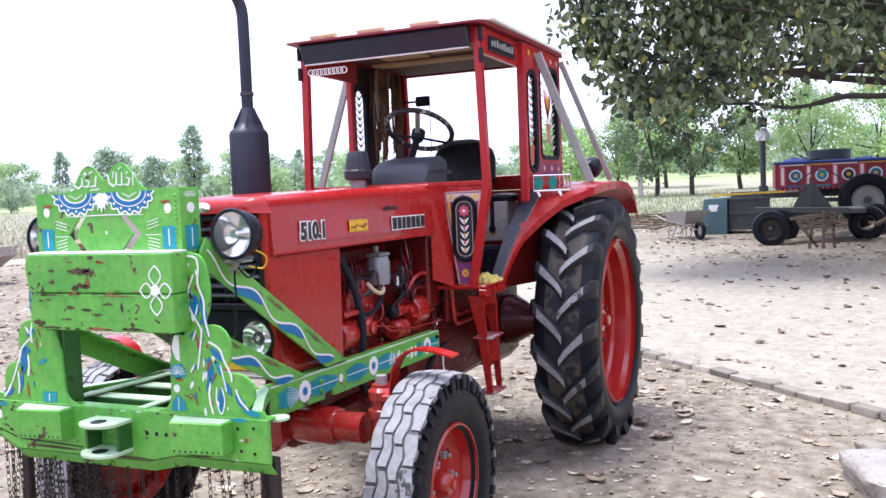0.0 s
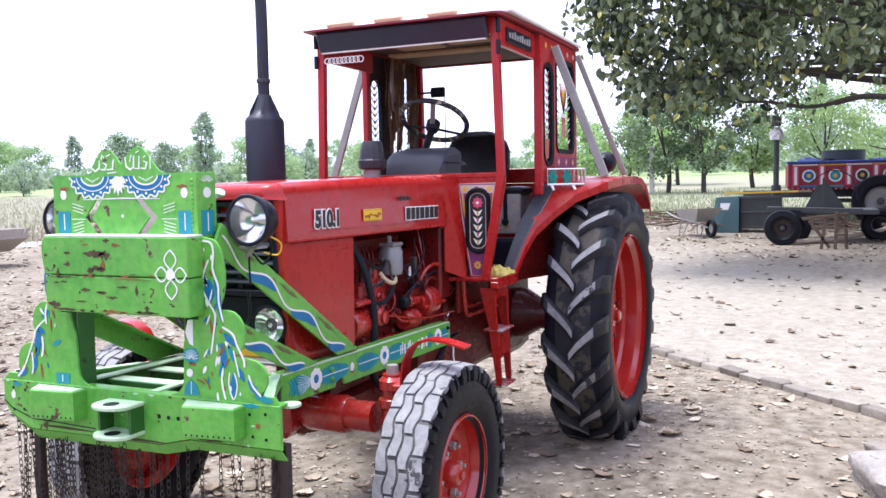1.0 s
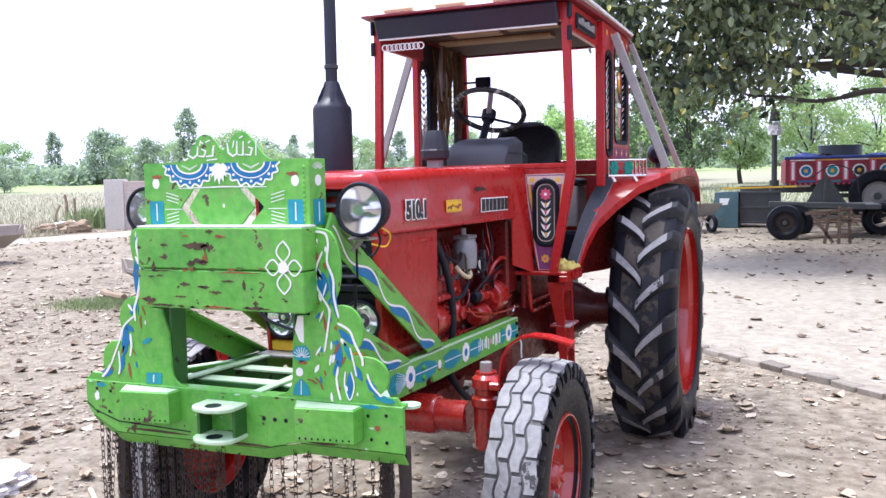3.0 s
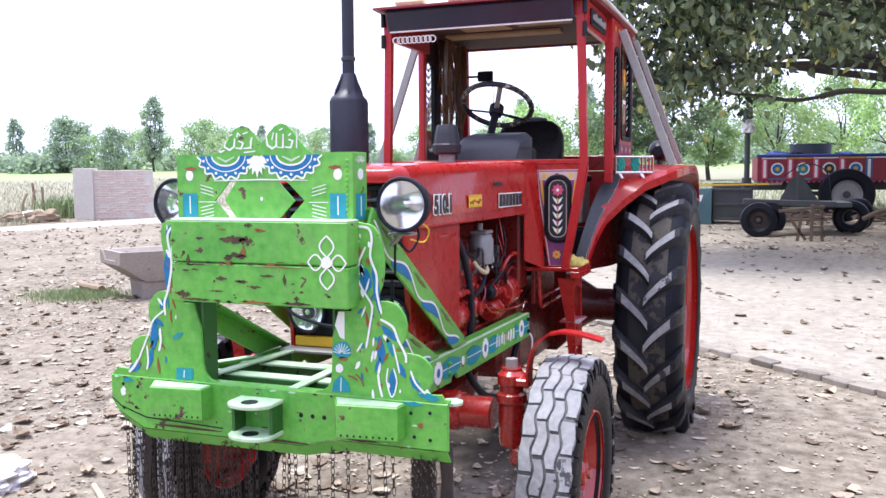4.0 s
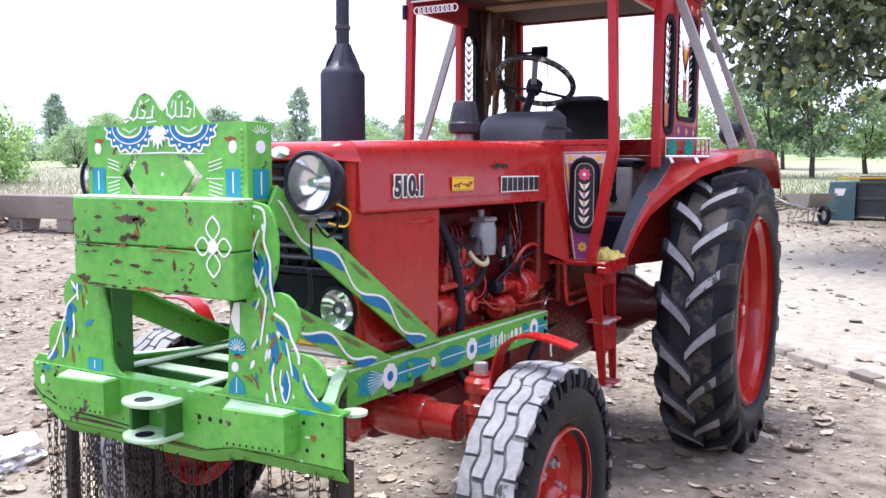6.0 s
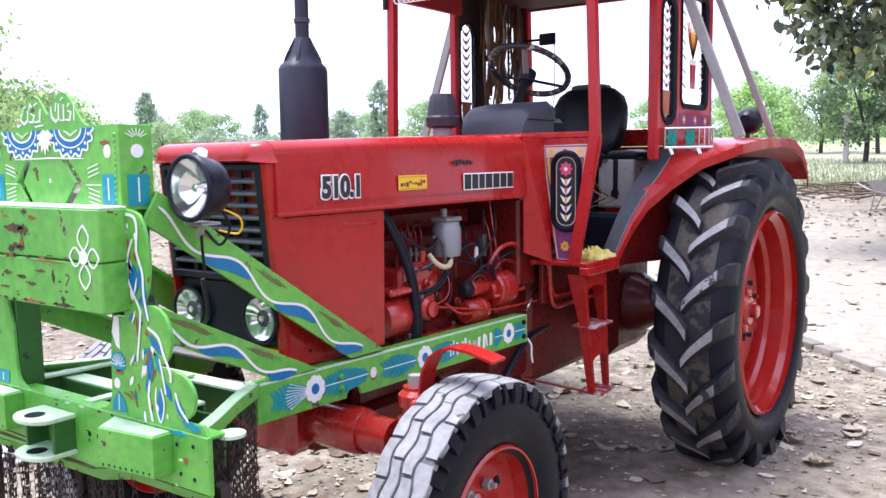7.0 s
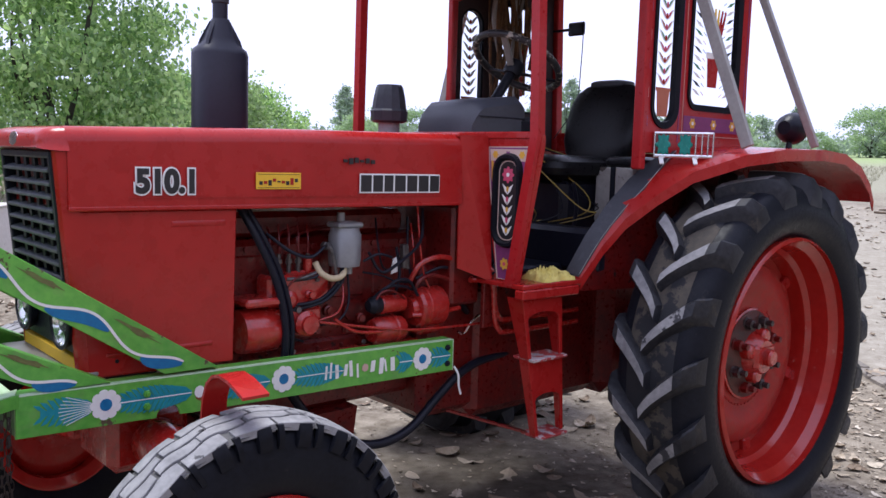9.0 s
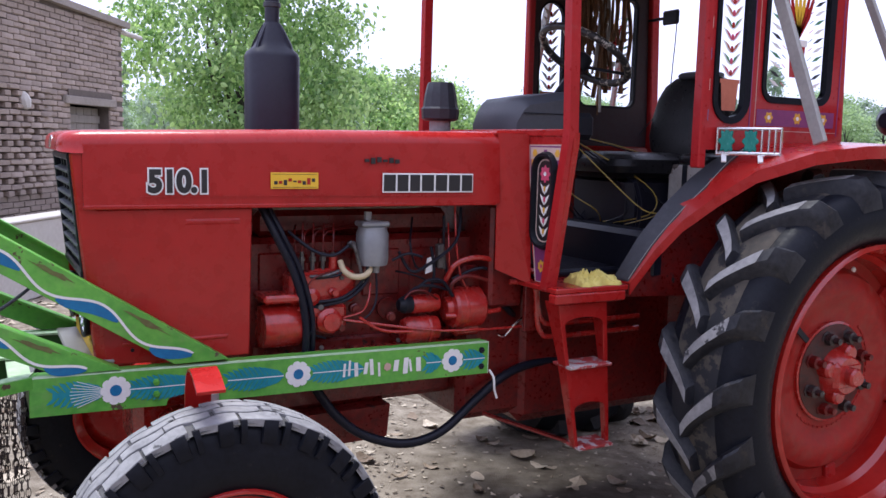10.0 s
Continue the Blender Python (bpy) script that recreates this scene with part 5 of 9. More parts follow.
for k in range(10):
    a = 2 * math.pi * k / 10
    part("rim_tape", Shape().ring(m @ pose(0.2 * math.cos(a), 0.2 * math.sin(a), 0, 90, 0, math.degrees(a)), 0.0150, 0.0022, 12, 6), MAT, wheel)
for a in (20, 140, 260):
    part("spoke", Shape().beam(m @ Vector((0.03 * math.cos(radians(a)), 0.03 * math.sin(radians(a)), -0.045)), m @ Vector((0.195 * math.cos(radians(a)), 0.195 * math.sin(radians(a)), 0)), 0.03, 0.012, 0.004), STEEL if a == 20 else BLACK, wheel)
part("wheel_hub", Shape().lathe([(0.035, -0.07), (0.042, -0.05), (0.042, -0.01), (0.03, 0.0), (0, 0.002)], 20, m), BLACK, wheel)
part("steering_column", Shape().rod(m @ Vector((0, 0, -0.05)), (0.80, -0.035, 1.60), 0.022, 14), BLACK, tractor, "steering column")
def cushion(x0, x1, y0, y1, z0, z1, m=None):
    s = Shape()
    n = 9
    rings = []
    for i in range(n):
        a = -math.pi / 2 + math.pi * i / (n - 1)
        k = abs(math.cos(a)) ** 0.45
        cz = (z0 + z1) / 2 + (z1 - z0) / 2 * math.copysign(abs(math.sin(a)) ** 0.8, math.sin(a))
        ring = []
        for j in range(28):
            b = 2 * math.pi * j / 28
            ring.append(((x0 + x1) / 2 + (x1 - x0) / 2 * k * math.copysign(abs(math.cos(b)) ** 0.5, math.cos(b)), (y0 + y1) / 2 + (y1 - y0) / 2 * k * math.copysign(abs(math.sin(b)) ** 0.5, math.sin(b)), cz))
        rings.append([m @ Vector(p) for p in ring] if m else ring)
    return s.loft(rings)


LEATHER = surface("black_vinyl_upholstery", (0.006, 0.006, 0.007), (0.015, 0.015, 0.017), 7, 60, (0.25, 0.42), relief=0.2, dust=(0.04, 0.04, 0.044), dust_at=0.76, spec=0.2)
seat = part("seat", cushion(0.08, 0.56, -0.24, 0.24, 1.42, 1.54), LEATHER, tractor, "black padded driver's seat")
part("backrest", cushion(-0.06, 0.06, -0.225, 0.225, -0.20, 0.20, pose(-0.055, 0, 1.69, 0, -15, 0)), LEATHER, seat, "black padded backrest")
part("head_cushion", cushion(-0.17, -0.05, -0.12, 0.10, 1.868, 1.908), MAT, seat, "folded olive cushion")
part("seat_base", Shape().box(0.12, 0.46, -0.2, 0.2, 1.06, 1.44, 0.03), SATIN, seat)
part("seat_lever", Shape().tube([(0.5, 0.26, 1.1), (0.48, 0.29, 1.3), (0.52, 0.30, 1.42)], 0.009, 8), SATIN, tractor)
part("gear_lever", Shape().tube([(0.72, 0.06, 1.06), (0.70, 0.08, 1.3), (0.66, 0.10, 1.52)], 0.011, 8), SATIN, tractor, "black gear lever")
part("gear_knob", Shape().lathe([(0, 0.03), (0.02, 0.02), (0.025, 0), (0.02, -0.02), (0, -0.03)], 14, pose(0.66, 0.10, 1.53)), SATIN, tractor)
PALE = surface("pale_scuffed_box", (0.30, 0.28, 0.25), (0.46, 0.44, 0.40), 6, 40, (0.6, 0.8), chip=(0.08, 0.065, 0.055), chip_at=0.57)
box = part("battery_box", Shape().box(0.03, 0.268, 0.213, 0.41, 1.245, 1.490, 0.008), PALE, tractor, "pale scuffed battery box")
part("strap", Shape().box(0.2675, 0.2745, 0.30, 0.326, 1.29, 1.492, 0.002), BLACK, box)
part("buckle", Shape().ring(pose(0.277, 0.313, 1.32, 0, 90, 0), 0.018, 0.005, 16, 6), BLACK, box)
part("black_rag", cushion(0.06, 0.27, 0.24, 0.44, 1.484, 1.540), LEATHER, tractor, "crumpled black cover")
s = Shape().box(0.45, 1.02, -0.3, 0.34, 1.06, 1.09, 0.01).box(0.50, 0.62, -0.3, 0.52, 1.06, 1.24, 0.02)
part("cab_floor_mat", s, SATIN, tractor, "dark rubber floor mat")
part("pedal_box", Shape().box(0.92, 1.03, -0.28, 0.28, 1.09, 1.58, 0.02), SATIN, tractor)
OCHREWIRE = surface("dull_yellow_wire", (0.22, 0.15, 0.02), (0.34, 0.24, 0.05), 12, 60, (0.4, 0.6))
random.seed(9)
for k in range(11):
    y = random.uniform(-0.2, 0.4)
    part("loose_wire", Shape().tube([(0.75, y * 0.3, 1.62), (0.70 - 0.05 * k, y, 1.42 + random.uniform(-0.1, 0.1)), (0.6 - 0.03 * k, y + 0.08, 1.30), (0.48, y * 0.6, 1.24)], 0.0028, 6), OCHREWIRE if k % 3 == 0 else SATIN, tractor)
part("mirror_arm", Shape().rod((-0.235, -0.56, 2.20), (-0.23, -0.40, 2.20), 0.008, 8), SATIN, cab)
part("rear_mirror", Shape().box(-0.24, -0.22, -0.41, -0.30, 2.165, 2.235, 0.008), SATIN, cab, "small black mirror")
part("hanging_cord", Shape().tube([(-0.22, -0.30, 2.2), (-0.2, -0.29, 2.0), (-0.16, -0.28, 1.8), (0.0, -0.28, 1.62)], 0.003, 6), SATIN, cab)
# tasselled cloth that hangs inside by the far post
TASSEL = surface("brown_tassel_cloth", (0.05, 0.022, 0.012), (0.22, 0.11, 0.045), 18, 60, (0.7, 0.9), relief=0.4)
random.seed(3)
for k in range(34):
    x, y, r = 0.13 + random.uniform(-0.15, 0.15), -0.48 + random.uniform(-0.05, 0.06), random.uniform(0.005, 0.014)
    z0, z1 = 2.37, random.uniform(1.70, 2.1)
    part("tassel", Shape().tube([(x, y, z0), (x + random.uniform(-0.04, 0.04), y + random.uniform(-0.03, 0.03), (z0 + z1) / 2), (x + random.uniform(-0.02, 0.02), y, z1)], r, 7), TASSEL if k % 7 else STEEL, cab)
TAN = surface("tan_board", (0.26, 0.17, 0.09), (0.42, 0.30, 0.18), 5, 40, (0.7, 0.9), relief=0.2)
for x0, x1, y0, y1 in ((0.55, 0.78, -0.22, 0.06), (0.30, 0.42, -0.40, 0.30), (0.62, 0.70, 0.12, 0.42)):
    part("roof_board", Shape().box(x0, x1, y0, y1, 2.362, 2.379, 0.004), TAN, cab, "bare tan board under the cab roof")

# ---- green painted guard bolted to the front ----
GX = 3.10
EDGE = surface("pale_green_worn_edge", (0.30, 0.52, 0.26), (0.56, 0.68, 0.52), 8, 50, (0.5, 0.7), chip=(0.16, 0.13, 0.10), chip_at=0.64, chip_scale=18)
guard = part("front_guard", Shape().prism([(-0.600, 0.875), (0.605, 0.875), (0.605, 0.735), (0.25, 0.735), (0.12, 0.705), (-0.47, 0.702), (-0.575, 0.755), (-0.600, 0.79)], "x", GX, GX + 0.014, 0.003), GREEN, tractor, "green hand-painted steel front guard")


def gpart(name, shape, mat=None, label=""):
    return part(name, shape, mat or GREEN, guard, label)


s = Shape().loft([[(GX + 0.004, y, z0), (GX + 0.012, y, z0), (GX - 0.02, y, z0 - 0.040), (GX - 0.028, y, z0 - 0.040)] for y, z0 in ((-0.575, 0.752), (-0.47, 0.700), (0.12, 0.703), (0.25, 0.732), (0.60, 0.733))])
gpart("bumper_lip", s, None, "bent lower lip of the guard")
gpart("bumper_seam", Shape().loft([[(GX + 0.0142, y, z), (GX + 0.0152, y, z), (GX + 0.0152, y, z + 0.004), (GX + 0.0142, y, z + 0.004)] for y, z in ((-0.598, 0.795), (-0.56, 0.768), (-0.46, 0.738), (-0.16, 0.729))]), SATIN)
gpart("bumper_top", Shape().box(3.055, GX, -0.59, 0.595, 0.864, 0.873, 0.002))
gpart("bumper_back", Shape().box(2.955, 2.965, -0.475, 0.475, 0.735, 0.865, 0.002), SHADEGREEN)
# upper plate with a six-sided middle and two chevron openings
s = Shape().box(GX, GX + 0.008, -0.31, 0.31, 1.515, 1.60)
s.prism([(-0.31, 1.395), (-0.31, 1.515), (-0.118, 1.515), (-0.170, 1.457), (-0.114, 1.395)], "x", GX, GX + 0.008)
s.prism([(-0.090, 1.515), (0.057, 1.515), (0.113, 1.457), (0.055, 1.395), (-0.086, 1.395), (-0.134, 1.457)], "x", GX, GX + 0.008)
s.prism([(0.088, 1.515), (0.31, 1.515), (0.31, 1.395), (0.088, 1.395), (0.149, 1.457)], "x", GX, GX + 0.008)
gpart("upper_plate", s)
crown = [(-0.175, 1.598), (-0.15, 1.606), (-0.125, 1.63), (-0.105, 1.662), (-0.085, 1.680), (-0.065, 1.686), (-0.045, 1.680), (-0.025, 1.662), (-0.008, 1.640), (0.003, 1.634), (0.014, 1.642), (0.030, 1.664), (0.050, 1.682), (0.070, 1.690), (0.090, 1.684), (0.112, 1.664), (0.135, 1.635), (0.158, 1.610), (0.182, 1.598)]
gpart("crown", Shape().prism(crown, "x", GX + 0.001, GX + 0.007))
for y in (-0.31, 0.304):
    gpart("upper_return", Shape().box(GX - 0.085, GX + 0.006, y, y + 0.007, 1.39, 1.60, 0.001))
for k in range(12):
    gpart("rivet", Shape().lathe([(0.006, 0), (0.004, 0.003), (0, 0.004)], 8, pose(GX + 0.008, 0.292, 1.575 - 0.016 * k * (0.9), 0, 90, 0)))
# two planks across
for z0, z1 in ((1.146, 1.267), (1.270, 1.398)):
    gpart("plank", Shape().box(GX + 0.006, GX + 0.085, -0.284, 0.329, z0, z1, 0.004), None, "thick green plank with chipped paint")
gpart("plank_edge", Shape().box(GX + 0.009, GX + 0.083, -0.282, 0.327, 1.398, 1.4025), WHITE)
# flared legs with scalloped outer edges
edge = [(0.30, 1.40), (0.345, 1.392)]
for cy, cz, ry, rz in ((0.36, 1.275, 0.05, 0.115), (0.415, 1.09, 0.065, 0.075), (0.49, 0.955, 0.07, 0.06)):
    for k in range(9):
        a = math.pi * 0.5 - math.pi * 0.93 * k / 8
        edge.append((cy + ry * math.cos(a), cz + rz * math.sin(a)))
edge += [(0.585, 0.90), (0.60, 0.874), (0.17, 0.874)]
for k in range(5):
    a = math.pi * 1.5 + math.pi / 2 * k / 4
    edge.append((0.18 + 0.05 * math.cos(a), 0.93 + 0.05 * math.sin(a)))
edge += [(0.236, 1.05), (0.262, 1.128), (0.30, 1.128)]
leg = Shape().prism(edge, "x", GX + 0.001, GX + 0.011, 0.0015)
# the right-hand leg is cut a little narrower
slim = [(-(y if y < 0.32 else y - 0.04 * min(1.0, (1.40 - z) / 0.12) * min(1.0, (z - 0.874) / 0.07)), z) for y, z in edge]
for sg in (1, -1):
    gpart("leg_plate", leg if sg > 0 else Shape().prism(slim, "x", GX + 0.001, GX + 0.011, 0.0015))
    gpart("leg_return", Shape().prism([(3.10, 0.88), (3.02, 0.88), (3.03, 1.39), (3.10, 1.39)], "y", sg * 0.296, sg * 0.304), SHADEGREEN)
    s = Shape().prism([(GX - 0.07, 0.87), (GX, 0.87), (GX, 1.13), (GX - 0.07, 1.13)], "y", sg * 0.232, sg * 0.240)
    gpart("window_return", s, SHADEGREEN)
# step brackets and the towing jaw
for y0, y1 in ((-0.425, -0.200), (0.240, 0.470)):
    s = Shape().prism([(3.1145, y0), (3.19, y0 + 0.045), (3.168, y1), (3.1145, y1 + 0.004)], "z", 0.766, 0.8665, 0.003)
    b = gpart("step_bracket", s)
    part("bracket_top", Shape().prism([(3.118, y0 + 0.008), (3.186, y0 + 0.049), (3.165, y1 - 0.004), (3.118, y1 - 0.003)], "z", 0.866, 0.8690), EDGE, guard)
    for k in range(9):
        part("drilled_hole", Shape().lathe([(0, 0), (0.0035, 0), (0.0035, 0.0012), (0, 0.0012)], 8, pose(3.1895 - 0.020 * k / 8, y0 + 0.060 + (y1 - y0 - 0.075) * k / 8, 0.776, 0, 90, -7)), SATIN, guard)
for z in (0.832, 0.734):
    pts = [(3.1145, -0.088)] + [(3.180 + 0.050 * math.cos(a), -0.012 + 0.076 * math.sin(a)) for a in (radians(-90 + 18 * k) for k in range(11))] + [(3.1145, 0.064)]
    gpart("jaw_plate", Shape().prism(pts, "z", z, z + 0.014, 0.003), EDGE, "pale worn towing plate")
    gpart("jaw_hole", Shape().lathe([(0, 0), (0.026, 0), (0.026, 0.0012), (0, 0.0012)], 20, pose(3.185, -0.012, z + 0.0142)), SATIN)
gpart("jaw_cheek", Shape().box(3.1145, 3.175, -0.084, -0.074, 0.748, 0.832), SHADEGREEN)
gpart("jaw_cheek", Shape().box(3.1145, 3.175, 0.050, 0.060, 0.748, 0.832), SHADEGREEN)
# side beams with bolts, upper and lower struts, cross bars
low = [(1.205, 0.722)] + [(2.25, 0.742)] + [(2.31 + 0.036 * math.cos(a), 0.744 + 0.034 * math.sin(a)) for a in (math.pi - math.pi * k / 8 for k in range(9))] + [(2.40, 0.747), (2.72, 0.755)]
s = Shape().prism(low + [(2.72, 0.870), (1.205, 0.840)], "y", 0.322, 0.334, 0.0015)
s.add([(2.72, 0.322, 0.870), (2.72, 0.275, 0.870), (1.205, 0.275, 0.840), (1.205, 0.322, 0.840), (2.72, 0.322, 0.862), (2.72, 0.275, 0.862), (1.205, 0.275, 0.832), (1.205, 0.322, 0.832)], [(0, 1, 2, 3), (7, 6, 5, 4), (0, 4, 5, 1), (1, 5, 6, 2), (2, 6, 7, 3)])
both("side_beam", s, GREEN, guard, "green painted side beam")
both("worn_edge", Shape().loft([[(x, 0.3215, z + 0.0004), (x, 0.3342, z + 0.0004), (x, 0.3346, z - 0.0035), (x, 0.3215, z + 0.0014)] for x, z in ((2.718, 0.8700), (2.2, 0.8598), (1.7, 0.8499), (1.207, 0.8402))]), EDGE, guard)
both("worn_end", Shape().box(1.2035, 1.2065, 0.3225, 0.3345, 0.722, 0.840), EDGE, guard)
nose = Shape().loft([[(x, y, 0.838), (x, y - 0.010, 0.838), (x, y - 0.012, 0.862), (x - 0.02, y - 0.055, 0.862), (x - 0.02, y - 0.055, 0.872), (x, y, 0.872)] for x, y in ((2.71, 0.334), (2.86, 0.415), (3.00, 0.505), (3.095, 0.560))])
both("beam_nose", nose, GREEN, guard)
both("flange_edge", Shape().loft([[(x, y, 0.8725), (x - 0.018, y - 0.05, 0.8725), (x - 0.018, y - 0.05, 0.8755), (x, y, 0.8755)] for x, y in ((2.72, 0.334), (2.86, 0.415), (3.00, 0.505), (3.09, 0.556))]), EDGE, guard)
both("ear", Shape().lathe([(0.0, 0), (0.035, 0), (0.035, 0.008), (0, 0.008)], 18, pose(3.03, 0.585, 0.855)), EDGE, guard)
US0, US1 = (3.045, 1.397), (2.247, 0.876)
LS0, LS1 = (3.06, 1.116), (2.555, 0.868)

for (p, q, w) in ((US0, US1, 0.090), (LS0, LS1, 0.075)):
    d = (Vector(q) - Vector(p)).normalized()
    run = w / 2 / -d.y
    foot = 0.870
    cx = q[0] + d.x * (q[1] - foot) / -d.y
    pts = [(p[0] + d.y * w / 2, p[1] - d.x * w / 2), (p[0] - d.y * w / 2, p[1] + d.x * w / 2), (cx + run, foot), (cx - run, foot)]
    s = Shape().prism(pts, "y", 0.3245, 0.3345, 0.0015)
    (ax_, az_), (bx_, bz_) = pts[0], pts[3]
    s.loft([[(ax_, 0.275, az_), (ax_, 0.3245, az_), (ax_, 0.3245, az_ - 0.008), (ax_, 0.275, az_ - 0.008)], [(bx_, 0.275, bz_), (bx_, 0.3245, bz_), (bx_, 0.3245, bz_ - 0.008), (bx_, 0.275, bz_ - 0.008)]])
    both("strut", s, GREEN, guard, "green strut painted with a blue and white wave")
for x, z in ((2.74, 0.866), (2.93, 0.868)):
    gpart("cross_bar", Shape().box(x - 0.03, x + 0.03, -0.33, 0.33, z - 0.008, z, 0.001), EDGE)
    gpart("cross_web", Shape().box(x - 0.03, x - 0.022, -0.33, 0.33, z - 0.11, z - 0.008, 0.001), SHADEGREEN)
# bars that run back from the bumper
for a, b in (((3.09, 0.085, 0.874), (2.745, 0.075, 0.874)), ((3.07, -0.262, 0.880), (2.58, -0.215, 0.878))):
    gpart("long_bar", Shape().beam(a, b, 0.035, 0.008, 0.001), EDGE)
    gpart("long_web", Shape().beam((a[0], a[1] - 0.012, a[2] - 0.055), (b[0], b[1] - 0.012, b[2] - 0.055), 0.006, 0.10), SHADEGREEN)
for sg in (1, -1):
    for x, z in ((2.375, 0.822), (2.375, 0.785), (1.235, 0.812), (1.235, 0.752)):
        gpart("bolt", Shape().lathe([(0.011, 0), (0.011, 0.008), (0.006, 0.009), (0.006, 0.014), (0, 0.014)], 6, pose(x, sg * 0.334, z, -90 * sg, 0, 0)), GREEN if x > 2 else SATIN)
    for y, z in ((0.49, 0.84), (0.55, 0.845), (0.50, 0.77), (0.55, 0.765)):
        gpart("bolt_hole", Shape().lathe([(0, 0), (0.0055, 0), (0.0055, 0.001), (0, 0.001)], 10, pose(GX + 0.0145, sg * y, z, 0, 90, 0)), SATIN)
for y in (0.125, 0.165, 0.205):
    gpart("bolt_hole", Shape().lathe([(0, 0), (0.007, 0), (0.007, 0.001), (0, 0.001)], 10, pose(GX + 0.0145, y, 0.80, 0, 90, 0)), SATIN)
# headlamps on the struts
for sg in (1, -1):
    round_lamp("headlamp", guard, pose(2.99, sg * 0.415, 1.442, 0, 90, 0) @ pose(0, 0, 0), 0.079, 0.105, SATIN, "large round headlamp in a black shell")
    gpart("lamp_bracket", Shape().box(2.905, 2.965, sg * 0.40 - 0.045, sg * 0.40 + 0.030, 1.346, 1.354, 0.002).beam((2.93, sg * 0.385, 1.35), (2.91, sg * 0.345, 1.31), 0.020, 0.008), STEEL)
    gpart("lamp_cable", Shape().tube([(2.90, sg * 0.41, 1.40), (2.87, sg * 0.42, 1.34), (2.88, sg * 0.39, 1.29), (2.91, sg * 0.36, 1.33), (2.90, sg * 0.35, 1.22)], 0.004, 6), SATIN)
    gpart("lamp_wire", Shape().tube([(2.91, sg * 0.43, 1.39), (2.86, sg * 0.45, 1.36), (2.85, sg * 0.43, 1.32), (2.89, sg * 0.40, 1.33)], 0.003, 6), YELLOW)
gpart("hanging_cable", Shape().tube([(2.9, 0.34, 1.2), (2.86, 0.30, 1.08), (2.80, 0.10, 1.02), (2.72, -0.1, 1.03), (2.66, -0.2, 1.06)], 0.006, 8), SATIN)


# chain curtain: each strand a row of links
def chain(length, seed):
    rnd = random.Random(seed)
    s = Shape()
    z, k, pitch = 0.0, 0, 0.024
    sway = rnd.uniform(-0.015, 0.015)
    while z < length:
        m = pose(sway * math.sin(z * 6 + seed), 0.4 * sway * math.cos(z * 7), -z - 0.014, 90, 0, 90 * (k % 2) + rnd.uniform(-20, 20)) @ Matrix.Diagonal((0.55, 1.25, 1, 1))
        s.ring(m, 0.0125, 0.0017, 10, 4)
        z += pitch
        k += 1
    return s


rnd = random.Random(12)
y, k = -0.54, 0
while y < 0.575:
    dense = y < 0.06
    ob = gpart("chain", chain(rnd.uniform(0.30, 0.46) if dense else rnd.uniform(0.12, 0.44), k), RUST)
    ob.location = (3.085 + rnd.uniform(-0.03, 0.012), y, 0.715)
    y += rnd.uniform(0.018, 0.032) if dense else rnd.uniform(0.03, 0.065)
    k += 1
for sg in (1, -1):
    for i in range(30):
        u = i / 29
        ob = gpart("chain", chain(rnd.uniform(0.40, 0.50), k), RUST)
        ob.location = (2.73 + 0.36 * u, sg * (0.332 + 0.222 * u), 0.84)
        k += 1
for y in (-0.50, 0.575):
    gpart("rusty_strap", Shape().loft([[(3.04, y - 0.02, z), (3.07, y - 0.016 + w, z), (3.075, y + 0.018 + w, z), (3.045, y + 0.02, z)] for z, w in ((0.74, 0.0), (0.62, 0.008), (0.5, -0.004), (0.40, 0.006))]), RUST, "rusty iron strap")


# ---- brush paintings on guard and cab ----
def flat(name, pts, axis, at, mat, parent, thick=0.0014):
    return part(name, Shape().prism(pts, axis, at, at + thick), mat, parent)


def stroke(pts, w):
    """The outline of a brush line through points."""
    left, right = [], []
    n = len(pts)
    for i, p in enumerate(pts):
        a, b = Vector(pts[max(i - 1, 0)]), Vector(pts[min(i + 1, n - 1)])
        d = (b - a).normalized()
        q = Vector((-d.y, d.x)) * w / 2 * (0.55 if i in (0, n - 1) else 1.0)
        left.append(tuple(Vector(p) + q))
        right.append(tuple(Vector(p) - q))
    return left + right[::-1]


def blob(cx, cz, rx, rz, n=14, wob=0.0, seed=0):
    r = random.Random(seed)
    return [(cx + rx * math.cos(a) * (1 + r.uniform(-wob, wob)), cz + rz * math.sin(a) * (1 + r.uniform(-wob, wob))) for a in (2 * math.pi * i / n for i in range(n))]


def flower(cx, cz, r, petals, n=64):
    return [(cx + r * (1 + 0.16 * math.cos(petals * a)) * math.cos(a), cz + r * (1 + 0.16 * math.cos(petals * a)) * math.sin(a)) for a in (2 * math.pi * i / n for i in range(n))]


F0 = GX + 0.0085
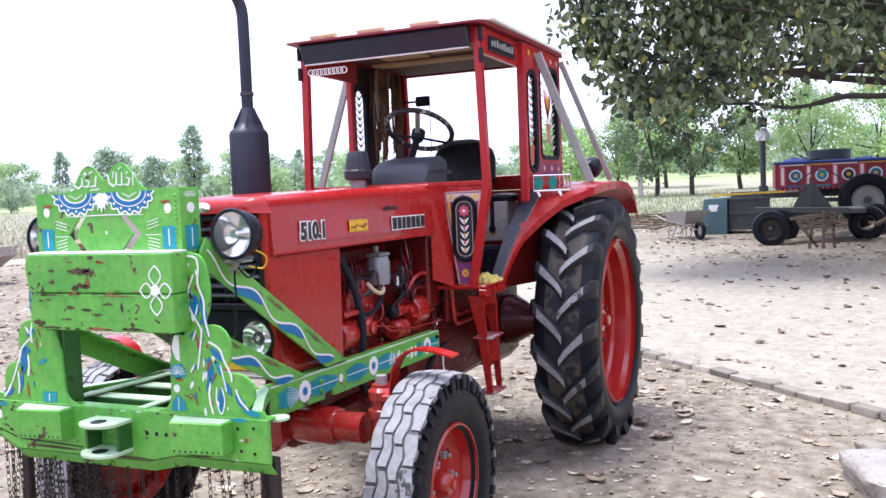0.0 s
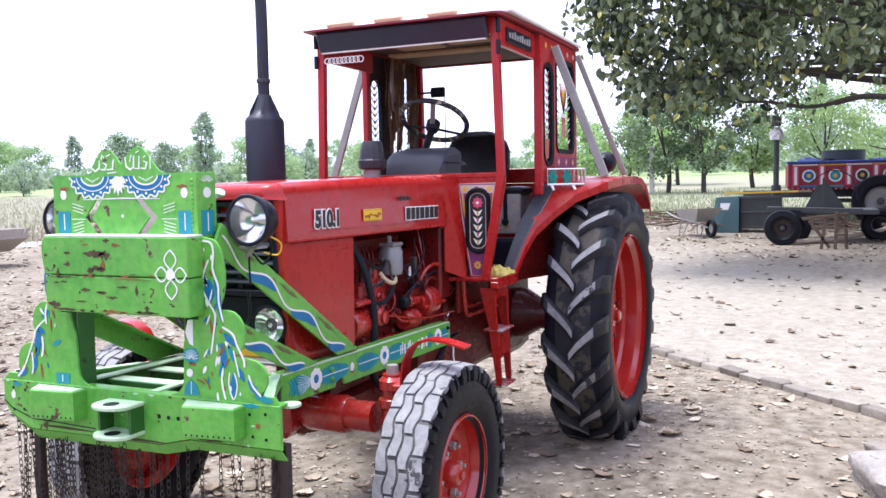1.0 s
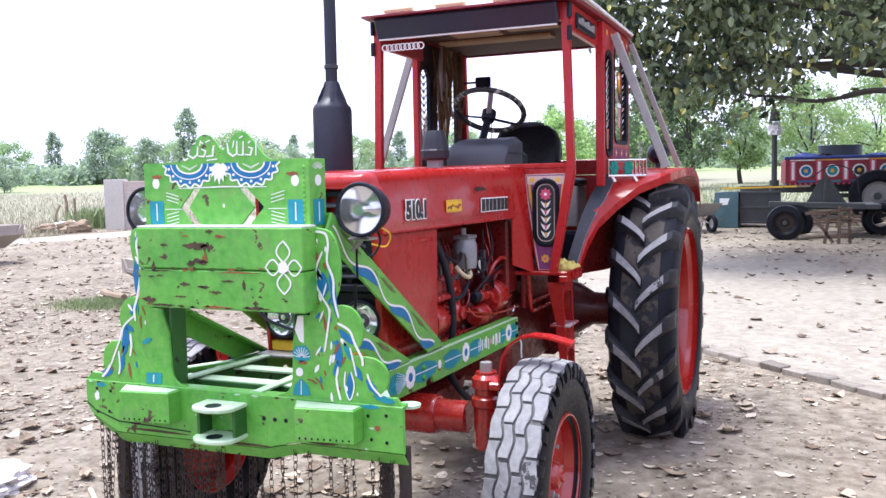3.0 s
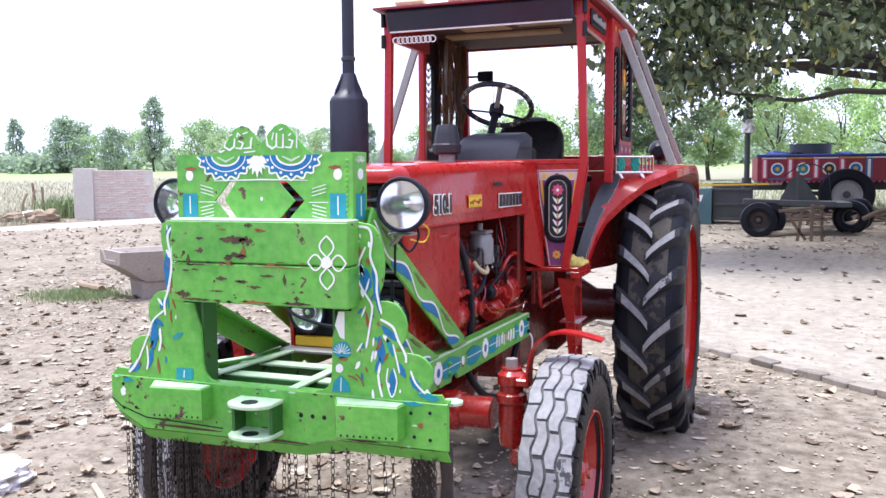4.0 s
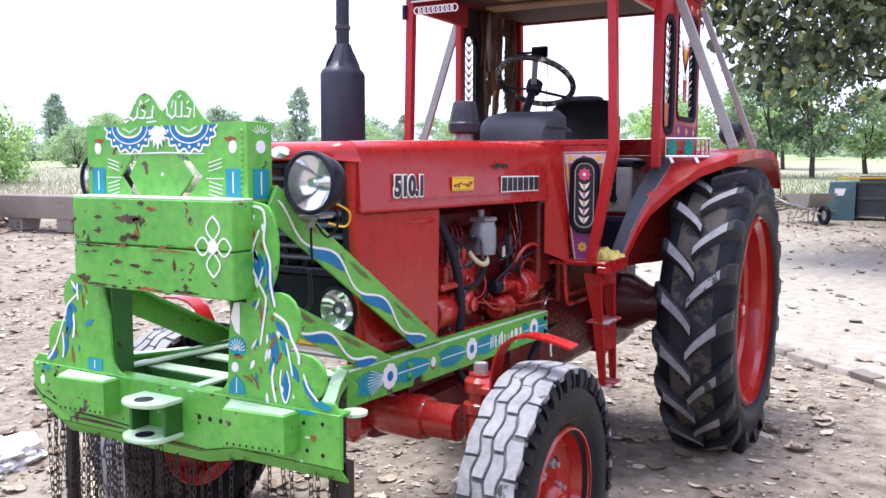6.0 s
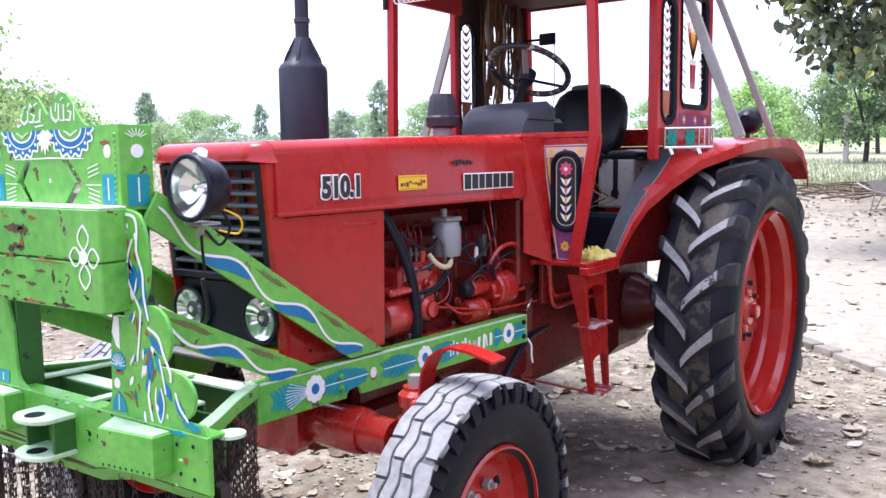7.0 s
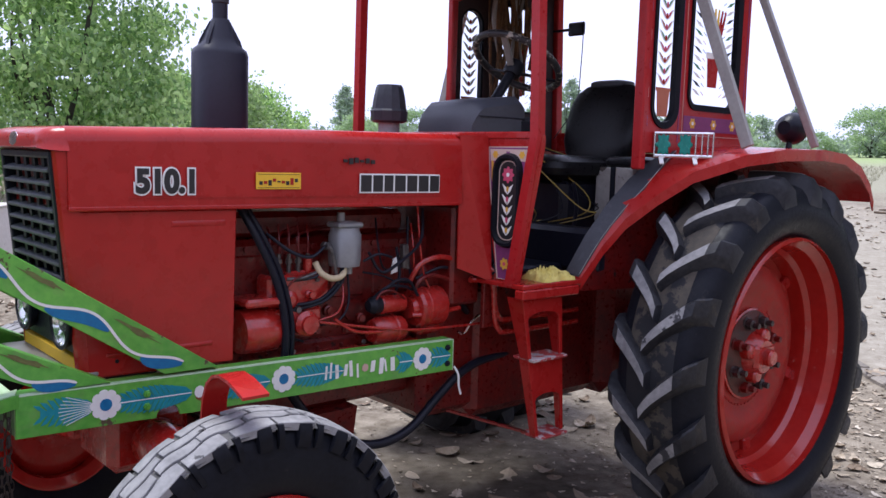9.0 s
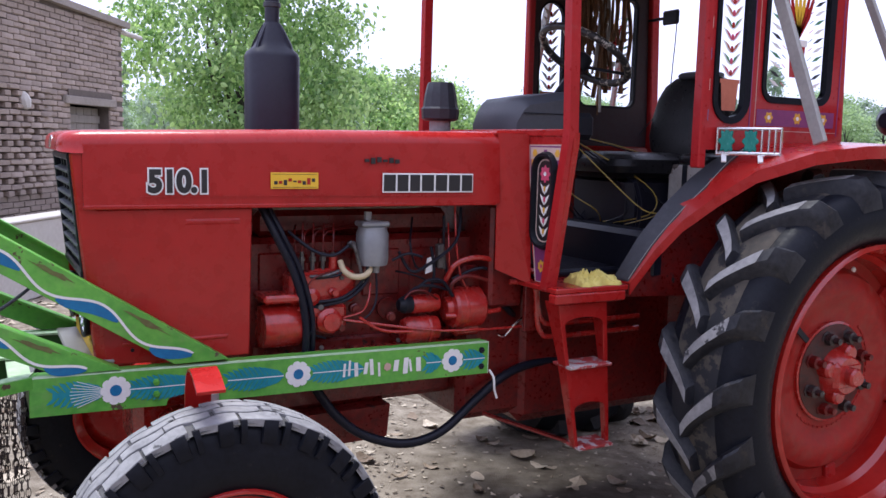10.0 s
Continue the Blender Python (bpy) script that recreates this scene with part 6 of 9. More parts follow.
# half wheels under the crown
for cy in (-0.126, 0.106):
    arc = [(cy + 0.096 * math.cos(a), 1.594 + 0.068 * math.sin(a)) for a in (math.pi + math.pi * k / 16 for k in range(17))]
    inn = [(cy + 0.050 * math.cos(a), 1.594 + 0.030 * math.sin(a)) for a in (math.pi + math.pi * k / 16 for k in range(17))]
    flat("painted_half_wheel", arc + inn[::-1], "x", F0, BLUE, guard)
    flat("painted_rim", stroke(inn, 0.005), "x", F0 + 0.001, WHITE, guard)
    rimw = [(cy + (0.099 + 0.006 * math.cos(16 * a)) * math.cos(a), 1.594 + (0.070 + 0.006 * math.cos(16 * a)) * math.sin(a)) for a in (math.pi + math.pi * k / 64 for k in range(65))]
    flat("painted_rim", stroke(rimw, 0.005), "x", F0 + 0.001, WHITE, guard)
    flat("painted_rim", stroke([(cy + 0.072 * math.cos(a), 1.594 + 0.048 * math.sin(a)) for a in (math.pi + math.pi * k / 16 for k in range(17))], 0.003), "x", F0 + 0.001, WHITE, guard)
    flat("painted_moon", stroke([(cy - 0.030, 1.590), (cy, 1.577), (cy + 0.030, 1.590)], 0.007), "x", F0, EDGE, guard)
    for k in range(7):
        a = math.pi * (1.08 + 0.84 * k / 6)
        flat("painted_dot", blob(cy + 0.084 * math.cos(a), 1.594 + 0.058 * math.sin(a), 0.0045, 0.0045, 8), "x", F0 + 0.001, WHITE, guard)
for k in range(7):
    a = radians(-156 + 22 * k)
    L = 0.062 - 0.004 * abs(k - 3)
    tip = (-0.012 + 0.80 * L * math.cos(a), 1.590 + L * math.sin(a))
    sx, sz = -math.sin(a) * 0.0075, math.cos(a) * 0.0075
    mx, mz = -0.012 + 0.5 * L * math.cos(a), 1.590 + 0.62 * L * math.sin(a)
    flat("painted_petal", [(-0.012, 1.594), (mx + sx, mz + sz), tip, (mx - sx, mz - sz)], "x", F0 + 0.0018 + 0.0003 * k, WHITE, guard)
# the blessing on the crown, in brush strokes
for pts in ([(-0.125, 1.640), (-0.130, 1.622), (-0.112, 1.612), (-0.095, 1.622), (-0.092, 1.648)], [(-0.090, 1.618), (-0.070, 1.616), (-0.062, 1.632), (-0.078, 1.640)], [(-0.062, 1.616), (-0.035, 1.618), (-0.034, 1.636), (-0.030, 1.650)], [(-0.062, 1.660), (-0.045, 1.666)], [(-0.085, 1.650), (-0.080, 1.664), (-0.072, 1.655)], [(-0.130, 1.612), (-0.145, 1.606), (-0.150, 1.612)], [(0.040, 1.640), (0.046, 1.662)], [(0.098, 1.652), (0.106, 1.658)], [(0.066, 1.668), (0.078, 1.674)], [(-0.112, 1.655), (-0.100, 1.660)], [(0.020, 1.655), (0.024, 1.625), (0.040, 1.614), (0.055, 1.622), (0.057, 1.660)], [(0.058, 1.618), (0.078, 1.616), (0.080, 1.658)], [(0.085, 1.618), (0.105, 1.616), (0.112, 1.636), (0.098, 1.640)], [(0.125, 1.614), (0.127, 1.660)], [(-0.06, 1.604), (-0.02, 1.607)]):
    flat("brush_script", stroke(pts, 0.0065), "x", GX + 0.0072, WHITE, guard)
# spots and boxes on the uprights of the upper plate
for sg in (1, -1):
    flat("painted_spot", blob(sg * 0.262, 1.535, 0.014, 0.017), "x", F0, WHITE, guard)
    flat("painted_smear", blob(sg * 0.255, 1.556, 0.020, 0.006, 12, 0.3, 3), "x", F0, BROWN, guard)
    flat("painted_box", [(sg * 0.235, 1.405), (sg * 0.29, 1.405), (sg * 0.29, 1.478), (sg * 0.235, 1.478)], "x", F0, TEAL, guard)
    flat("painted_line", stroke([(sg * 0.262, 1.415), (sg * 0.262, 1.470)], 0.006), "x", F0 + 0.001, WHITE, guard)
    for k in range(7):
        z = 1.415 + 0.011 * k
        flat("painted_barb", stroke([(sg * 0.175, z + (0.012 if z > 1.45 else -0.004)), (sg * 0.222, z + (0.024 if z > 1.45 else -0.014))], 0.0038), "x", F0, WHITE, guard)
    flat("painted_line", stroke([(sg * 0.165, 1.452), (sg * 0.228, 1.452)], 0.004), "x", F0, WHITE, guard)
flat("painted_line", stroke([(-0.17, 1.518), (0.0, 1.521), (0.16, 1.518)], 0.004), "x", F0, WHITE, guard)
flat("painted_dot", blob(0.0, 1.462, 0.004, 0.006, 8), "x", F0, WHITE, guard)
RY = 0.3115
for z0, z1, mt in ((1.400, 1.478, TEAL),):
    flat("painted_box", [(3.03, z0), (3.09, z0), (3.09, z1), (3.03, z1)], "y", RY, mt, guard)
flat("painted_line", stroke([(3.06, 1.41), (3.06, 1.47)], 0.007), "y", RY + 0.001, WHITE, guard)
flat("painted_spot", blob(3.06, 1.535, 0.018, 0.017), "y", RY, WHITE, guard)
for k in range(7):
    a = radians(30 + 20 * k)
    flat("painted_ray", stroke([(3.06 + 0.012 * math.cos(a), 1.565 + 0.008 * math.sin(a)), (3.06 + 0.035 * math.cos(a), 1.565 + 0.026 * math.sin(a))], 0.004), "y", RY, WHITE, guard)
# plank: four-petalled flower, bare patches
PX = GX + 0.0858
for ang in (0, 90, 180, 270):
    a = radians(ang)
    L = 0.078 if ang % 180 == 90 else 0.062
    c, s_ = math.cos(a), math.sin(a)
    loop = []
    for k in range(13):
        u = k / 12
        loop.append((L * (0.2 + 0.8 * u), 0.023 * math.sin(math.pi * u)))
    for k in range(1, 13):
        u = 1 - k / 12
        loop.append((L * (0.2 + 0.8 * u), -0.023 * math.sin(math.pi * u)))
    flat("painted_petal", stroke([(0.262 + c * u - s_ * v, 1.280 + s_ * u + c * v) for u, v in loop], 0.0045), "x", PX, WHITE, guard)
flat("painted_heart", blob(0.262, 1.280, 0.018, 0.018, 12, 0.15, 2), "x", PX + 0.001, WHITE, guard)
rp = random.Random(21)
BARE = surface("bare_dark_wood", (0.035, 0.025, 0.015), (0.10, 0.06, 0.03), 20, 90, (0.7, 0.9))


def scrape(cx, cz, w, h, seed):
    r = random.Random(seed)
    n = 12
    top = [(cx - w / 2 + w * i / n, cz + h * (0.15 + r.random() * 0.6) * math.sin(math.pi * (i + 0.3) / (n + 0.6))) for i in range(n + 1)]
    bot = [(cx + w / 2 - w * i / n, cz - h * (0.1 + r.random() * 0.6) * math.sin(math.pi * (n - i + 0.3) / (n + 0.6))) for i in range(n + 1)]
    return top + bot


for k, (cx, cz, w, h) in enumerate(((-0.055, 1.342, 0.10, 0.022), (-0.01, 1.338, 0.05, 0.026), (-0.045, 1.292, 0.075, 0.020), (-0.075, 1.285, 0.03, 0.014), (-0.02, 1.305, 0.02, 0.030), (-0.175, 1.343, 0.03, 0.008), (-0.22, 1.275, 0.014, 0.03), (-0.235, 1.30, 0.012, 0.012), (0.0, 1.385, 0.03, 0.012), (0.03, 1.372, 0.02, 0.01), (-0.10, 1.222, 0.04, 0.012), (-0.03, 1.215, 0.05, 0.010), (0.06, 1.235, 0.05, 0.008), (0.02, 1.20, 0.04, 0.010), (0.10, 1.262, 0.16, 0.005), (-0.2, 1.263, 0.14, 0.004), (0.12, 1.225, 0.012, 0.03), (-0.24, 1.17, 0.05, 0.02), (-0.19, 1.155, 0.10, 0.008), (0.02, 1.154, 0.12, 0.010), (0.16, 1.155, 0.10, 0.009), (0.16, 1.17, 0.02, 0.014), (-0.12, 1.183, 0.05, 0.006))):
    flat("bare_patch", scrape(cx, cz, w, h, k), "x", PX, BARE if k % 5 != 4 else BROWN, guard)
rp = random.Random(33)
for k in range(46):
    cx, cz = rp.uniform(-0.28, 0.29), rp.choice((rp.uniform(1.155, 1.255), rp.uniform(1.27, 1.392), 1.2655 + rp.uniform(-0.006, 0.006), 1.151 + rp.uniform(0, 0.006)))
    if abs(cx - 0.262) < 0.06 and abs(cz - 1.28) < 0.08:
        continue
    flat("paint_chip", scrape(cx, cz, rp.uniform(0.006, 0.032), rp.uniform(0.003, 0.009), 100 + k), "x", PX, BARE if k % 4 else BROWN, guard)
SMEARBROWN = surface("red_brown_dab", (0.22, 0.06, 0.03), (0.32, 0.11, 0.05), 12, 60, (0.6, 0.8))
# legs: wavy white lines, blue lozenges, leaf strokes, a fan, teal boxes
LX = GX + 0.0115


def brush(points, w, mt, lift=0.0):
    """A smooth brush line on the leg plates through a few points (y, z)."""
    p = [Vector(q) for q in points]
    line = []
    for i in range(len(p) - 1):
        a, b, c, d = p[max(i - 1, 0)], p[i], p[i + 1], p[min(i + 2, len(p) - 1)]
        for k in range(5):
            u = k / 5
            line.append(tuple(0.5 * (2 * b + (c - a) * u + (2 * a - 5 * b + 4 * c - d) * u * u + (3 * b - a - 3 * c + d) * u ** 3)))
    line.append(tuple(p[-1]))
    flat("brush_line", stroke(line, w), "x", LX + lift, mt, guard)


def leafy(y, z, length, wide, turn, mt, lift=0.0, seed=1):
    """A pointed leaf stroke with a ragged edge."""
    r, pts, n = random.Random(seed), [], 9
    for i in range(n + 1):
        u = i / n
        pts.append((length * (u - 0.5), wide / 2 * math.sin(math.pi * u) ** 0.7 * r.uniform(0.8, 1.15)))
    for i in range(n - 1, 0, -1):
        u = i / n
        pts.append((length * (u - 0.5), -wide / 2 * math.sin(math.pi * u) ** 0.7 * r.uniform(0.8, 1.15)))
    c, s_ = math.cos(radians(turn)), math.sin(radians(turn))
    flat("leaf_stroke", [(y + a * c - b * s_, z + a * s_ + b * c) for a, b in pts], "x", LX + lift, mt, guard)


brush([(0.351, 1.323), (0.329, 1.276), (0.324, 1.23), (0.347, 1.185), (0.369, 1.147), (0.362, 1.093), (0.348, 1.022)], 0.006, WHITE, 0.001)
brush([(0.317, 1.383), (0.360, 1.377), (0.371, 1.346), (0.366, 1.293), (0.385, 1.241), (0.386, 1.187), (0.400, 1.127)], 0.007, WHITE, 0.001)
brush([(0.395, 1.111), (0.435, 1.09), (0.451, 1.054), (0.474, 1.01), (0.476, 0.987)], 0.007, WHITE, 0.001)
leafy(0.350, 1.224, 0.075, 0.036, 92, BLUE, 0, 2)
leafy(0.383, 1.20, 0.15, 0.020, 98, BLUE, 0, 3)
leafy(0.425, 1.07, 0.07, 0.022, 140, BLUE, 0, 4)
for y, z, L, w_, a, mt, k in ((0.396, 1.02, 0.085, 0.026, 96, BLUE, 5), (0.425, 1.03, 0.06, 0.016, 110, TEAL, 6), (0.430, 0.925, 0.09, 0.024, 84, BLUE, 7), (0.385, 0.975, 0.05, 0.014, 70, BLUE, 8), (0.46, 0.965, 0.055, 0.020, 120, BLUE, 9), (0.505, 0.925, 0.06, 0.022, 130, BLUE, 10), (0.545, 0.892, 0.07, 0.020, 170, TEAL, 11), (0.333, 1.299, 0.05, 0.010, 95, BROWN, 12), (0.353, 1.105, 0.055, 0.011, 100, BROWN, 13), (0.412, 1.00, 0.03, 0.008, 60, BROWN, 14), (0.413, 1.055, 0.03, 0.012, 130, WHITE, 15)):
    leafy(y, z, L, w_, a, mt, 0, k)
brush([(0.418, 0.968), (0.414, 0.925), (0.430, 0.882), (0.446, 0.925), (0.436, 0.968)], 0.004, WHITE, 0.001)
brush([(0.386, 0.948), (0.390, 0.915), (0.399, 0.879)], 0.007, WHITE, 0.001)
brush([(0.435, 1.04), (0.445, 1.0), (0.455, 0.955)], 0.005, WHITE, 0.001)
brush([(0.490, 0.965), (0.505, 0.93), (0.535, 0.90)], 0.006, WHITE, 0.001)
flat("painted_leaf", [(0.278, 1.127), (0.277, 1.044), (0.262, 1.05), (0.246, 1.085), (0.258, 1.127)], "x", LX, WHITE, guard)
flat("painted_fan", blob(0.268, 1.012, 0.030, 0.026, 18, 0.12, 4), "x", LX, TEAL, guard)
for k in range(9):
    a = radians(10 + 20 * k)
    flat("painted_ray", stroke([(0.268 + 0.006 * math.cos(a), 1.0 + 0.006 * math.sin(a)), (0.268 + 0.030 * math.cos(a), 1.0 + 0.032 * math.sin(a))], 0.0032), "x", LX + 0.001, WHITE, guard)
flat("painted_spot", blob(0.270, 0.985, 0.014, 0.006, 12, 0.3, 6), "x", LX, BROWN, guard)
flat("painted_spot", blob(0.258, 0.955, 0.013, 0.014, 14, 0.1, 7), "x", LX, WHITE, guard)
flat("painted_box", [(0.232, 0.882), (0.293, 0.885), (0.286, 0.915), (0.262, 0.935), (0.238, 0.912)], "x", LX, TEAL, guard)
flat("painted_line", stroke([(0.262, 0.886), (0.264, 0.928)], 0.004), "x", LX + 0.001, WHITE, guard)
rq = random.Random(61)
for k in range(64):
    z = rq.uniform(0.885, 1.37)
    wide = 0.05 + 0.20 * max(0.0, (1.20 - z) / 0.32)
    sg = 1 if k % 3 else -1
    y = sg * (0.315 + (wide if sg > 0 else wide * 0.8) * rq.random())
    mt = (BLUE, WHITE, TEAL, BROWN, WHITE, SMEARBROWN)[rq.randrange(6)]
    if rq.random() < 0.55:
        leafy(y, z, rq.uniform(0.018, 0.05), rq.uniform(0.005, 0.012), 90 - sg * rq.uniform(-15, 45), mt, 0.0004, 200 + k)
    else:
        flat("paint_fleck", scrape(y, z, rq.uniform(0.004, 0.014), rq.uniform(0.006, 0.02), 300 + k), "x", LX + 0.0003, mt, guard)
for k in range(40):
    y, z = rq.uniform(-0.58, 0.59), rq.choice((0.872, 0.742 + 0.012 * rq.random(), rq.uniform(0.76, 0.86)))
    flat("edge_chip", scrape(y, z - 0.004, rq.uniform(0.006, 0.03), rq.uniform(0.003, 0.008), 400 + k), "x", GX + 0.0141, BARE if k % 3 else EDGE, guard)
for pts in ([(0.285, 0.935), (0.305, 0.93), (0.318, 0.922)], [(0.312, 0.942), (0.330, 0.925), (0.338, 0.905)], [(0.345, 0.965), (0.350, 0.95)]):
    brush(pts, 0.005, BROWN)
brush([(-0.330, 1.376), (-0.352, 1.339), (-0.339, 1.256), (-0.356, 1.17), (-0.372, 1.126), (-0.370, 1.084)], 0.008, WHITE, 0.001)
brush([(-0.376, 1.10), (-0.42, 1.065), (-0.44, 1.02), (-0.462, 0.975), (-0.485, 0.93)], 0.006, WHITE, 0.001)
for y, z, L, w_, a, mt, k in ((-0.356, 1.23, 0.13, 0.028, 90, BLUE, 21), (-0.345, 1.36, 0.05, 0.018, 60, BLUE, 22), (-0.375, 1.125, 0.05, 0.022, 50, BLUE, 23), (-0.418, 1.015, 0.10, 0.030, 82, BLUE, 24), (-0.436, 0.94, 0.07, 0.020, 75, BLUE, 25), (-0.40, 1.06, 0.05, 0.018, 150, BLUE, 26), (-0.325, 1.02, 0.045, 0.016, 25, TEAL, 27), (-0.405, 0.915, 0.055, 0.012, 96, BROWN, 28), (-0.50, 0.905, 0.06, 0.028, 30, BLUE, 29), (-0.35, 1.09, 0.03, 0.008, 80, BROWN, 30), (-0.43, 0.985, 0.035, 0.010, 60, BROWN, 31)):
    leafy(y, z, L, w_, a, mt, 0, k)
brush([(-0.394, 1.04), (-0.392, 1.0), (-0.40, 0.965)], 0.008, WHITE, 0.001)
brush([(-0.448, 0.98), (-0.445, 0.93), (-0.452, 0.90)], 0.006, WHITE, 0.001)
brush([(-0.525, 0.887), (-0.505, 0.905), (-0.485, 0.932)], 0.009, WHITE, 0.001)
flat("painted_box", [(-0.336, 0.878), (-0.272, 0.878), (-0.270, 0.916), (-0.334, 0.914)], "x", LX, TEAL, guard)
flat("painted_line", stroke([(-0.305, 0.884), (-0.303, 0.908)], 0.006), "x", LX + 0.001, WHITE, guard)
for k, (y, z, rx, rz, mt) in enumerate(((0.44, 0.812, 0.016, 0.016, WHITE), (-0.55, 0.82, 0.01, 0.016, WHITE), (-0.53, 0.86, 0.02, 0.008, TEAL), (0.50, 0.868, 0.03, 0.006, TEAL), (0.46, 0.858, 0.012, 0.006, BROWN), (0.52, 0.805, 0.008, 0.008, BROWN), (-0.30, 0.72, 0.12, 0.004, BARE), (0.05, 0.712, 0.10, 0.004, BARE), (0.33, 0.742, 0.06, 0.004, BARE))):
    flat("painted_spot", blob(y, z, rx, rz, 12, 0.25, k), "x", GX + 0.0142, mt, guard)

# beam: flowers, leaves, bolts, a line of worn brush lettering
for sg in (1, -1):
    by = 0.3342 if sg > 0 else -0.3342 - 0.0014
    up = lambda x: 0.781 + (x - 1.205) * 0.0215
    for x in (2.49, 1.93, 1.355):
        flat("painted_flower", [(x + 0.043 * (0.86 + 0.14 * abs(math.cos(4.5 * a)) ** 0.5) * math.cos(a), up(x) + 0.001 + 0.043 * (0.86 + 0.14 * abs(math.cos(4.5 * a)) ** 0.5) * math.sin(a)) for a in (2 * math.pi * i / 72 for i in range(72))], "y", by + sg * 0.0012, WHITE, guard)
        flat("painted_heart", blob(x, up(x) + 0.001, 0.017, 0.017, 16), "y", by + sg * 0.0022, BLUE, guard)
    flat("painted_spot", blob(2.215, up(2.2), 0.016, 0.018), "y", by + sg * 0.001, WHITE, guard)
    flat("painted_spot", blob(2.212, up(2.2) - 0.016, 0.014, 0.010, 12, 0.2, 5), "y", by, BROWN, guard)
    for x0, x1 in ((2.66, 2.52), (2.45, 2.24), (2.16, 1.98), (1.88, 1.70), (1.46, 1.40), (1.31, 1.22)):
        n = max(4, int(abs(x1 - x0) / 0.016))
        flat("painted_stem", stroke([(x0, up(x0)), (x1, up(x1))], 0.026), "y", by, TEAL, guard)
        for i in range(n):
            u = (i + 0.5) / n
            xx, tall = x0 + (x1 - x0) * u, 0.040 * (0.55 + 0.45 * math.sin(math.pi * u))
            for sd in (1, -1):
                zz = up(xx)
                flat("painted_barb", [(xx - 0.007, zz + sd * 0.006), (xx + 0.007, zz + sd * 0.006), (xx + 0.020, zz + sd * tall * 0.7), (xx + 0.026, zz + sd * tall), (xx + 0.010, zz + sd * tall * 0.85)], "y", by + sg * 0.0004, TEAL, guard)
        if x0 < 2.6:
            flat("painted_line", stroke([(x0, up(x0)), (x1, up(x1))], 0.005), "y", by + sg * 0.001, WHITE, guard)
    for k in range(9):
        a = radians(-40 + 10 * k)
        flat("painted_ray", stroke([(2.53, up(2.5) + 0.02 * math.sin(a)), (2.53 + 0.085 * math.cos(a), up(2.5) + 0.06 * math.sin(a))], 0.003), "y", by + sg * 0.001, WHITE, guard)
    rl = random.Random(8)
    x = 1.775
    for k in range(10):
        wide = rl.choice((0.008, 0.013, 0.018))
        z, h0, h1, lean = up(x), rl.uniform(0.018, 0.032), rl.uniform(0.016, 0.032), rl.uniform(-0.006, 0.008)
        flat("brush_bar", [(x, z - h0), (x - wide, z - h0), (x - wide + lean, z + h1), (x + lean, z + h1)], "y", by + sg * 0.001, WHITE, guard)
        x -= wide + rl.uniform(0.010, 0.020)
        if k == 5:
            flat("painted_spot", blob(x - 0.012, z - 0.002, 0.013, 0.014, 14, 0.15, 3), "y", by + sg * 0.001, surface("pale_pink_dab", (0.5, 0.32, 0.26), (0.6, 0.42, 0.36), 9, 60, (0.6, 0.8)), guard)
            x -= 0.034
SMEAR = surface("brown_smear", (0.11, 0.075, 0.03), (0.15, 0.20, 0.05), 12, 60, (0.5, 0.7))
# struts: white wave, blue hollows, brown strokes
for sg in (1, -1):
    sy = 0.3348 if sg > 0 else -0.3348 - 0.0014
    for p, q, w, turns in ((US0, US1, 0.090, 3.0), (LS0, LS1, 0.075, 2.0)):
        d = (Vector(q) - Vector(p))
        L = d.length
        d.normalize()
        nrm = Vector((-d.y, d.x))
        if nrm.y < 0:
            nrm = -nrm
        P = lambda s_, o: tuple(Vector(p) + d * s_ + nrm * o)
        n = 60
        line = [(L * (0.02 + 0.95 * i / n), w * (0.24 * math.cos(2 * math.pi * turns * i / n) - 0.12)) for i in range(n + 1)]
        flat("painted_wave", stroke([P(a, o) for a, o in line], 0.0075), "y", sy + sg * 0.001, WHITE, guard)
        per = n / turns
        for c in range(int(turns)):
            i0, i1 = int(per * (c + 0.62)), int(per * (c + 1.20))
            seg = line[i0:min(i1, n) + 1]
            if len(seg) > 4:
                flat("painted_hollow", [P(a, o) for a, o in seg] + [P(a, o - w * 0.42 * math.sin(math.pi * (k + 0.5) / len(seg)) ** 0.6) for k, (a, o) in enumerate(seg)][::-1], "y", sy, BLUE, guard)
            j = per * (c + 0.45)
            a0 = L * (0.02 + 0.95 * j / n)
            flat("painted_smear", [P(a, o) for a, o in blob(a0, w * 0.27, 0.058, 0.008, 16, 0.45, c)], "y", sy, SMEAR, guard)

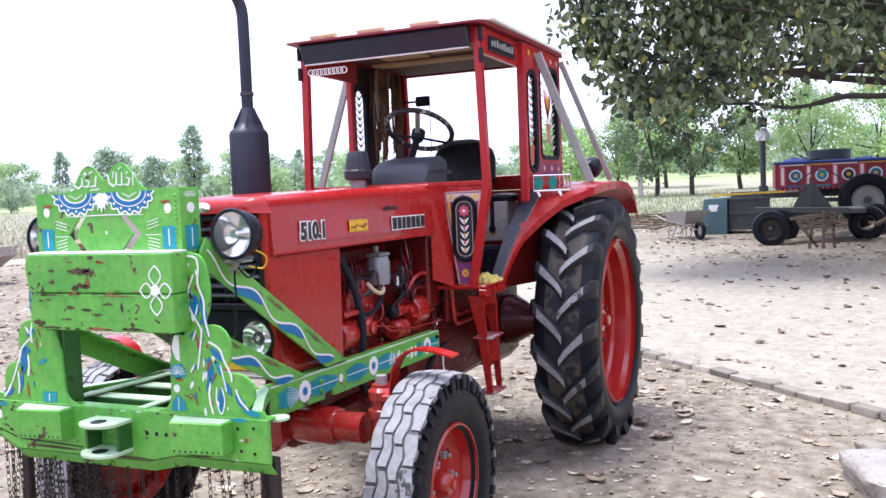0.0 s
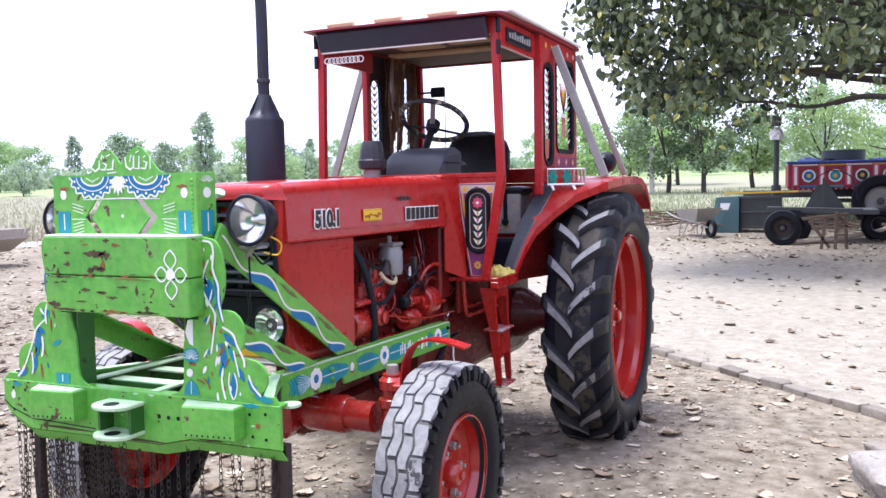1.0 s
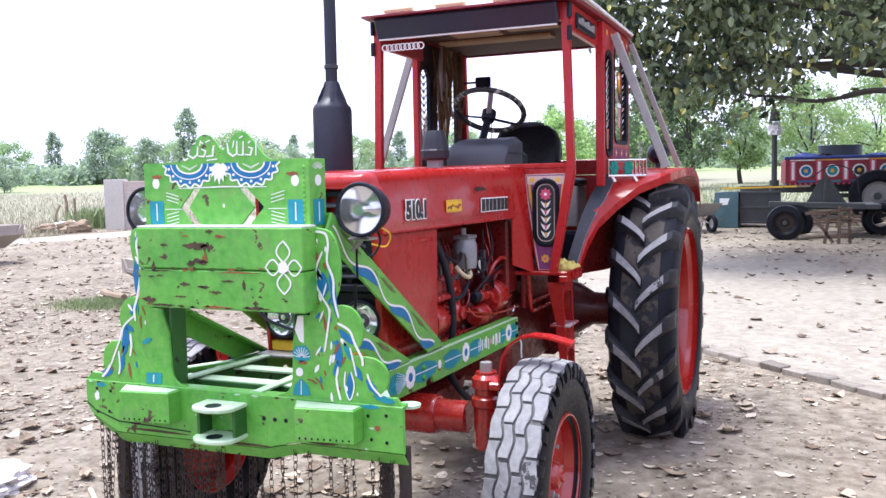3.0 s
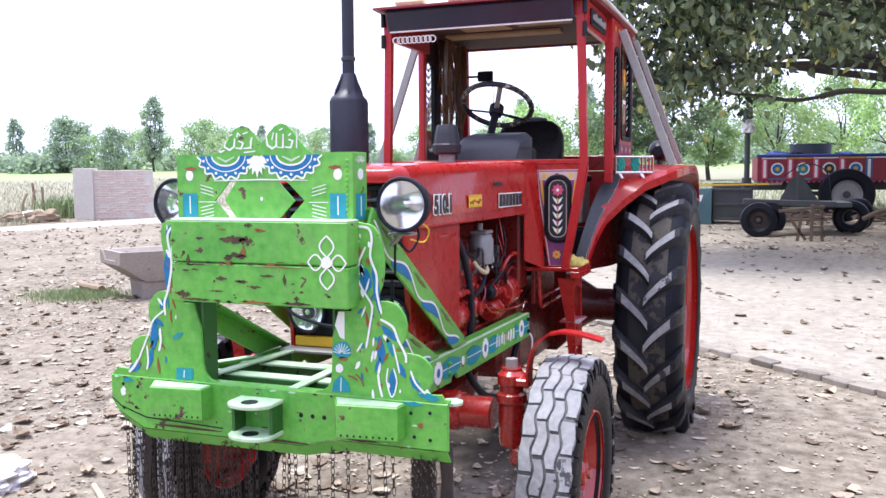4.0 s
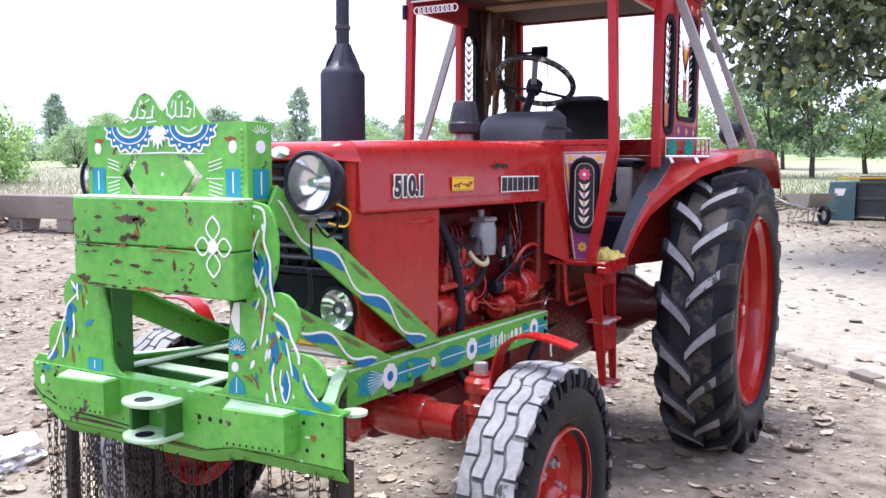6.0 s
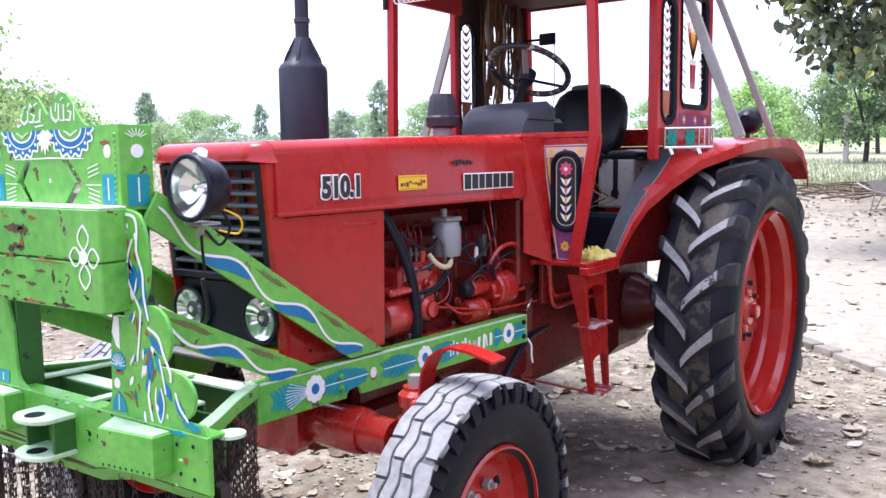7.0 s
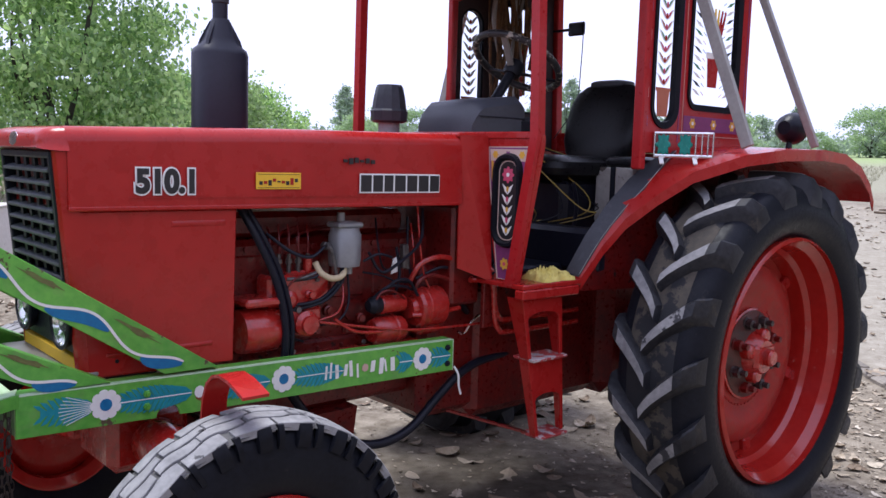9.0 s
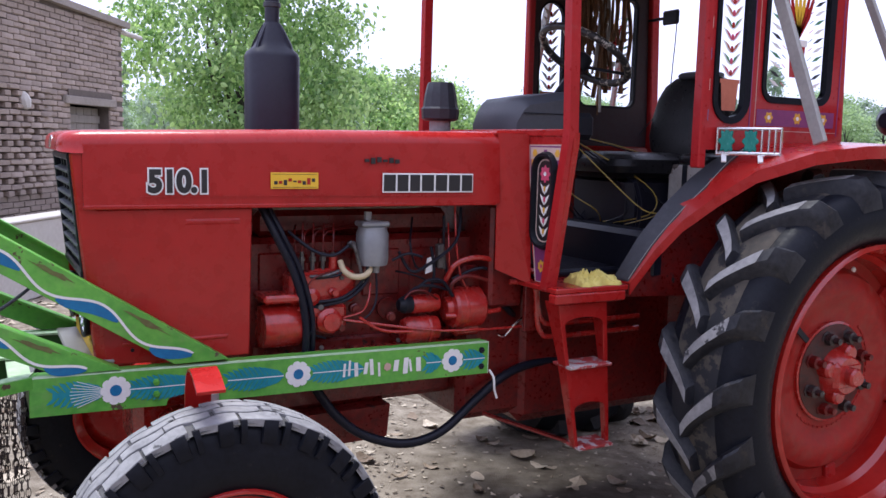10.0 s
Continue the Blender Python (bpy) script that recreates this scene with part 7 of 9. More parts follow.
# cab front wing: painted panel with a rubber-framed oval
for sg in (1, -1):
    if sg < 0:
        continue
    PUR = surface("violet_panel_paint", (0.16, 0.03, 0.12), (0.26, 0.06, 0.18), 8, 60, (0.4, 0.6))
    CREAM = surface("cream_panel_paint", (0.50, 0.36, 0.30), (0.60, 0.46, 0.40), 10, 60, (0.4, 0.6))
    PINK = surface("pink_panel_paint", (0.55, 0.05, 0.12), (0.65, 0.10, 0.18), 10, 60, (0.4, 0.6))
    OCHRE = surface("ochre_panel_paint", (0.62, 0.32, 0.03), (0.72, 0.42, 0.06), 10, 60, (0.4, 0.6))
    W0 = 1.0565
    outline = [(0.338, 1.555), (0.553, 1.557), (0.545, 1.44), (0.475, 1.068), (0.405, 1.068), (0.348, 1.44)]
    panel = flat("painted_panel", outline, "x", W0, PUR, cab)
    flat("panel_border", stroke(outline + outline[:1], 0.006), "x", W0 + 0.001, CREAM, cab)
    for pts in ([(0.355, 1.545), (0.365, 1.44), (0.39, 1.30)], [(0.538, 1.545), (0.530, 1.44), (0.505, 1.30)]):
        flat("panel_stripe", stroke(pts, 0.014), "x", W0 + 0.001, OCHRE, cab)
    flat("panel_top", [(0.35, 1.505), (0.545, 1.505), (0.546, 1.548), (0.346, 1.548)], "x", W0 + 0.0012, CREAM, cab)
    for y, mt in ((0.375, OCHRE), (0.44, PUR), (0.51, OCHRE)):
        flat("panel_flower", flower(y, 1.528, 0.013, 6, 36), "x", W0 + 0.002, mt, cab)
    ov = lambda ry, rz, cz=1.36: [(0.445 + ry * math.copysign(abs(math.cos(a)) ** 0.8, math.cos(a)), cz + (rz - ry) * (1 if math.sin(a) > 0 else -1) * min(1, abs(math.sin(a)) * 50) + ry * math.sin(a)) for a in (2 * math.pi * (i + 0.5) / 40 for i in range(40))]
    outer, inner = ov(0.073, 0.175), ov(0.050, 0.150)
    s = Shape().loft([[(W0 + 0.001, *o), (W0 + 0.020, o[0] * 0.7 + i_[0] * 0.3, o[1] * 0.7 + i_[1] * 0.3), (W0 + 0.020, o[0] * 0.3 + i_[0] * 0.7, o[1] * 0.3 + i_[1] * 0.7), (W0 + 0.001, *i_)] for o, i_ in zip(outer + outer[:1], inner + inner[:1])], True, False)
    part("oval_frame", s, RUBBER, cab, "black rubber oval frame", 50)
    flat("oval_ground", ov(0.052, 0.152), "x", W0 + 0.0018, LETTER_BLACK, cab)
    flat("oval_border", stroke(ov(0.045, 0.145) + ov(0.045, 0.145)[:1], 0.004), "x", W0 + 0.0028, CREAM, cab)
    flat("oval_flower", flower(0.445, 1.455, 0.027, 8), "x", W0 + 0.0034, PINK, cab)
    flat("oval_heart", blob(0.445, 1.455, 0.008, 0.008, 10), "x", W0 + 0.0046, WHITE, cab)
    for k in range(5):
        z = 1.405 - 0.038 * k
        for sd in (1, -1):
            flat("oval_leaf", [(0.445, z - 0.022), (0.445 + sd * 0.014, z - 0.010), (0.445 + sd * 0.027, z + 0.016), (0.445 + sd * 0.008, z + 0.004)], "x", W0 + 0.0034, WHITE, cab)
        flat("oval_bud", blob(0.445, z - 0.002, 0.006, 0.010, 10), "x", W0 + 0.0042, PINK if k % 2 else OCHRE, cab)
    flat("panel_flower", flower(0.44, 1.125, 0.020, 7, 49), "x", W0 + 0.002, OCHRE, cab)
    flat("panel_heart", blob(0.44, 1.125, 0.007, 0.007, 10), "x", W0 + 0.003, PINK, cab)
# quarter wall: stripes, stars, painted glass
QY = 0.6225
for pts, w, mt in (([(0.498, 1.60), (0.498, 2.38)], 0.012, PUR), ([(0.262, 1.60), (0.262, 2.38)], 0.010, PUR), ([(0.235, 1.62), (0.235, 2.36)], 0.004, CREAM), ([(-0.235, 1.62), (-0.235, 2.36)], 0.010, PUR), ([(-0.23, 1.632), (0.23, 1.632)], 0.004, CREAM)):
    flat("painted_stripe", stroke(pts, w), "y", QY, mt, quarter[0])
flat("painted_band", [(-0.215, 1.650), (0.225, 1.650), (0.225, 1.712), (-0.215, 1.712)], "y", QY, PUR, quarter[0])
for x in (0.16, 0.0, -0.15):
    flat("painted_star", flower(x, 1.682, 0.020, 6, 48), "y", QY + 0.001, OCHRE, quarter[0])
    flat("painted_heart", blob(x, 1.682, 0.008, 0.008, 10), "y", QY + 0.002, WHITE, quarter[0])
for k in range(6):
    flat("painted_dash", [(0.475, 1.66 + 0.11 * k), (0.487, 1.66 + 0.11 * k), (0.487, 1.70 + 0.11 * k), (0.475, 1.70 + 0.11 * k)], "y", QY, CREAM if k % 2 else BLUE, quarter[0])
for x in (0.40, 0.28, 0.12, -0.05, -0.18):
    flat("painted_star", flower(x, 2.352, 0.016, 6, 48), "y", QY, OCHRE if x > 0.2 else CREAM, quarter[0])
TERRA = surface("terracotta_paint", (0.42, 0.12, 0.07), (0.52, 0.18, 0.11), 12, 60, (0.5, 0.7))
LEAFGREEN = surface("leaf_green_paint", (0.06, 0.22, 0.10), (0.12, 0.32, 0.16), 12, 60, (0.5, 0.7))
for q, sg, off in zip(quarter, (1, -1), (0, CAB_SHIFT)):
    gy_ = 0.6125 if sg > 0 else -0.6125 + off - 0.0006
    cx = 0.365
    flat("glass_vase", [(cx - 0.034, 1.70), (cx + 0.034, 1.70), (cx + 0.044, 1.80), (cx + 0.050, 1.80), (cx + 0.050, 1.815), (cx - 0.050, 1.815), (cx - 0.050, 1.80), (cx - 0.044, 1.80)], "y", gy_, TERRA, q, 0.0006)
    for k in range(9):
        z = 1.82 + 0.043 * k
        for sd in (1, -1):
            flat("glass_leaf", [(cx, z), (cx + sd * 0.02, z + 0.012), (cx + sd * 0.05, z + 0.052), (cx + sd * 0.016, z + 0.032)], "y", gy_, LETTER_WHITE, q, 0.0006)
            flat("glass_petal", [(cx + sd * 0.003, z + 0.006), (cx + sd * 0.022, z + 0.024), (cx + sd * 0.036, z + 0.046), (cx + sd * 0.014, z + 0.030)], "y", gy_ + (0.0007 if sg > 0 else -0.0007), (PINK, LEAFGREEN, TERRA)[k % 3], q, 0.0006)
        flat("glass_bud", blob(cx, z + 0.018, 0.008, 0.012, 10), "y", gy_ + (0.0007 if sg > 0 else -0.0007), PINK if k % 2 else RED, q, 0.0006)
    cx = 0.015
    flat("glass_pot", [(cx - 0.035, 1.84), (cx + 0.035, 1.84), (cx + 0.045, 1.96), (cx - 0.045, 1.96)], "y", gy_, RED, q, 0.0006)
    flat("glass_rim", [(cx - 0.055, 1.96), (cx + 0.055, 1.96), (cx + 0.055, 1.985), (cx - 0.055, 1.985)], "y", gy_, WHITE, q, 0.0006)
    for k in range(7):
        a = radians(60 + 10 * k)
        flat("glass_frond", stroke([(cx, 1.985), (cx + 0.10 * math.cos(a), 1.985 + 0.10 * math.sin(a)), (cx + 0.16 * math.cos(a), 2.12 + 0.05 * math.sin(a))], 0.022), "y", gy_, YELLOW if k in (2, 3, 4) else RED, q, 0.0006)
    for sd in (1, -1):
        for k in range(12):
            z = 1.80 + 0.035 * k
            flat("glass_dash", [(cx + sd * 0.085, z), (cx + sd * 0.115, z + 0.006), (cx + sd * 0.150, z + 0.030), (cx + sd * 0.112, z + 0.020)], "y", gy_, (LETTER_WHITE, MAT, LETTER_WHITE, LEAFGREEN)[k % 4], q, 0.0006)
            flat("glass_twig", stroke([(cx + sd * 0.060, z + 0.004), (cx + sd * 0.082, z + 0.018)], 0.005), "y", gy_, MAT if k % 2 else PINK, q, 0.0006)

# teal lamps in a chromed cage on the fender
cage = part("marker_lamp", Shape().box(0.10, 0.385, 0.700, 0.722, 1.552, 1.562, 0.003).box(0.10, 0.385, 0.700, 0.722, 1.618, 1.626, 0.003).box(0.10, 0.108, 0.700, 0.722, 1.552, 1.626, 0.002).box(0.377, 0.385, 0.700, 0.722, 1.552, 1.626, 0.002), CHROME, tractor, "teal side lamps in a chromed cage")
for x in (0.34, 0.235):
    part("teal_lens", Shape().prism(flower(x, 1.59, 0.032, 8), "y", 0.704, 0.720, 0.004), surface("teal_plastic", (0.0, 0.16, 0.13), (0.01, 0.26, 0.21), 20, 90, (0.15, 0.3)), cage, "teal star-shaped lens")
for x in (0.185, 0.155, 0.128):
    part("cage_bar", Shape().box(x - 0.004, x + 0.004, 0.702, 0.722, 1.56, 1.62, 0.002), CHROME, cage)
for x in (0.35, 0.19):
    part("cage_leg", Shape().beam((x, 0.712, 1.555), (x - 0.01, 0.735, 1.535), 0.022, 0.006, 0.001), LETTER_WHITE, cage)
cage.matrix_basis = Matrix.Translation((0.373, 0.728, 1.588)) @ pose(0, 0, 0, 0, 0, -60) @ Matrix.Diagonal((0.80, 1, 1.38, 1)) @ Matrix.Translation((-0.2425, -0.711, -1.59))
# yellow cloth on the platform
CLOTH = surface("yellow_cotton", (0.62, 0.50, 0.10), (0.74, 0.64, 0.22), 12, 90, (0.8, 0.95), relief=0.3)
rings = []
for i in range(33):
    u = i / 32
    ring = []
    for j in range(31):
        v = j / 30
        h = 0.036 * math.sin(math.pi * u) ** 0.3 * math.sin(math.pi * v) ** 0.3
        h *= 0.75 + 0.7 * noise.noise(Vector((u * 4, v * 4, 1.3))) + 0.9 * abs(noise.noise(Vector((u * 9, v * 7, 4)))) + 0.5 * noise.noise(Vector((u * 17, v * 17, 2)))
        ring.append((0.775 + 0.175 * u + 0.02 * noise.noise(Vector((v * 4, 2, u))), 0.425 + 0.125 * v + 0.015 * noise.noise(Vector((u * 4, 7, v))), 1.0605 + max(h, 0.0)))
    rings.append(ring)
s = Shape().loft(rings, False, False)
tagged(part("yellow_cloth", s, CLOTH), "crumpled yellow cotton cloth on the tractor's platform", "cloth")

# ---- ground: one sheet, level round the tractor and rising gently away ----
def beyond_kerb(x, y):
    """Metres past the kerb line, away from the tractor."""
    return (-(x + 2.62) * 0.724 + (y - 0.49) * 0.690)


def ground_z(x, y):
    dx, dy = x - 3.0, y - 1.0
    d = math.hypot(dx, dy)
    if d < 9:
        return 0.0
    away = max(0.0, -dx / d)
    slope = 0.014 + 0.019 * away
    run = min(d, 170) - 9
    return slope * run * min(1.0, run / 6)


def relief(x, y):
    z = ground_z(x, y)
    if abs(x) < 14 and abs(y) < 16:
        z += 0.014 * noise.noise(Vector((x * 1.1, y * 1.1, 0))) + 0.007 * noise.noise(Vector((x * 4, y * 4, 3))) + 0.004 * noise.noise(Vector((x * 11, y * 11, 5)))
    k = beyond_kerb(x, y)
    z += 0.048 * min(1.0, max(0.0, (k + 0.02) / 0.1)) * min(1.0, max(0.0, (8 - k) / 6))
    return z


def place(x, y, lift=0.0):
    return (x, y, relief(x, y) + lift)


SOIL, nt, bs = material("yard_soil")
v = coords(nt)
n0, n1, n2, n3 = noise_tex(nt, v, 0.22, 5), noise_tex(nt, v, 1.1, 6, 0.6), noise_tex(nt, v, 9, 8, 0.65), noise_tex(nt, v, 70, 6, 0.7)
col = mix(nt, ramp(nt, n1, [(0.34, grey(0)), (0.66, grey(1))]), (0.095, 0.074, 0.054), (0.235, 0.197, 0.150))
col = mix(nt, ramp(nt, n2, [(0.36, grey(0)), (0.68, grey(0.8))]), col, (0.37, 0.325, 0.26))
col = mix(nt, ramp(nt, n3, [(0.55, grey(0)), (0.75, grey(0.65))]), col, (0.075, 0.055, 0.040))
# the tractor's shade put into the colour: earth darkens under the gearbox
under_shade = nt.nodes.new("ShaderNodeVectorMath")
under_shade.operation = "DISTANCE"
nt.links.new(v, under_shade.inputs[0])
under_shade.inputs[1].default_value = (0.75, 0.0, 0.0)
shade_reach = nt.nodes.new("ShaderNodeMath")
shade_reach.operation = "MULTIPLY_ADD"
nt.links.new(under_shade.outputs["Value"], shade_reach.inputs[0])
shade_reach.inputs[1].default_value = 0.42
nt.links.new(n1, shade_reach.inputs[2])
col = mix(nt, ramp(nt, shade_reach.outputs[0], [(0.55, grey(0.75)), (1.0, grey(0.0))]), col, (0.035, 0.027, 0.020))
# past the kerb the ground is swept and paler
sep = nt.nodes.new("ShaderNodeSeparateXYZ")
nt.links.new(v, sep.inputs[0])


def math_node(op, a, b=0.0, c=None):
    n = nt.nodes.new("ShaderNodeMath")
    n.operation = op
    for i, val in enumerate((a, b) if c is None else (a, b, c)):
        if isinstance(val, (int, float)):
            n.inputs[i].default_value = val
        else:
            nt.links.new(val, n.inputs[i])
    return n.outputs[0]


k = math_node("ADD", math_node("MULTIPLY", sep.outputs[0], -0.724), math_node("MULTIPLY_ADD", sep.outputs[1], 0.690, -2.235))
swept = ramp(nt, math_node("MULTIPLY_ADD", k, 0.8, 0.4), [(0.38, grey(0)), (0.6, grey(1))])
swept = math_node("MULTIPLY", swept, ramp(nt, math_node("MULTIPLY_ADD", k, 0.1, math_node("MULTIPLY_ADD", n0, 0.3, -0.15)), [(0.52, grey(1)), (0.80, grey(0.12))]))
pale = mix(nt, ramp(nt, n2, [(0.35, grey(0)), (0.65, grey(1))]), (0.30, 0.270, 0.220), (0.40, 0.368, 0.310))
pale = mix(nt, ramp(nt, n3, [(0.52, grey(0)), (0.72, grey(0.7))]), pale, (0.22, 0.19, 0.165))
col = mix(nt, math_node("MULTIPLY", swept, 0.8), col, pale)
# dry straw field and then green crops farther out
dist = nt.nodes.new("ShaderNodeVectorMath")
dist.operation = "LENGTH"
nt.links.new(v, dist.inputs[0])
far = math_node("ADD", dist.outputs["Value"], math_node("MULTIPLY_ADD", n0, 14.0, -7.0))
straw = mix(nt, ramp(nt, n2, [(0.3, grey(0)), (0.7, grey(1))]), (0.215, 0.21, 0.15), (0.33, 0.315, 0.235))
col = mix(nt, ramp(nt, math_node("MULTIPLY", far, 0.01), [(0.225, grey(0)), (0.30, grey(1))]), col, straw)
crop = mix(nt, n1, (0.20, 0.28, 0.11), (0.33, 0.40, 0.19))
col = mix(nt, ramp(nt, math_node("MULTIPLY", far, 0.01), [(0.55, grey(0)), (0.75, grey(0.85))]), col, crop)
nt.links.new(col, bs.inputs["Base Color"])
bs.inputs["Roughness"].default_value = 0.95
bs.inputs["Specular IOR Level"].default_value = 0.15
bump(nt, bs, mix(nt, 0.5, n2, n3), 0.7, 0.02)


def spread(lo, hi, a, b, step):
    mids = list(np.arange(a, b, step))
    left, right, s = [], [], step
    p = a
    while p > lo:
        s *= 1.22
        p -= s
        left.append(max(p, lo))
    p, s = mids[-1], step
    while p < hi:
        s *= 1.22
        p += s
        right.append(min(p, hi))
    return left[::-1] + mids + right


gx, gy = spread(-900, 900, -7, 6, 0.08), spread(-900, 900, -9, 6, 0.08)
s = Shape()
s.v = [(x, y, relief(x, y)) for x in gx for y in gy]
ny = len(gy)
s.f = [(i * ny + j, (i + 1) * ny + j, (i + 1) * ny + j + 1, i * ny + j + 1) for i in range(len(gx) - 1) for j in range(ny - 1)]
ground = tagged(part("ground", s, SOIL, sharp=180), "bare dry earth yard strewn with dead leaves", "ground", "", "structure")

# ---- brick kerb across the yard ----
BRICK = surface("grey_brown_brick", (0.29, 0.225, 0.185), (0.42, 0.34, 0.285), 5, 45, (0.8, 0.95), relief=0.5, dist=0.004, vary=0.3, chip=(0.36, 0.31, 0.27), chip_at=0.64)
MORTAR = surface("mud_mortar", (0.10, 0.08, 0.07), (0.16, 0.13, 0.11), 5, 40, (0.9, 0.95), relief=0.5)
CONCRETE = surface("weathered_concrete", (0.24, 0.205, 0.175), (0.37, 0.325, 0.285), 2, 25, (0.8, 0.95), relief=0.4, dist=0.004, chip=(0.10, 0.085, 0.075), chip_at=0.60, chip_scale=5)
PALEWALL = surface("pale_render", (0.46, 0.43, 0.39), (0.58, 0.55, 0.51), 1.5, 20, (0.85, 0.95), relief=0.3, dist=0.004, chip=(0.30, 0.26, 0.22), chip_at=0.64, chip_scale=4)
WOOD = surface("weathered_wood", (0.20, 0.14, 0.09), (0.34, 0.26, 0.18), 4, 40, (0.75, 0.9), relief=0.3, scale=(1, 1, 6))
DARKIRON = surface("dark_painted_iron", (0.035, 0.04, 0.04), (0.07, 0.075, 0.075), 4, 40, (0.5, 0.75), chip=(0.12, 0.07, 0.045), chip_at=0.62)
kerb = tagged(part("kerb", Shape().beam((-3.53, -0.345, 0.0), (3.27, 6.725, 0.0), 0.09, 0.05), MORTAR), "low brick kerb across the earth yard", "kerb", "", "structure")
KERBRICK = surface("grey_kerb_brick", (0.19, 0.165, 0.138), (0.34, 0.30, 0.25), 5, 45, (0.8, 0.95), relief=0.5, dist=0.004, vary=0.5, chip=(0.33, 0.30, 0.27), chip_at=0.66)
rk = random.Random(5)
brick_meshes = []
for i in range(4):
    me_s = Shape().box(-0.108, 0.108, -0.054, 0.054, -0.036, 0.036, 0.006 + 0.003 * i)
    me_s.v = [(x + rk.uniform(-0.004, 0.004), y + rk.uniform(-0.003, 0.003), z + rk.uniform(-0.003, 0.003)) for x, y, z in me_s.v]
    tmp = part("brick", me_s, BRICK)
    brick_meshes.append(tmp.data)
    bpy.data.objects.remove(tmp)


kerb_meshes = [me.copy() for me in brick_meshes]
for me in kerb_meshes:
    me.materials[0] = KERBRICK


def brick(parent, m, i, meshes=brick_meshes):
    ob = new("brick", meshes[i % 4])
    ob.parent = parent
    ob.matrix_basis = m
    return ob


u = 0.0
while u < 9.7:
    x, y = -3.53 + 0.694 * u, -0.345 + 0.720 * u
    brick(kerb, pose(x, y, 0.034 + rk.uniform(-0.010, 0.010), rk.uniform(-3, 3), rk.uniform(-2, 2), 46.1 + rk.uniform(-2.5, 2.5)), rk.randrange(4), kerb_meshes)
    u += 0.228

# ---- brick shed with an open lattice, a door and a flat roof ----
WALL = Matrix.Translation((0.963, -9.693, 0)) @ Matrix(((0.5593, -0.829, 0, 0), (0.829, 0.5593, 0, 0), (0, 0, 1, 0), (0, 0, 0, 1)))
# local x runs along the wall, y towards the yard, z up
shed = tagged(new("brick_shed"), "grey-brown brick shed with a lattice opening and a plank door", "shed")
shed.matrix_basis = WALL
DOOR = (0.40, 1.40, 0.0, 1.92)
LATT = (1.93, 3.55, 0.90, 2.08)


def shed_part(name, shape, mat, label=""):
    return part(name, shape, mat, shed, label)


s = Shape()
for a in ((0.0, 0.40, 0.0, 3.02), (0.40, 1.40, 1.92, 3.05), (1.40, 1.93, 0.0, 3.07), (1.93, 3.55, 0.0, 0.90), (1.93, 3.55, 2.08, 3.12), (3.55, 5.5, 0.0, 3.18)):
    s.box(a[0], a[1], -0.22, -0.012, a[2], a[3])
s.box(0.0, 0.22, -4.0, -0.22, 0.0, 3.0)
s.box(5.28, 5.5, -4.0, -0.22, 0.0, 3.1)
s.box(0.0, 5.5, -4.2, -4.0, 0.0, 3.1)
shed_part("wall", s, MORTAR, "mud-jointed brick wall")
s = Shape()
s.v = [(x, y, z + 0.030 * x) for x in (-0.12, 5.6) for y in (-4.3, 0.07) for z in (3.01, 3.09)]
s.f = [(0, 1, 3, 2), (4, 6, 7, 5), (0, 4, 5, 1), (2, 3, 7, 6), (0, 2, 6, 4), (1, 5, 7, 3)]
shed_part("roof", s, CONCRETE, "thin concrete roof slab")
shed_part("rain_spout", Shape().rod((0.2, -0.05, 2.97), (-0.62, -0.02, 2.94), 0.035, 14), PALEWALL, "pale rain spout")
shed_part("lintel", Shape().box(0.27, 1.55, -0.20, 0.045, 1.92, 2.02, 0.008), CONCRETE, "concrete door lintel")
shed_part("door_recess", Shape().box(0.36, 1.46, -0.05, 0.02, 2.025, 2.10), MORTAR)
for k in range(5):
    shed_part("door_board", Shape().box(0.42 + 0.192 * k, 0.605 + 0.192 * k, -0.17, -0.145, 0.02, 1.90, 0.005), surface("grey_door_wood", (0.20, 0.175, 0.15), (0.30, 0.27, 0.24), 3, 30, (0.8, 0.9), relief=0.3, scale=(6, 6, 1)) if k == 0 else bpy.data.materials["grey_door_wood"])
for z in (0.45, 1.1, 1.7):
    shed_part("door_rail", Shape().box(0.42, 1.38, -0.144, -0.125, z, z + 0.10, 0.004), bpy.data.materials["grey_door_wood"])
CW, CH = 0.212, 0.067
bricks = Shape()
pieces = 0
rb = random.Random(31)
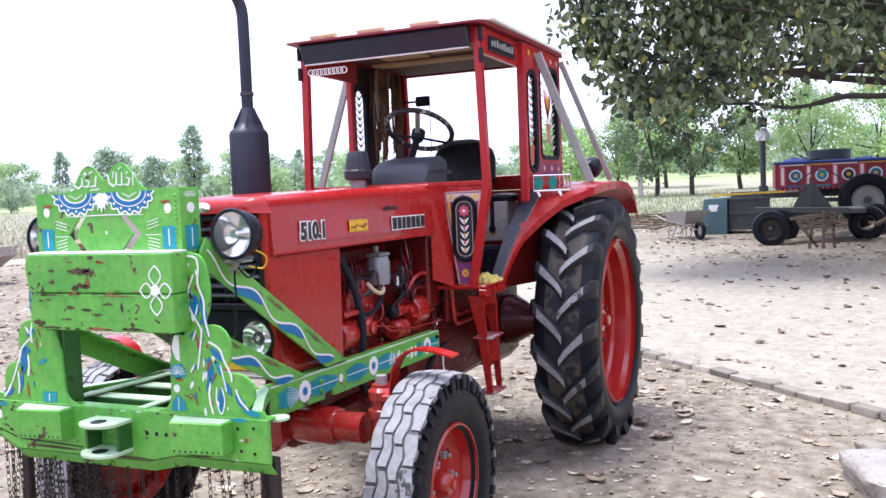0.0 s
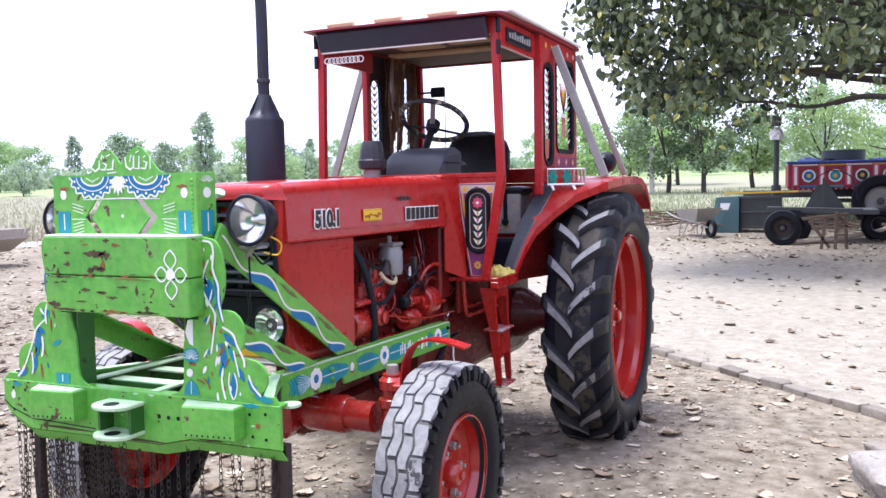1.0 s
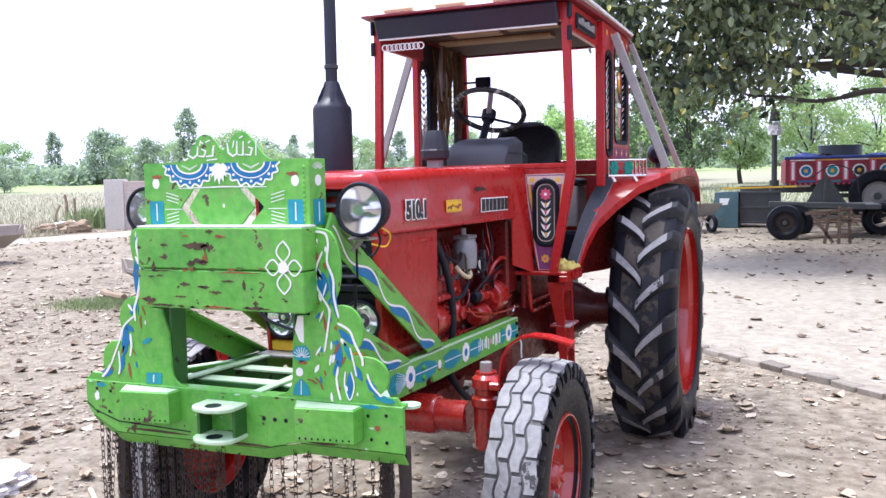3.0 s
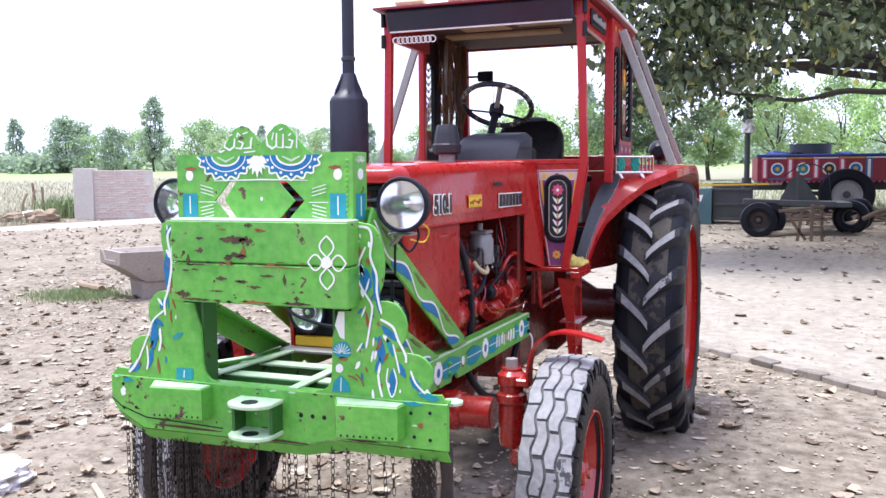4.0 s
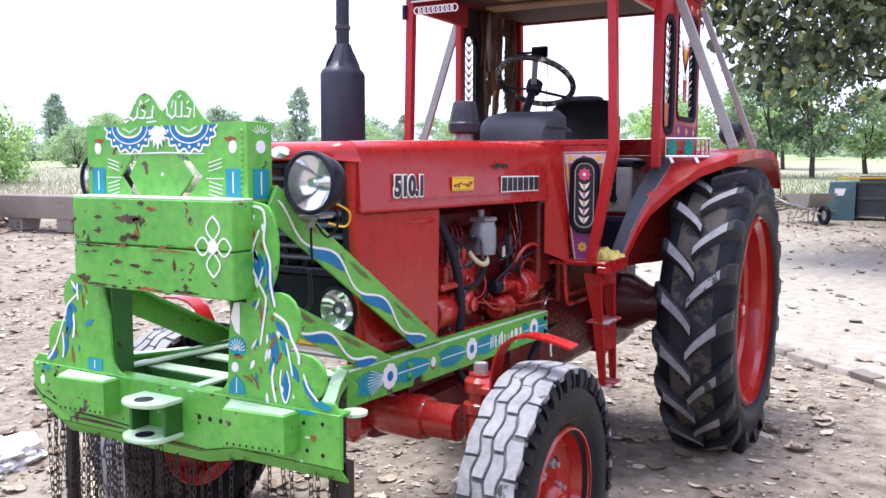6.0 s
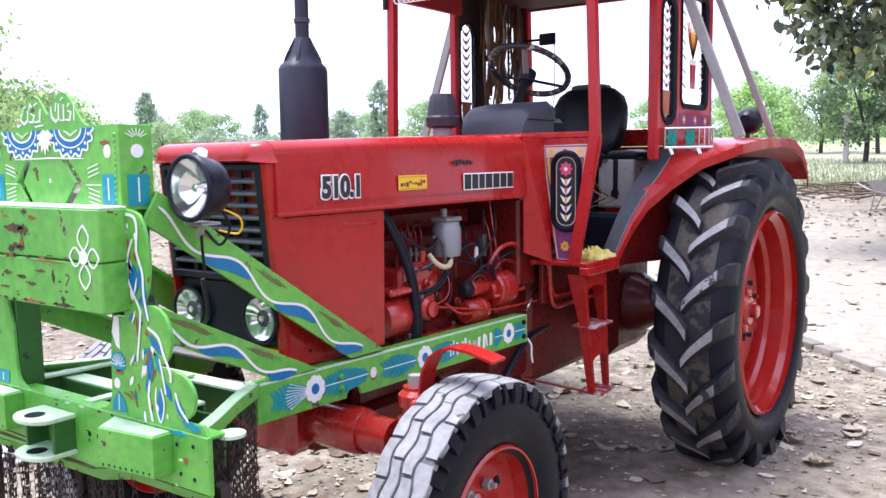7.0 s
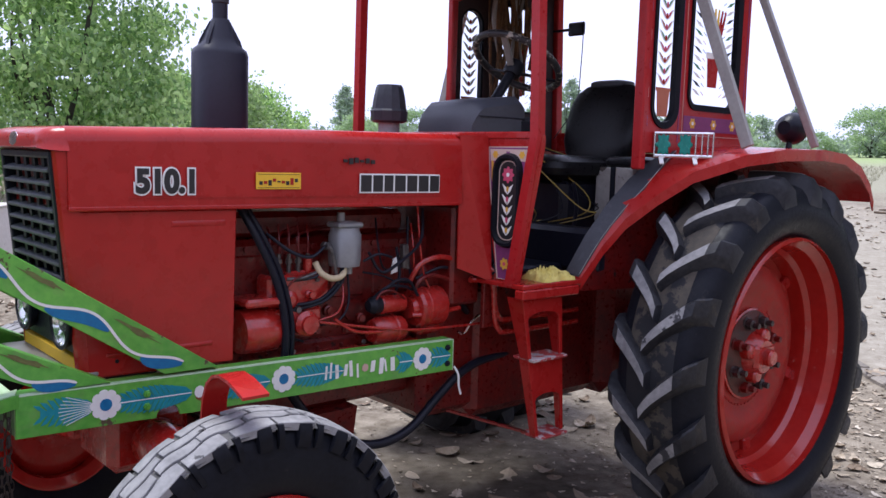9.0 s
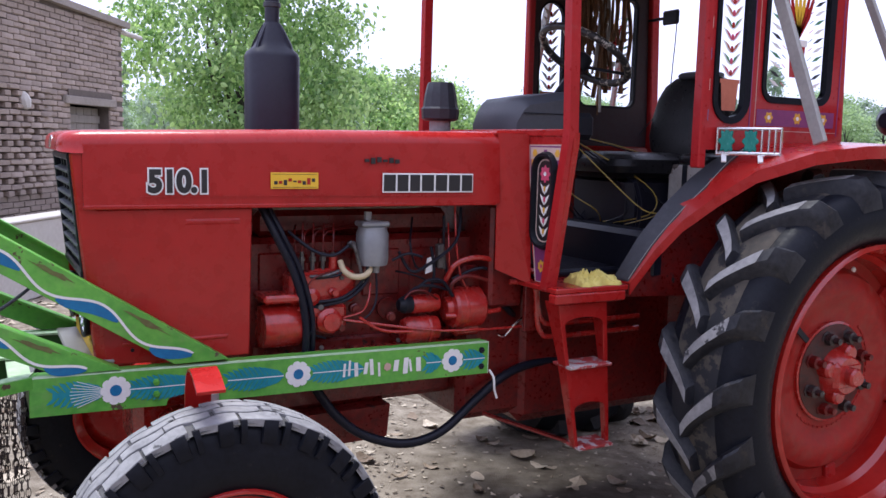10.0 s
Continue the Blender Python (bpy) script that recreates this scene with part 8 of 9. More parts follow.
for c in range(48):
    z = c * CH + 0.035
    off = CW / 2 if c % 2 else 0.0
    x = -0.002 + (0.106 if c % 2 else 0.0)
    while x < 5.4:
        cx, wide = x + CW / 2, 1.0
        x += CW
        lo, hi = cx - CW / 2, cx + CW / 2
        if z > 2.99 + 0.03 * cx:
            continue
        if z < 1.94 and hi > DOOR[0] + 0.02 and lo < DOOR[1] - 0.02:
            if lo < DOOR[0] - 0.06:
                cx, wide = (lo + DOOR[0]) / 2, (DOOR[0] - lo) / CW
            elif hi > DOOR[1] + 0.06:
                cx, wide = (hi + DOOR[1]) / 2, (hi - DOOR[1]) / CW
            else:
                continue
        if 1.92 < z < 2.03 and hi > 0.30 and lo < 1.52:
            continue
        in_latt = LATT[0] < cx < LATT[1] and LATT[2] < z < LATT[3]
        if in_latt and c % 2:
            wide = 0.55
        m = pose(cx + rb.uniform(-0.004, 0.004), -0.045 + rb.uniform(-0.006, 0.006), z + rb.uniform(-0.004, 0.004), rb.uniform(-1, 1), rb.uniform(-1.3, 1.3), rb.uniform(-1.5, 1.5)) @ Matrix.Diagonal((wide * 0.915, 1.0 if not in_latt else 1.9, 0.80, 1))
        if cx < 2.7 and z > 0.95 and pieces < 300:
            brick(shed, m, rb.randrange(4))
            pieces += 1
        else:
            s = Shape()
            bricks.join(Shape().box(-0.108, 0.108, -0.054, 0.054, -0.036, 0.036, 0.006), m)
rest = shed_part("brickwork", bricks, BRICK)
rest["kind"] = "stuff"
shed_part("cloth_wad", Shape().lathe([(0, -0.10), (0.05, -0.07), (0.075, 0), (0.06, 0.07), (0.03, 0.11), (0, 0.12)], 9, pose(2.45, 0.05, 1.90, 10, 15, 0)), PALEWALL, "pale rag wedged in the lattice")
s = Shape().box(-0.02, 6.5, 0.72, 0.95, 0.0, 0.735, 0.012)
s.box(-0.04, 6.5, 0.70, 0.97, 0.735, 0.765, 0.01)
yard_wall = tagged(part("low_yard_wall", s, PALEWALL), "low pale rendered wall in front of the shed", "wall")
yard_wall.matrix_basis = WALL

# ---- heap of loose bricks ----
rh = random.Random(8)
s = Shape()
proto = Shape().box(-0.115, 0.115, -0.055, 0.055, -0.036, 0.036, 0.006)
for k in range(900):
    a, r = rh.uniform(0, 2 * math.pi), rh.random() ** 0.6
    px, py = r * math.cos(a) * 2.6, r * math.sin(a) * 1.0
    h = 0.95 * max(0.0, 1 - r ** 1.7)
    s.join(proto, pose(px, py, h * rh.uniform(0.8, 1.0) + 0.03, rh.uniform(-30, 30), rh.uniform(-30, 30), rh.uniform(0, 180)))
core = Shape().loft([[(2.4 * q * math.cos(a), 0.9 * q * math.sin(a), h) for a in (2 * math.pi * i / 16 for i in range(16))] for q, h in ((1.0, -0.05), (0.8, 0.35), (0.5, 0.68), (0.15, 0.85))])
heap = tagged(part("brick_heap", s, surface("brown_heap_brick", (0.17, 0.115, 0.085), (0.27, 0.19, 0.14), 4, 40, (0.85, 0.95), relief=0.4), fix=False), "long heap of broken brown bricks on the earth", "brick heap", "", "stuff")
part("heap_core", core, MORTAR, heap)
heap.matrix_basis = pose(*place(-3.9, -14.2, -0.02), 0, 0, 25)


# ---- concrete feeding troughs on legs ----
def trough(length, label):
    t = tagged(new("feeding_trough"), label, "trough", "feeding troughs")
    rings = []
    for x, deep in ((-length / 2, 0.60), (-length / 2 + 0.34, 0.30), (length / 2 - 0.34, 0.30), (length / 2, 0.60)):
        k = 0.30 + 0.10 * (deep - 0.30) / 0.30
        rings.append([(x, -0.42, 0.82), (x, -0.35, 0.82), (x, -0.25, 0.66), (x, 0.25, 0.66), (x, 0.35, 0.82), (x, 0.42, 0.82), (x, 0.40, 0.68), (x, k, deep), (x, -k, deep), (x, -0.40, 0.68)])
    basin = Shape().loft(rings)
    basin.v = [(x + 0.02 * noise.noise(Vector((x * 3, y * 5, z * 5))), y, z + 0.015 * noise.noise(Vector((x * 4, y * 4, 2)))) for x, y, z in basin.v]
    part("basin", basin, CONCRETE, t, "grey concrete basin")
    for x in (-length / 2 + 0.03, length / 2 - 0.09):
        part("end_wall", Shape().prism([(-0.36, 0.815), (0.36, 0.815), (0.30, 0.65), (-0.30, 0.65)], "x", x, x + 0.06), CONCRETE, t)
    for x in (-length * 0.30, 0.02, length * 0.30):
        part("leg", Shape().prism([(-0.24, 0.0), (0.20, 0.0), (0.27, 0.30), (-0.27, 0.30)], "x", x - 0.20, x + 0.16, 0.02), CONCRETE, t)
    return t


t1 = trough(4.2, "long grey concrete feeding trough on three legs")
t1.matrix_basis = pose(*place(-6.05, -14.2), 0, 0, 100) @ Matrix.Diagonal((1, 1, 0.86, 1))
t2 = trough(2.6, "short grey concrete feeding trough beside green weeds")
t2.matrix_basis = pose(*place(-4.42, -5.67), 0, 0, 148) @ Matrix.Diagonal((1, 1, 0.75, 1))
part("log", Shape().tube([(-4.2, -7.7, 0.06), (-3.9, -7.3, 0.07), (-3.75, -6.9, 0.06)], 0.05, 9), WOOD)
tagged(bpy.data.objects["log"], "short grey log lying beside the trough", "log")

# ---- far wall stub, debris, earth bund ----
fw = tagged(new("brick_wall_stub"), "short free-standing brick wall with a rendered end pier", "wall")
fw.matrix_basis = pose(*place(-13.9, -16.6), 0, 0, 108) @ Matrix.Diagonal((0.95, 1, 0.88, 1))
part("pier", Shape().box(-0.30, 0.30, -0.17, 0.17, -0.1, 1.62, 0.01), PALEWALL, fw, "pale rendered pier")
part("core", Shape().box(0.30, 2.0, -0.108, 0.108, -0.1, 1.54), PALEWALL, fw)
row = Shape()
for c in range(20):
    x = 0.31 + (-0.06 if c % 2 else 0)
    rw = random.Random(c)
    while x < 1.8:
        wide_ = rw.uniform(0.19, 0.25)
        if rw.random() > 0.05:
            row.box(max(x, 0.305), x + wide_ - 0.014, -0.115 + rw.uniform(-0.006, 0.004), 0.115, 0.006 + c * 0.078 + rw.uniform(-0.006, 0.006), 0.072 + c * 0.078 + rw.uniform(-0.006, 0.006), 0.010)
        x += wide_
tagged(part("brick_facing", row, surface("pink_brick", (0.46, 0.36, 0.33), (0.58, 0.48, 0.44), 5, 45, (0.85, 0.95), relief=0.4), fw, fix=False), kind="stuff")


def crumple(rx, ry, rz, seed, n=18):
    rings = []
    for i in range(1, n):
        a = math.pi * i / n
        ring = []
        for j in range(n + 6):
            b = 2 * math.pi * j / (n + 6)
            d = Vector((math.sin(a) * math.cos(b), math.sin(a) * math.sin(b), math.cos(a)))
            k = 1 + 0.42 * noise.noise(d * 1.7 + Vector((seed, 0, 0))) + 0.30 * noise.noise(d * 4.5 + Vector((0, seed, 0))) + 0.12 * noise.noise(d * 11 + Vector((0, 0, seed)))
            p = Vector((d.x * rx, d.y * ry, d.z * rz)) * k
            ring.append((p.x, p.y, max(p.z, -rz * 0.45)))
        rings.append(ring)
    return Shape().loft(rings)


SACK = surface("white_woven_plastic", (0.66, 0.65, 0.66), (0.82, 0.81, 0.82), 6, 60, (0.5, 0.7), relief=0.3, chip=(0.5, 0.45, 0.42), chip_at=0.66)
ob = tagged(part("plastic_sack", crumple(0.26, 0.22, 0.085, 3.0, 34), SACK, sharp=70), "crumpled white plastic sack on the earth", "sack")
ob.matrix_basis = pose(*place(2.25, -2.22, 0.022), 0, 0, 60)
for k, (x, y, sx) in enumerate(((-12.7, -17.0, 0.5), (-13.05, -17.6, 0.42), (-12.6, -17.9, 0.35))):
    ob = tagged(part("rubbish_sack", crumple(sx, sx * 0.7, sx * 0.45, 5.0 + k), SACK if k == 1 else WOOD), "dirty sack of rubbish beside the wall stub", "sack", "rubbish sacks")
    ob.matrix_basis = pose(*place(x, y, sx * 0.2))
for k in range(4):
    x, y = -13.6 - 0.15 * k, -18.6 + 0.22 * (k % 3)
    ob = tagged(part("stake", Shape().tube([place(x, y, -0.1), place(x + 0.03, y, 0.4), place(x + 0.08 * (k - 1), y + 0.05, 0.70 + 0.10 * k)], 0.036, 8), WOOD), "weathered wooden stake in the ground", "stake", "stakes")
bund = Shape().loft([[(x, y - 0.5, relief(x, y) - 0.03), (x, y - 0.15, relief(x, y) + 0.10), (x, y + 0.2, relief(x, y) + 0.09), (x, y + 0.55, relief(x, y) - 0.03)] for x, y in ((-3, -20), (-6.5, -17.6), (-10.4, -15.6), (-13.9, -13.9), (-17, -12.0), (-21, -9.6))], True)
tagged(part("earth_bund", bund, surface("pale_earth", (0.29, 0.25, 0.205), (0.38, 0.335, 0.28), 1, 20, (0.9, 0.95), relief=0.3)), "low pale earth bund at the field's edge", "bund", "", "structure")
ob = tagged(part("stick", Shape().tube([place(2.10, -1.65, 0.012), place(2.22, -1.5, 0.02), place(2.36, -1.32, 0.012)], 0.013, 7), surface("pale_stick", (0.5, 0.40, 0.26), (0.6, 0.5, 0.34), 6, 40, (0.8, 0.9))), "pale dry stick on the earth", "stick")
# broken concrete beside the kerb
def rubble(name, rx, ry, rz, seed, square, rough, mat, label, m):
    """A blocky lump with broken faces: a squared ball, dented at three scales."""
    rings, n = [], 16
    for i in range(1, n):
        a = math.pi * i / n
        ring = []
        for j in range(2 * n):
            b = math.pi * j / n
            d = Vector((math.sin(a) * math.cos(b), math.sin(a) * math.sin(b), math.cos(a)))
            d /= sum(abs(c) ** square for c in d) ** (1 / square)
            k = 1 + rough * (noise.noise(d * 1.6 + Vector((seed, 0, 0))) + 0.5 * noise.noise(d * 4 + Vector((0, seed, 0))) + 0.3 * noise.noise(d * 9))
            ring.append((d.x * rx * k, d.y * ry * k, max(d.z * rz * k, -rz * 0.6)))
        rings.append(ring)
    ob = tagged(part(name, Shape().loft(rings), mat, sharp=50), label, "rubble", "broken masonry")
    ob.matrix_basis = m


ROUGHCAST = surface("broken_pale_concrete", (0.21, 0.19, 0.17), (0.37, 0.345, 0.315), 5, 40, (0.85, 0.95), relief=0.9, dist=0.008, chip=(0.20, 0.175, 0.15), chip_at=0.60, chip_scale=16)
rubble("concrete_block", 0.34, 0.30, 0.13, 4.0, 10, 0.11, ROUGHCAST, "broken pale concrete block on the earth", pose(*place(0.64, 2.62, 0.03), 3, -2, 18))
rubble("brick_lump", 0.085, 0.055, 0.045, 8.0, 8, 0.12, KERBRICK, "broken brick beside the concrete block", pose(*place(0.02, 2.42, 0.025), 0, 0, 40))

# ---- farm gear under the shade tree ----
def wheel_shape(r, half, rim, mat_rim, parent, m, name="wheel"):
    w = part(name, Shape().lathe([(rim, -half * 0.7), (rim + (r - rim) * 0.3, -half), (r - 0.04 * r, -half * 0.85), (r, -half * 0.5), (r, half * 0.5), (r - 0.04 * r, half * 0.85), (rim + (r - rim) * 0.3, half), (rim, half * 0.7)], 32, m, caps=False), RUBBER, parent, "grey worn tyre")
    part("rim", Shape().lathe([(0, half * 0.2), (rim * 0.3, half * 0.35), (rim * 0.45, half * 0.1), (rim * 0.85, half * 0.2), (rim, half * 0.72), (rim * 1.02, half * 0.6), (rim * 0.86, 0.0), (0, 0)], 28, m), mat_rim, w)
    part("hub", Shape().lathe([(rim * 0.28, half * 0.2), (rim * 0.22, half * 0.8), (0, half * 0.85)], 14, m), DARKIRON, w)
    return w


bar = tagged(new("wheelbarrow"), "grey steel wheelbarrow with one wheel and pipe handles", "wheelbarrow")
bar.matrix_basis = pose(*place(-15.45, -0.66), 0, 0, 38)
s = Shape().loft([[(0.28, -0.20, 0.36), (0.28, 0.20, 0.36), (-0.30, 0.22, 0.36), (-0.30, -0.22, 0.36)], [(0.55, -0.32, 0.66), (0.55, 0.32, 0.66), (-0.48, 0.34, 0.62), (-0.48, -0.34, 0.62)], [(0.52, -0.30, 0.66), (0.52, 0.30, 0.66), (-0.46, 0.32, 0.62), (-0.46, -0.32, 0.62)], [(0.26, -0.18, 0.38), (0.26, 0.18, 0.38), (-0.28, 0.2, 0.38), (-0.28, -0.2, 0.38)]])
part("tray", s, STEEL, bar)
for y in (-0.2, 0.2):
    part("handle", Shape().tube([(0.55, y * 0.3, 0.22), (0.2, y, 0.34), (-0.5, y * 1.2, 0.42), (-0.95, y * 1.4, 0.55)], 0.018, 8), STEEL, bar)
    part("leg", Shape().tube([(-0.35, y, 0.38), (-0.42, y * 1.2, 0.02), (-0.25, y * 1.2, 0.02), (-0.05, y, 0.36)], 0.014, 8), STEEL, bar)
wheel_shape(0.20, 0.045, 0.12, STEEL, bar, axis_y(0.58, 0, 0.20))

BLUEGREY = surface("blue_grey_sheet", (0.036, 0.082, 0.095), (0.065, 0.125, 0.14), 3, 30, (0.5, 0.7), metal=0.2, chip=(0.12, 0.10, 0.09), chip_at=0.66)
hop = tagged(new("feed_hopper"), "low iron hopper with a blue-grey end sheet", "hopper")
hop.matrix_basis = pose(*place(-16.6, 0.15), 0, 0, 0)
s = Shape()
s.add([(0.25, -0.62, 0.0), (0.30, 0.02, 0.0), (0.20, 0.02, 0.86), (0.12, -0.52, 0.84), (-0.9, -0.62, 0.0), (-0.9, 0.02, 0.0), (-0.9, 0.02, 0.86), (-0.9, -0.52, 0.84)], [(0, 1, 2, 3), (5, 4, 7, 6), (4, 0, 3, 7), (1, 5, 6, 2), (3, 2, 6, 7), (0, 4, 5, 1)])
part("end_sheet", s, BLUEGREY, hop, "blue-grey sheet metal end")
part("paper_label", Shape().box(0.252, 0.256, -0.42, -0.12, 0.52, 0.68, m=pose(0, 0, 0, 0, -6, 4)), WHITE, hop)
s = Shape().box(-0.5, 0.10, 0.04, 0.95, 0.10, 0.84, 0.01)
part("body", s, DARKIRON, hop)
for z in (0.12, 0.48, 0.83):
    part("rail", Shape().box(0.10, 0.14, 0.03, 0.96, z - 0.03, z + 0.03, 0.005), DARKIRON, hop)
part("lumber", Shape().beam((-0.3, -0.4, 0.93), (-0.2, 1.3, 0.96), 0.10, 0.04), YELLOW, hop, "yellow painted plank")
part("lumber", Shape().beam((-0.45, -0.1, 0.93), (-0.35, 1.6, 0.96), 0.12, 0.05), WOOD, hop)

chassis = tagged(new("two_wheel_cart"), "low iron cart chassis on two worn tyres", "cart")
chassis.matrix_basis = pose(*place(-13.6, 1.55), 0, 0, 0) @ Matrix.Diagonal((1.0, 1.0, 1.0, 1))
wheel_shape(0.36, 0.12, 0.19, RUST, chassis, axis_x(0.0, -0.28, 0.35))
wheel_shape(0.36, 0.12, 0.19, RUST, chassis, axis_x(-0.34, -0.10, 0.35))
part("axle", Shape().rod((-1.6, -0.2, 0.36), (0.0, -0.28, 0.36), 0.05, 12), DARKIRON, chassis)
part("frame", Shape().beam((-0.3, -0.6, 0.72), (-0.4, 1.2, 0.66), 0.12, 0.12, 0.01), DARKIRON, chassis)
part("deck", Shape().box(-1.8, -0.35, -0.4, 1.5, 0.60, 0.70, 0.01), DARKIRON, chassis)
part("gusset", Shape().prism([(0.1, 0.7), (0.9, 0.7), (0.55, 1.25), (0.35, 1.2)], "x", -0.75, -0.70), DARKIRON, chassis)
part("upright", Shape().beam((-0.6, 0.45, 0.6), (-0.6, 0.48, 1.35), 0.05, 0.05), DARKIRON, chassis)
part("cable", Shape().tube([(-0.6, 0.2, 1.25), (-0.6, 0.6, 1.5), (-0.6, 1.0, 1.35), (-0.6, 1.1, 0.9)], 0.012, 6), SATIN, chassis)

pole = tagged(new("iron_pole"), "grey iron pole with a white plastic bag tied on top", "pole")
pole.matrix_basis = pose(*place(-17.55, 0.93)) @ Matrix.Diagonal((1.12, 1.12, 1.08, 1))
part("shaft", Shape().rod((0, 0, 0), (0, 0, 2.05), 0.06, 12), DARKIRON, pole)
part("sleeve", Shape().rod((0, 0, 0.5), (0, 0, 1.0), 0.10, 12), DARKIRON, pole)
ob = part("plastic_bag", crumple(0.14, 0.14, 0.20, 9.0, 14), SACK, pole, "white plastic bag")
ob.location = (0, 0, 2.12)
part("cap", crumple(0.09, 0.1, 0.18, 2.0, 10), DARKIRON, pole).location = (0, 0, 2.42)

DARKWOOD = surface("dark_weathered_wood", (0.075, 0.05, 0.033), (0.16, 0.11, 0.075), 4, 40, (0.75, 0.9), relief=0.3, scale=(1, 1, 6))
crate = tagged(new("wooden_frame"), "broken brown wooden frame leaning on its legs", "wooden frame")
crate.matrix_basis = pose(*place(-12.9, 2.2), 0, 0, 0)
for a, b in (((0, -0.2, 0), (0, -0.12, 0.62)), ((0.05, 0.05, 0), (0.0, 0.06, 0.72)), ((0, 0.25, 0), (0, 0.22, 0.70)), ((0, -0.42, 0.55), (0, -0.05, 0.02)), ((0, -0.55, 0.58), (0, 0.28, 0.66)), ((0, -0.15, 0.12), (0, 0.28, 0.16)), ((0, 0.0, 0.42), (0, 0.28, 0.44))):
    part("slat", Shape().beam(a, b, 0.06, 0.05, 0.006, up=(1, 0, 0)), DARKWOOD, crate)
for k in range(5):
    part("rung", Shape().beam((0.05, 0.05, 0.15 + 0.13 * k), (0.05, 0.25, 0.15 + 0.13 * k), 0.03, 0.03), DARKWOOD, crate)
tagged(part("timber", Shape().tube([place(-13.6, 1.5, 0.06), place(-14.6, 2.6, 0.10), place(-15.9, 3.6, 0.22)], 0.05, 8), surface("pale_timber", (0.40, 0.33, 0.25), (0.5, 0.43, 0.34), 5, 40, (0.8, 0.9))), "long pale timber lying on the earth", "timber")
for k, (x, y) in enumerate(((-14.8, 3.1), (-15.6, 3.3), (-15.0, 4.2), (-13.9, 4.1))):
    ob = tagged(new("spare_tyre"), "worn black tyre lying under the tree", "tyre", "spare tyres")
    ob.matrix_basis = pose(*place(x, y, 0.32), 8, 0, 20 * k)
    part("casing", Shape().ring(axis_x(0, 0, 0), 0.26, 0.11, 28, 10), RUBBER, ob)
for k in range(3):
    ob = tagged(part("bent_branch", Shape().tube([place(-13.4 - 0.3 * k, 3.2 + 0.25 * k, 0.4 + 0.1 * k), place(-13.2, 3.7 + 0.2 * k, 0.62), place(-13.0, 4.2 + 0.2 * k, 0.35), place(-12.9, 4.35 + 0.2 * k, 0.02)], 0.045, 8), DARKWOOD), "bent dry branch propped on the earth", "branch", "dry branches")

# brushwood left lying behind the gear
def brushwood(count, cx, cy, sx, sy, seed):
    rnd, s = random.Random(seed), Shape()
    for _ in range(count):
        x, y, a, L = cx + rnd.gauss(0, sx), cy + rnd.gauss(0, sy), rnd.uniform(0, 6.28), rnd.uniform(0.5, 1.6)
        p = place(x, y, rnd.uniform(0.02, 0.22))
        q = place(x + L * math.cos(a), y + L * math.sin(a), rnd.uniform(0.02, 0.25))
        m_ = tuple((u + v) / 2 + rnd.uniform(-0.06, 0.06) for u, v in zip(p, q))
        s.tube([p, m_, q], rnd.uniform(0.012, 0.03), 5)
    return s


for cx, cy, sx, sy, n_, sd in ((-19.5, -1.6, 1.2, 1.6, 120, 3), (-17.6, 3.6, 0.9, 1.2, 60, 4)):
    tagged(part("brushwood", brushwood(n_, cx, cy, sx, sy, sd), DARKWOOD, fix=False), "loose pile of dry brown sticks on the earth", "brushwood", "", "stuff")

# painted trailer
tr = tagged(new("farm_trailer"), "farm trailer with painted red and blue side boards", "trailer")
tr.matrix_basis = pose(*place(-18.6, 1.16, -0.06), 0, 0, 4) @ Matrix.Diagonal((1.1, 1.1, 1.1, 1))
TRED = surface("trailer_red", (0.20, 0.012, 0.025), (0.30, 0.03, 0.045), 6, 40, (0.45, 0.6))
TBLUE = surface("trailer_blue", (0.012, 0.035, 0.20), (0.022, 0.06, 0.30), 6, 40, (0.45, 0.6))
part("side_board", Shape().box(-0.03, 0.03, 0.0, 2.85, 0.92, 1.48, 0.01), TRED, tr, "red side board with painted roundels")
part("blue_board", Shape().box(-0.03, 0.03, 2.86, 6.2, 0.92, 1.42, 0.01), TBLUE, tr, "blue side board")
part("far_board", Shape().box(-2.2, -2.14, 0.0, 6.2, 0.92, 1.48, 0.01), TRED, tr)
part("end_board", Shape().box(-2.14, -0.03, 0.0, 0.05, 0.92, 1.48, 0.01), TRED, tr)
part("bed", Shape().box(-2.14, -0.03, 0.05, 6.2, 0.88, 0.93), DARKIRON, tr)
part("top_rail", Shape().box(-0.045, 0.055, -0.02, 6.2, 1.48, 1.54, 0.01), TBLUE, tr)
for k in range(5):
    y = 0.10 + 0.56 * k
    part("panel_post", Shape().box(0.03, 0.045, y, y + 0.13, 0.97, 1.44, 0.005), PINK if k < 4 else BLUE, tr)
    part("post_stripe", Shape().box(0.045, 0.050, y + 0.035, y + 0.095, 1.00, 1.41), WHITE, tr)
    if k < 4:
        for r, mt, dx in ((0.145, WHITE, 0.0), (0.11, (BLUE, TEAL, LETTER_BLACK, BLUE)[k], 0.003), (0.045, OCHRE, 0.006)):
            part("roundel", Shape().lathe([(0, 0.004), (r, 0.004), (r, 0), (0, 0)], 24, pose(0.031 + dx, y + 0.345, 1.20, 0, 90, 0)), mt, tr)
        part("corner_patch", Shape().box(0.031, 0.036, y + 0.16, y + 0.53, 0.94, 0.98), TEAL if k % 2 else BLUE, tr)
    part("zig", Shape().box(0.031, 0.036, y, y + 0.54, 1.435, 1.465), OCHRE if k % 2 else WHITE, tr)
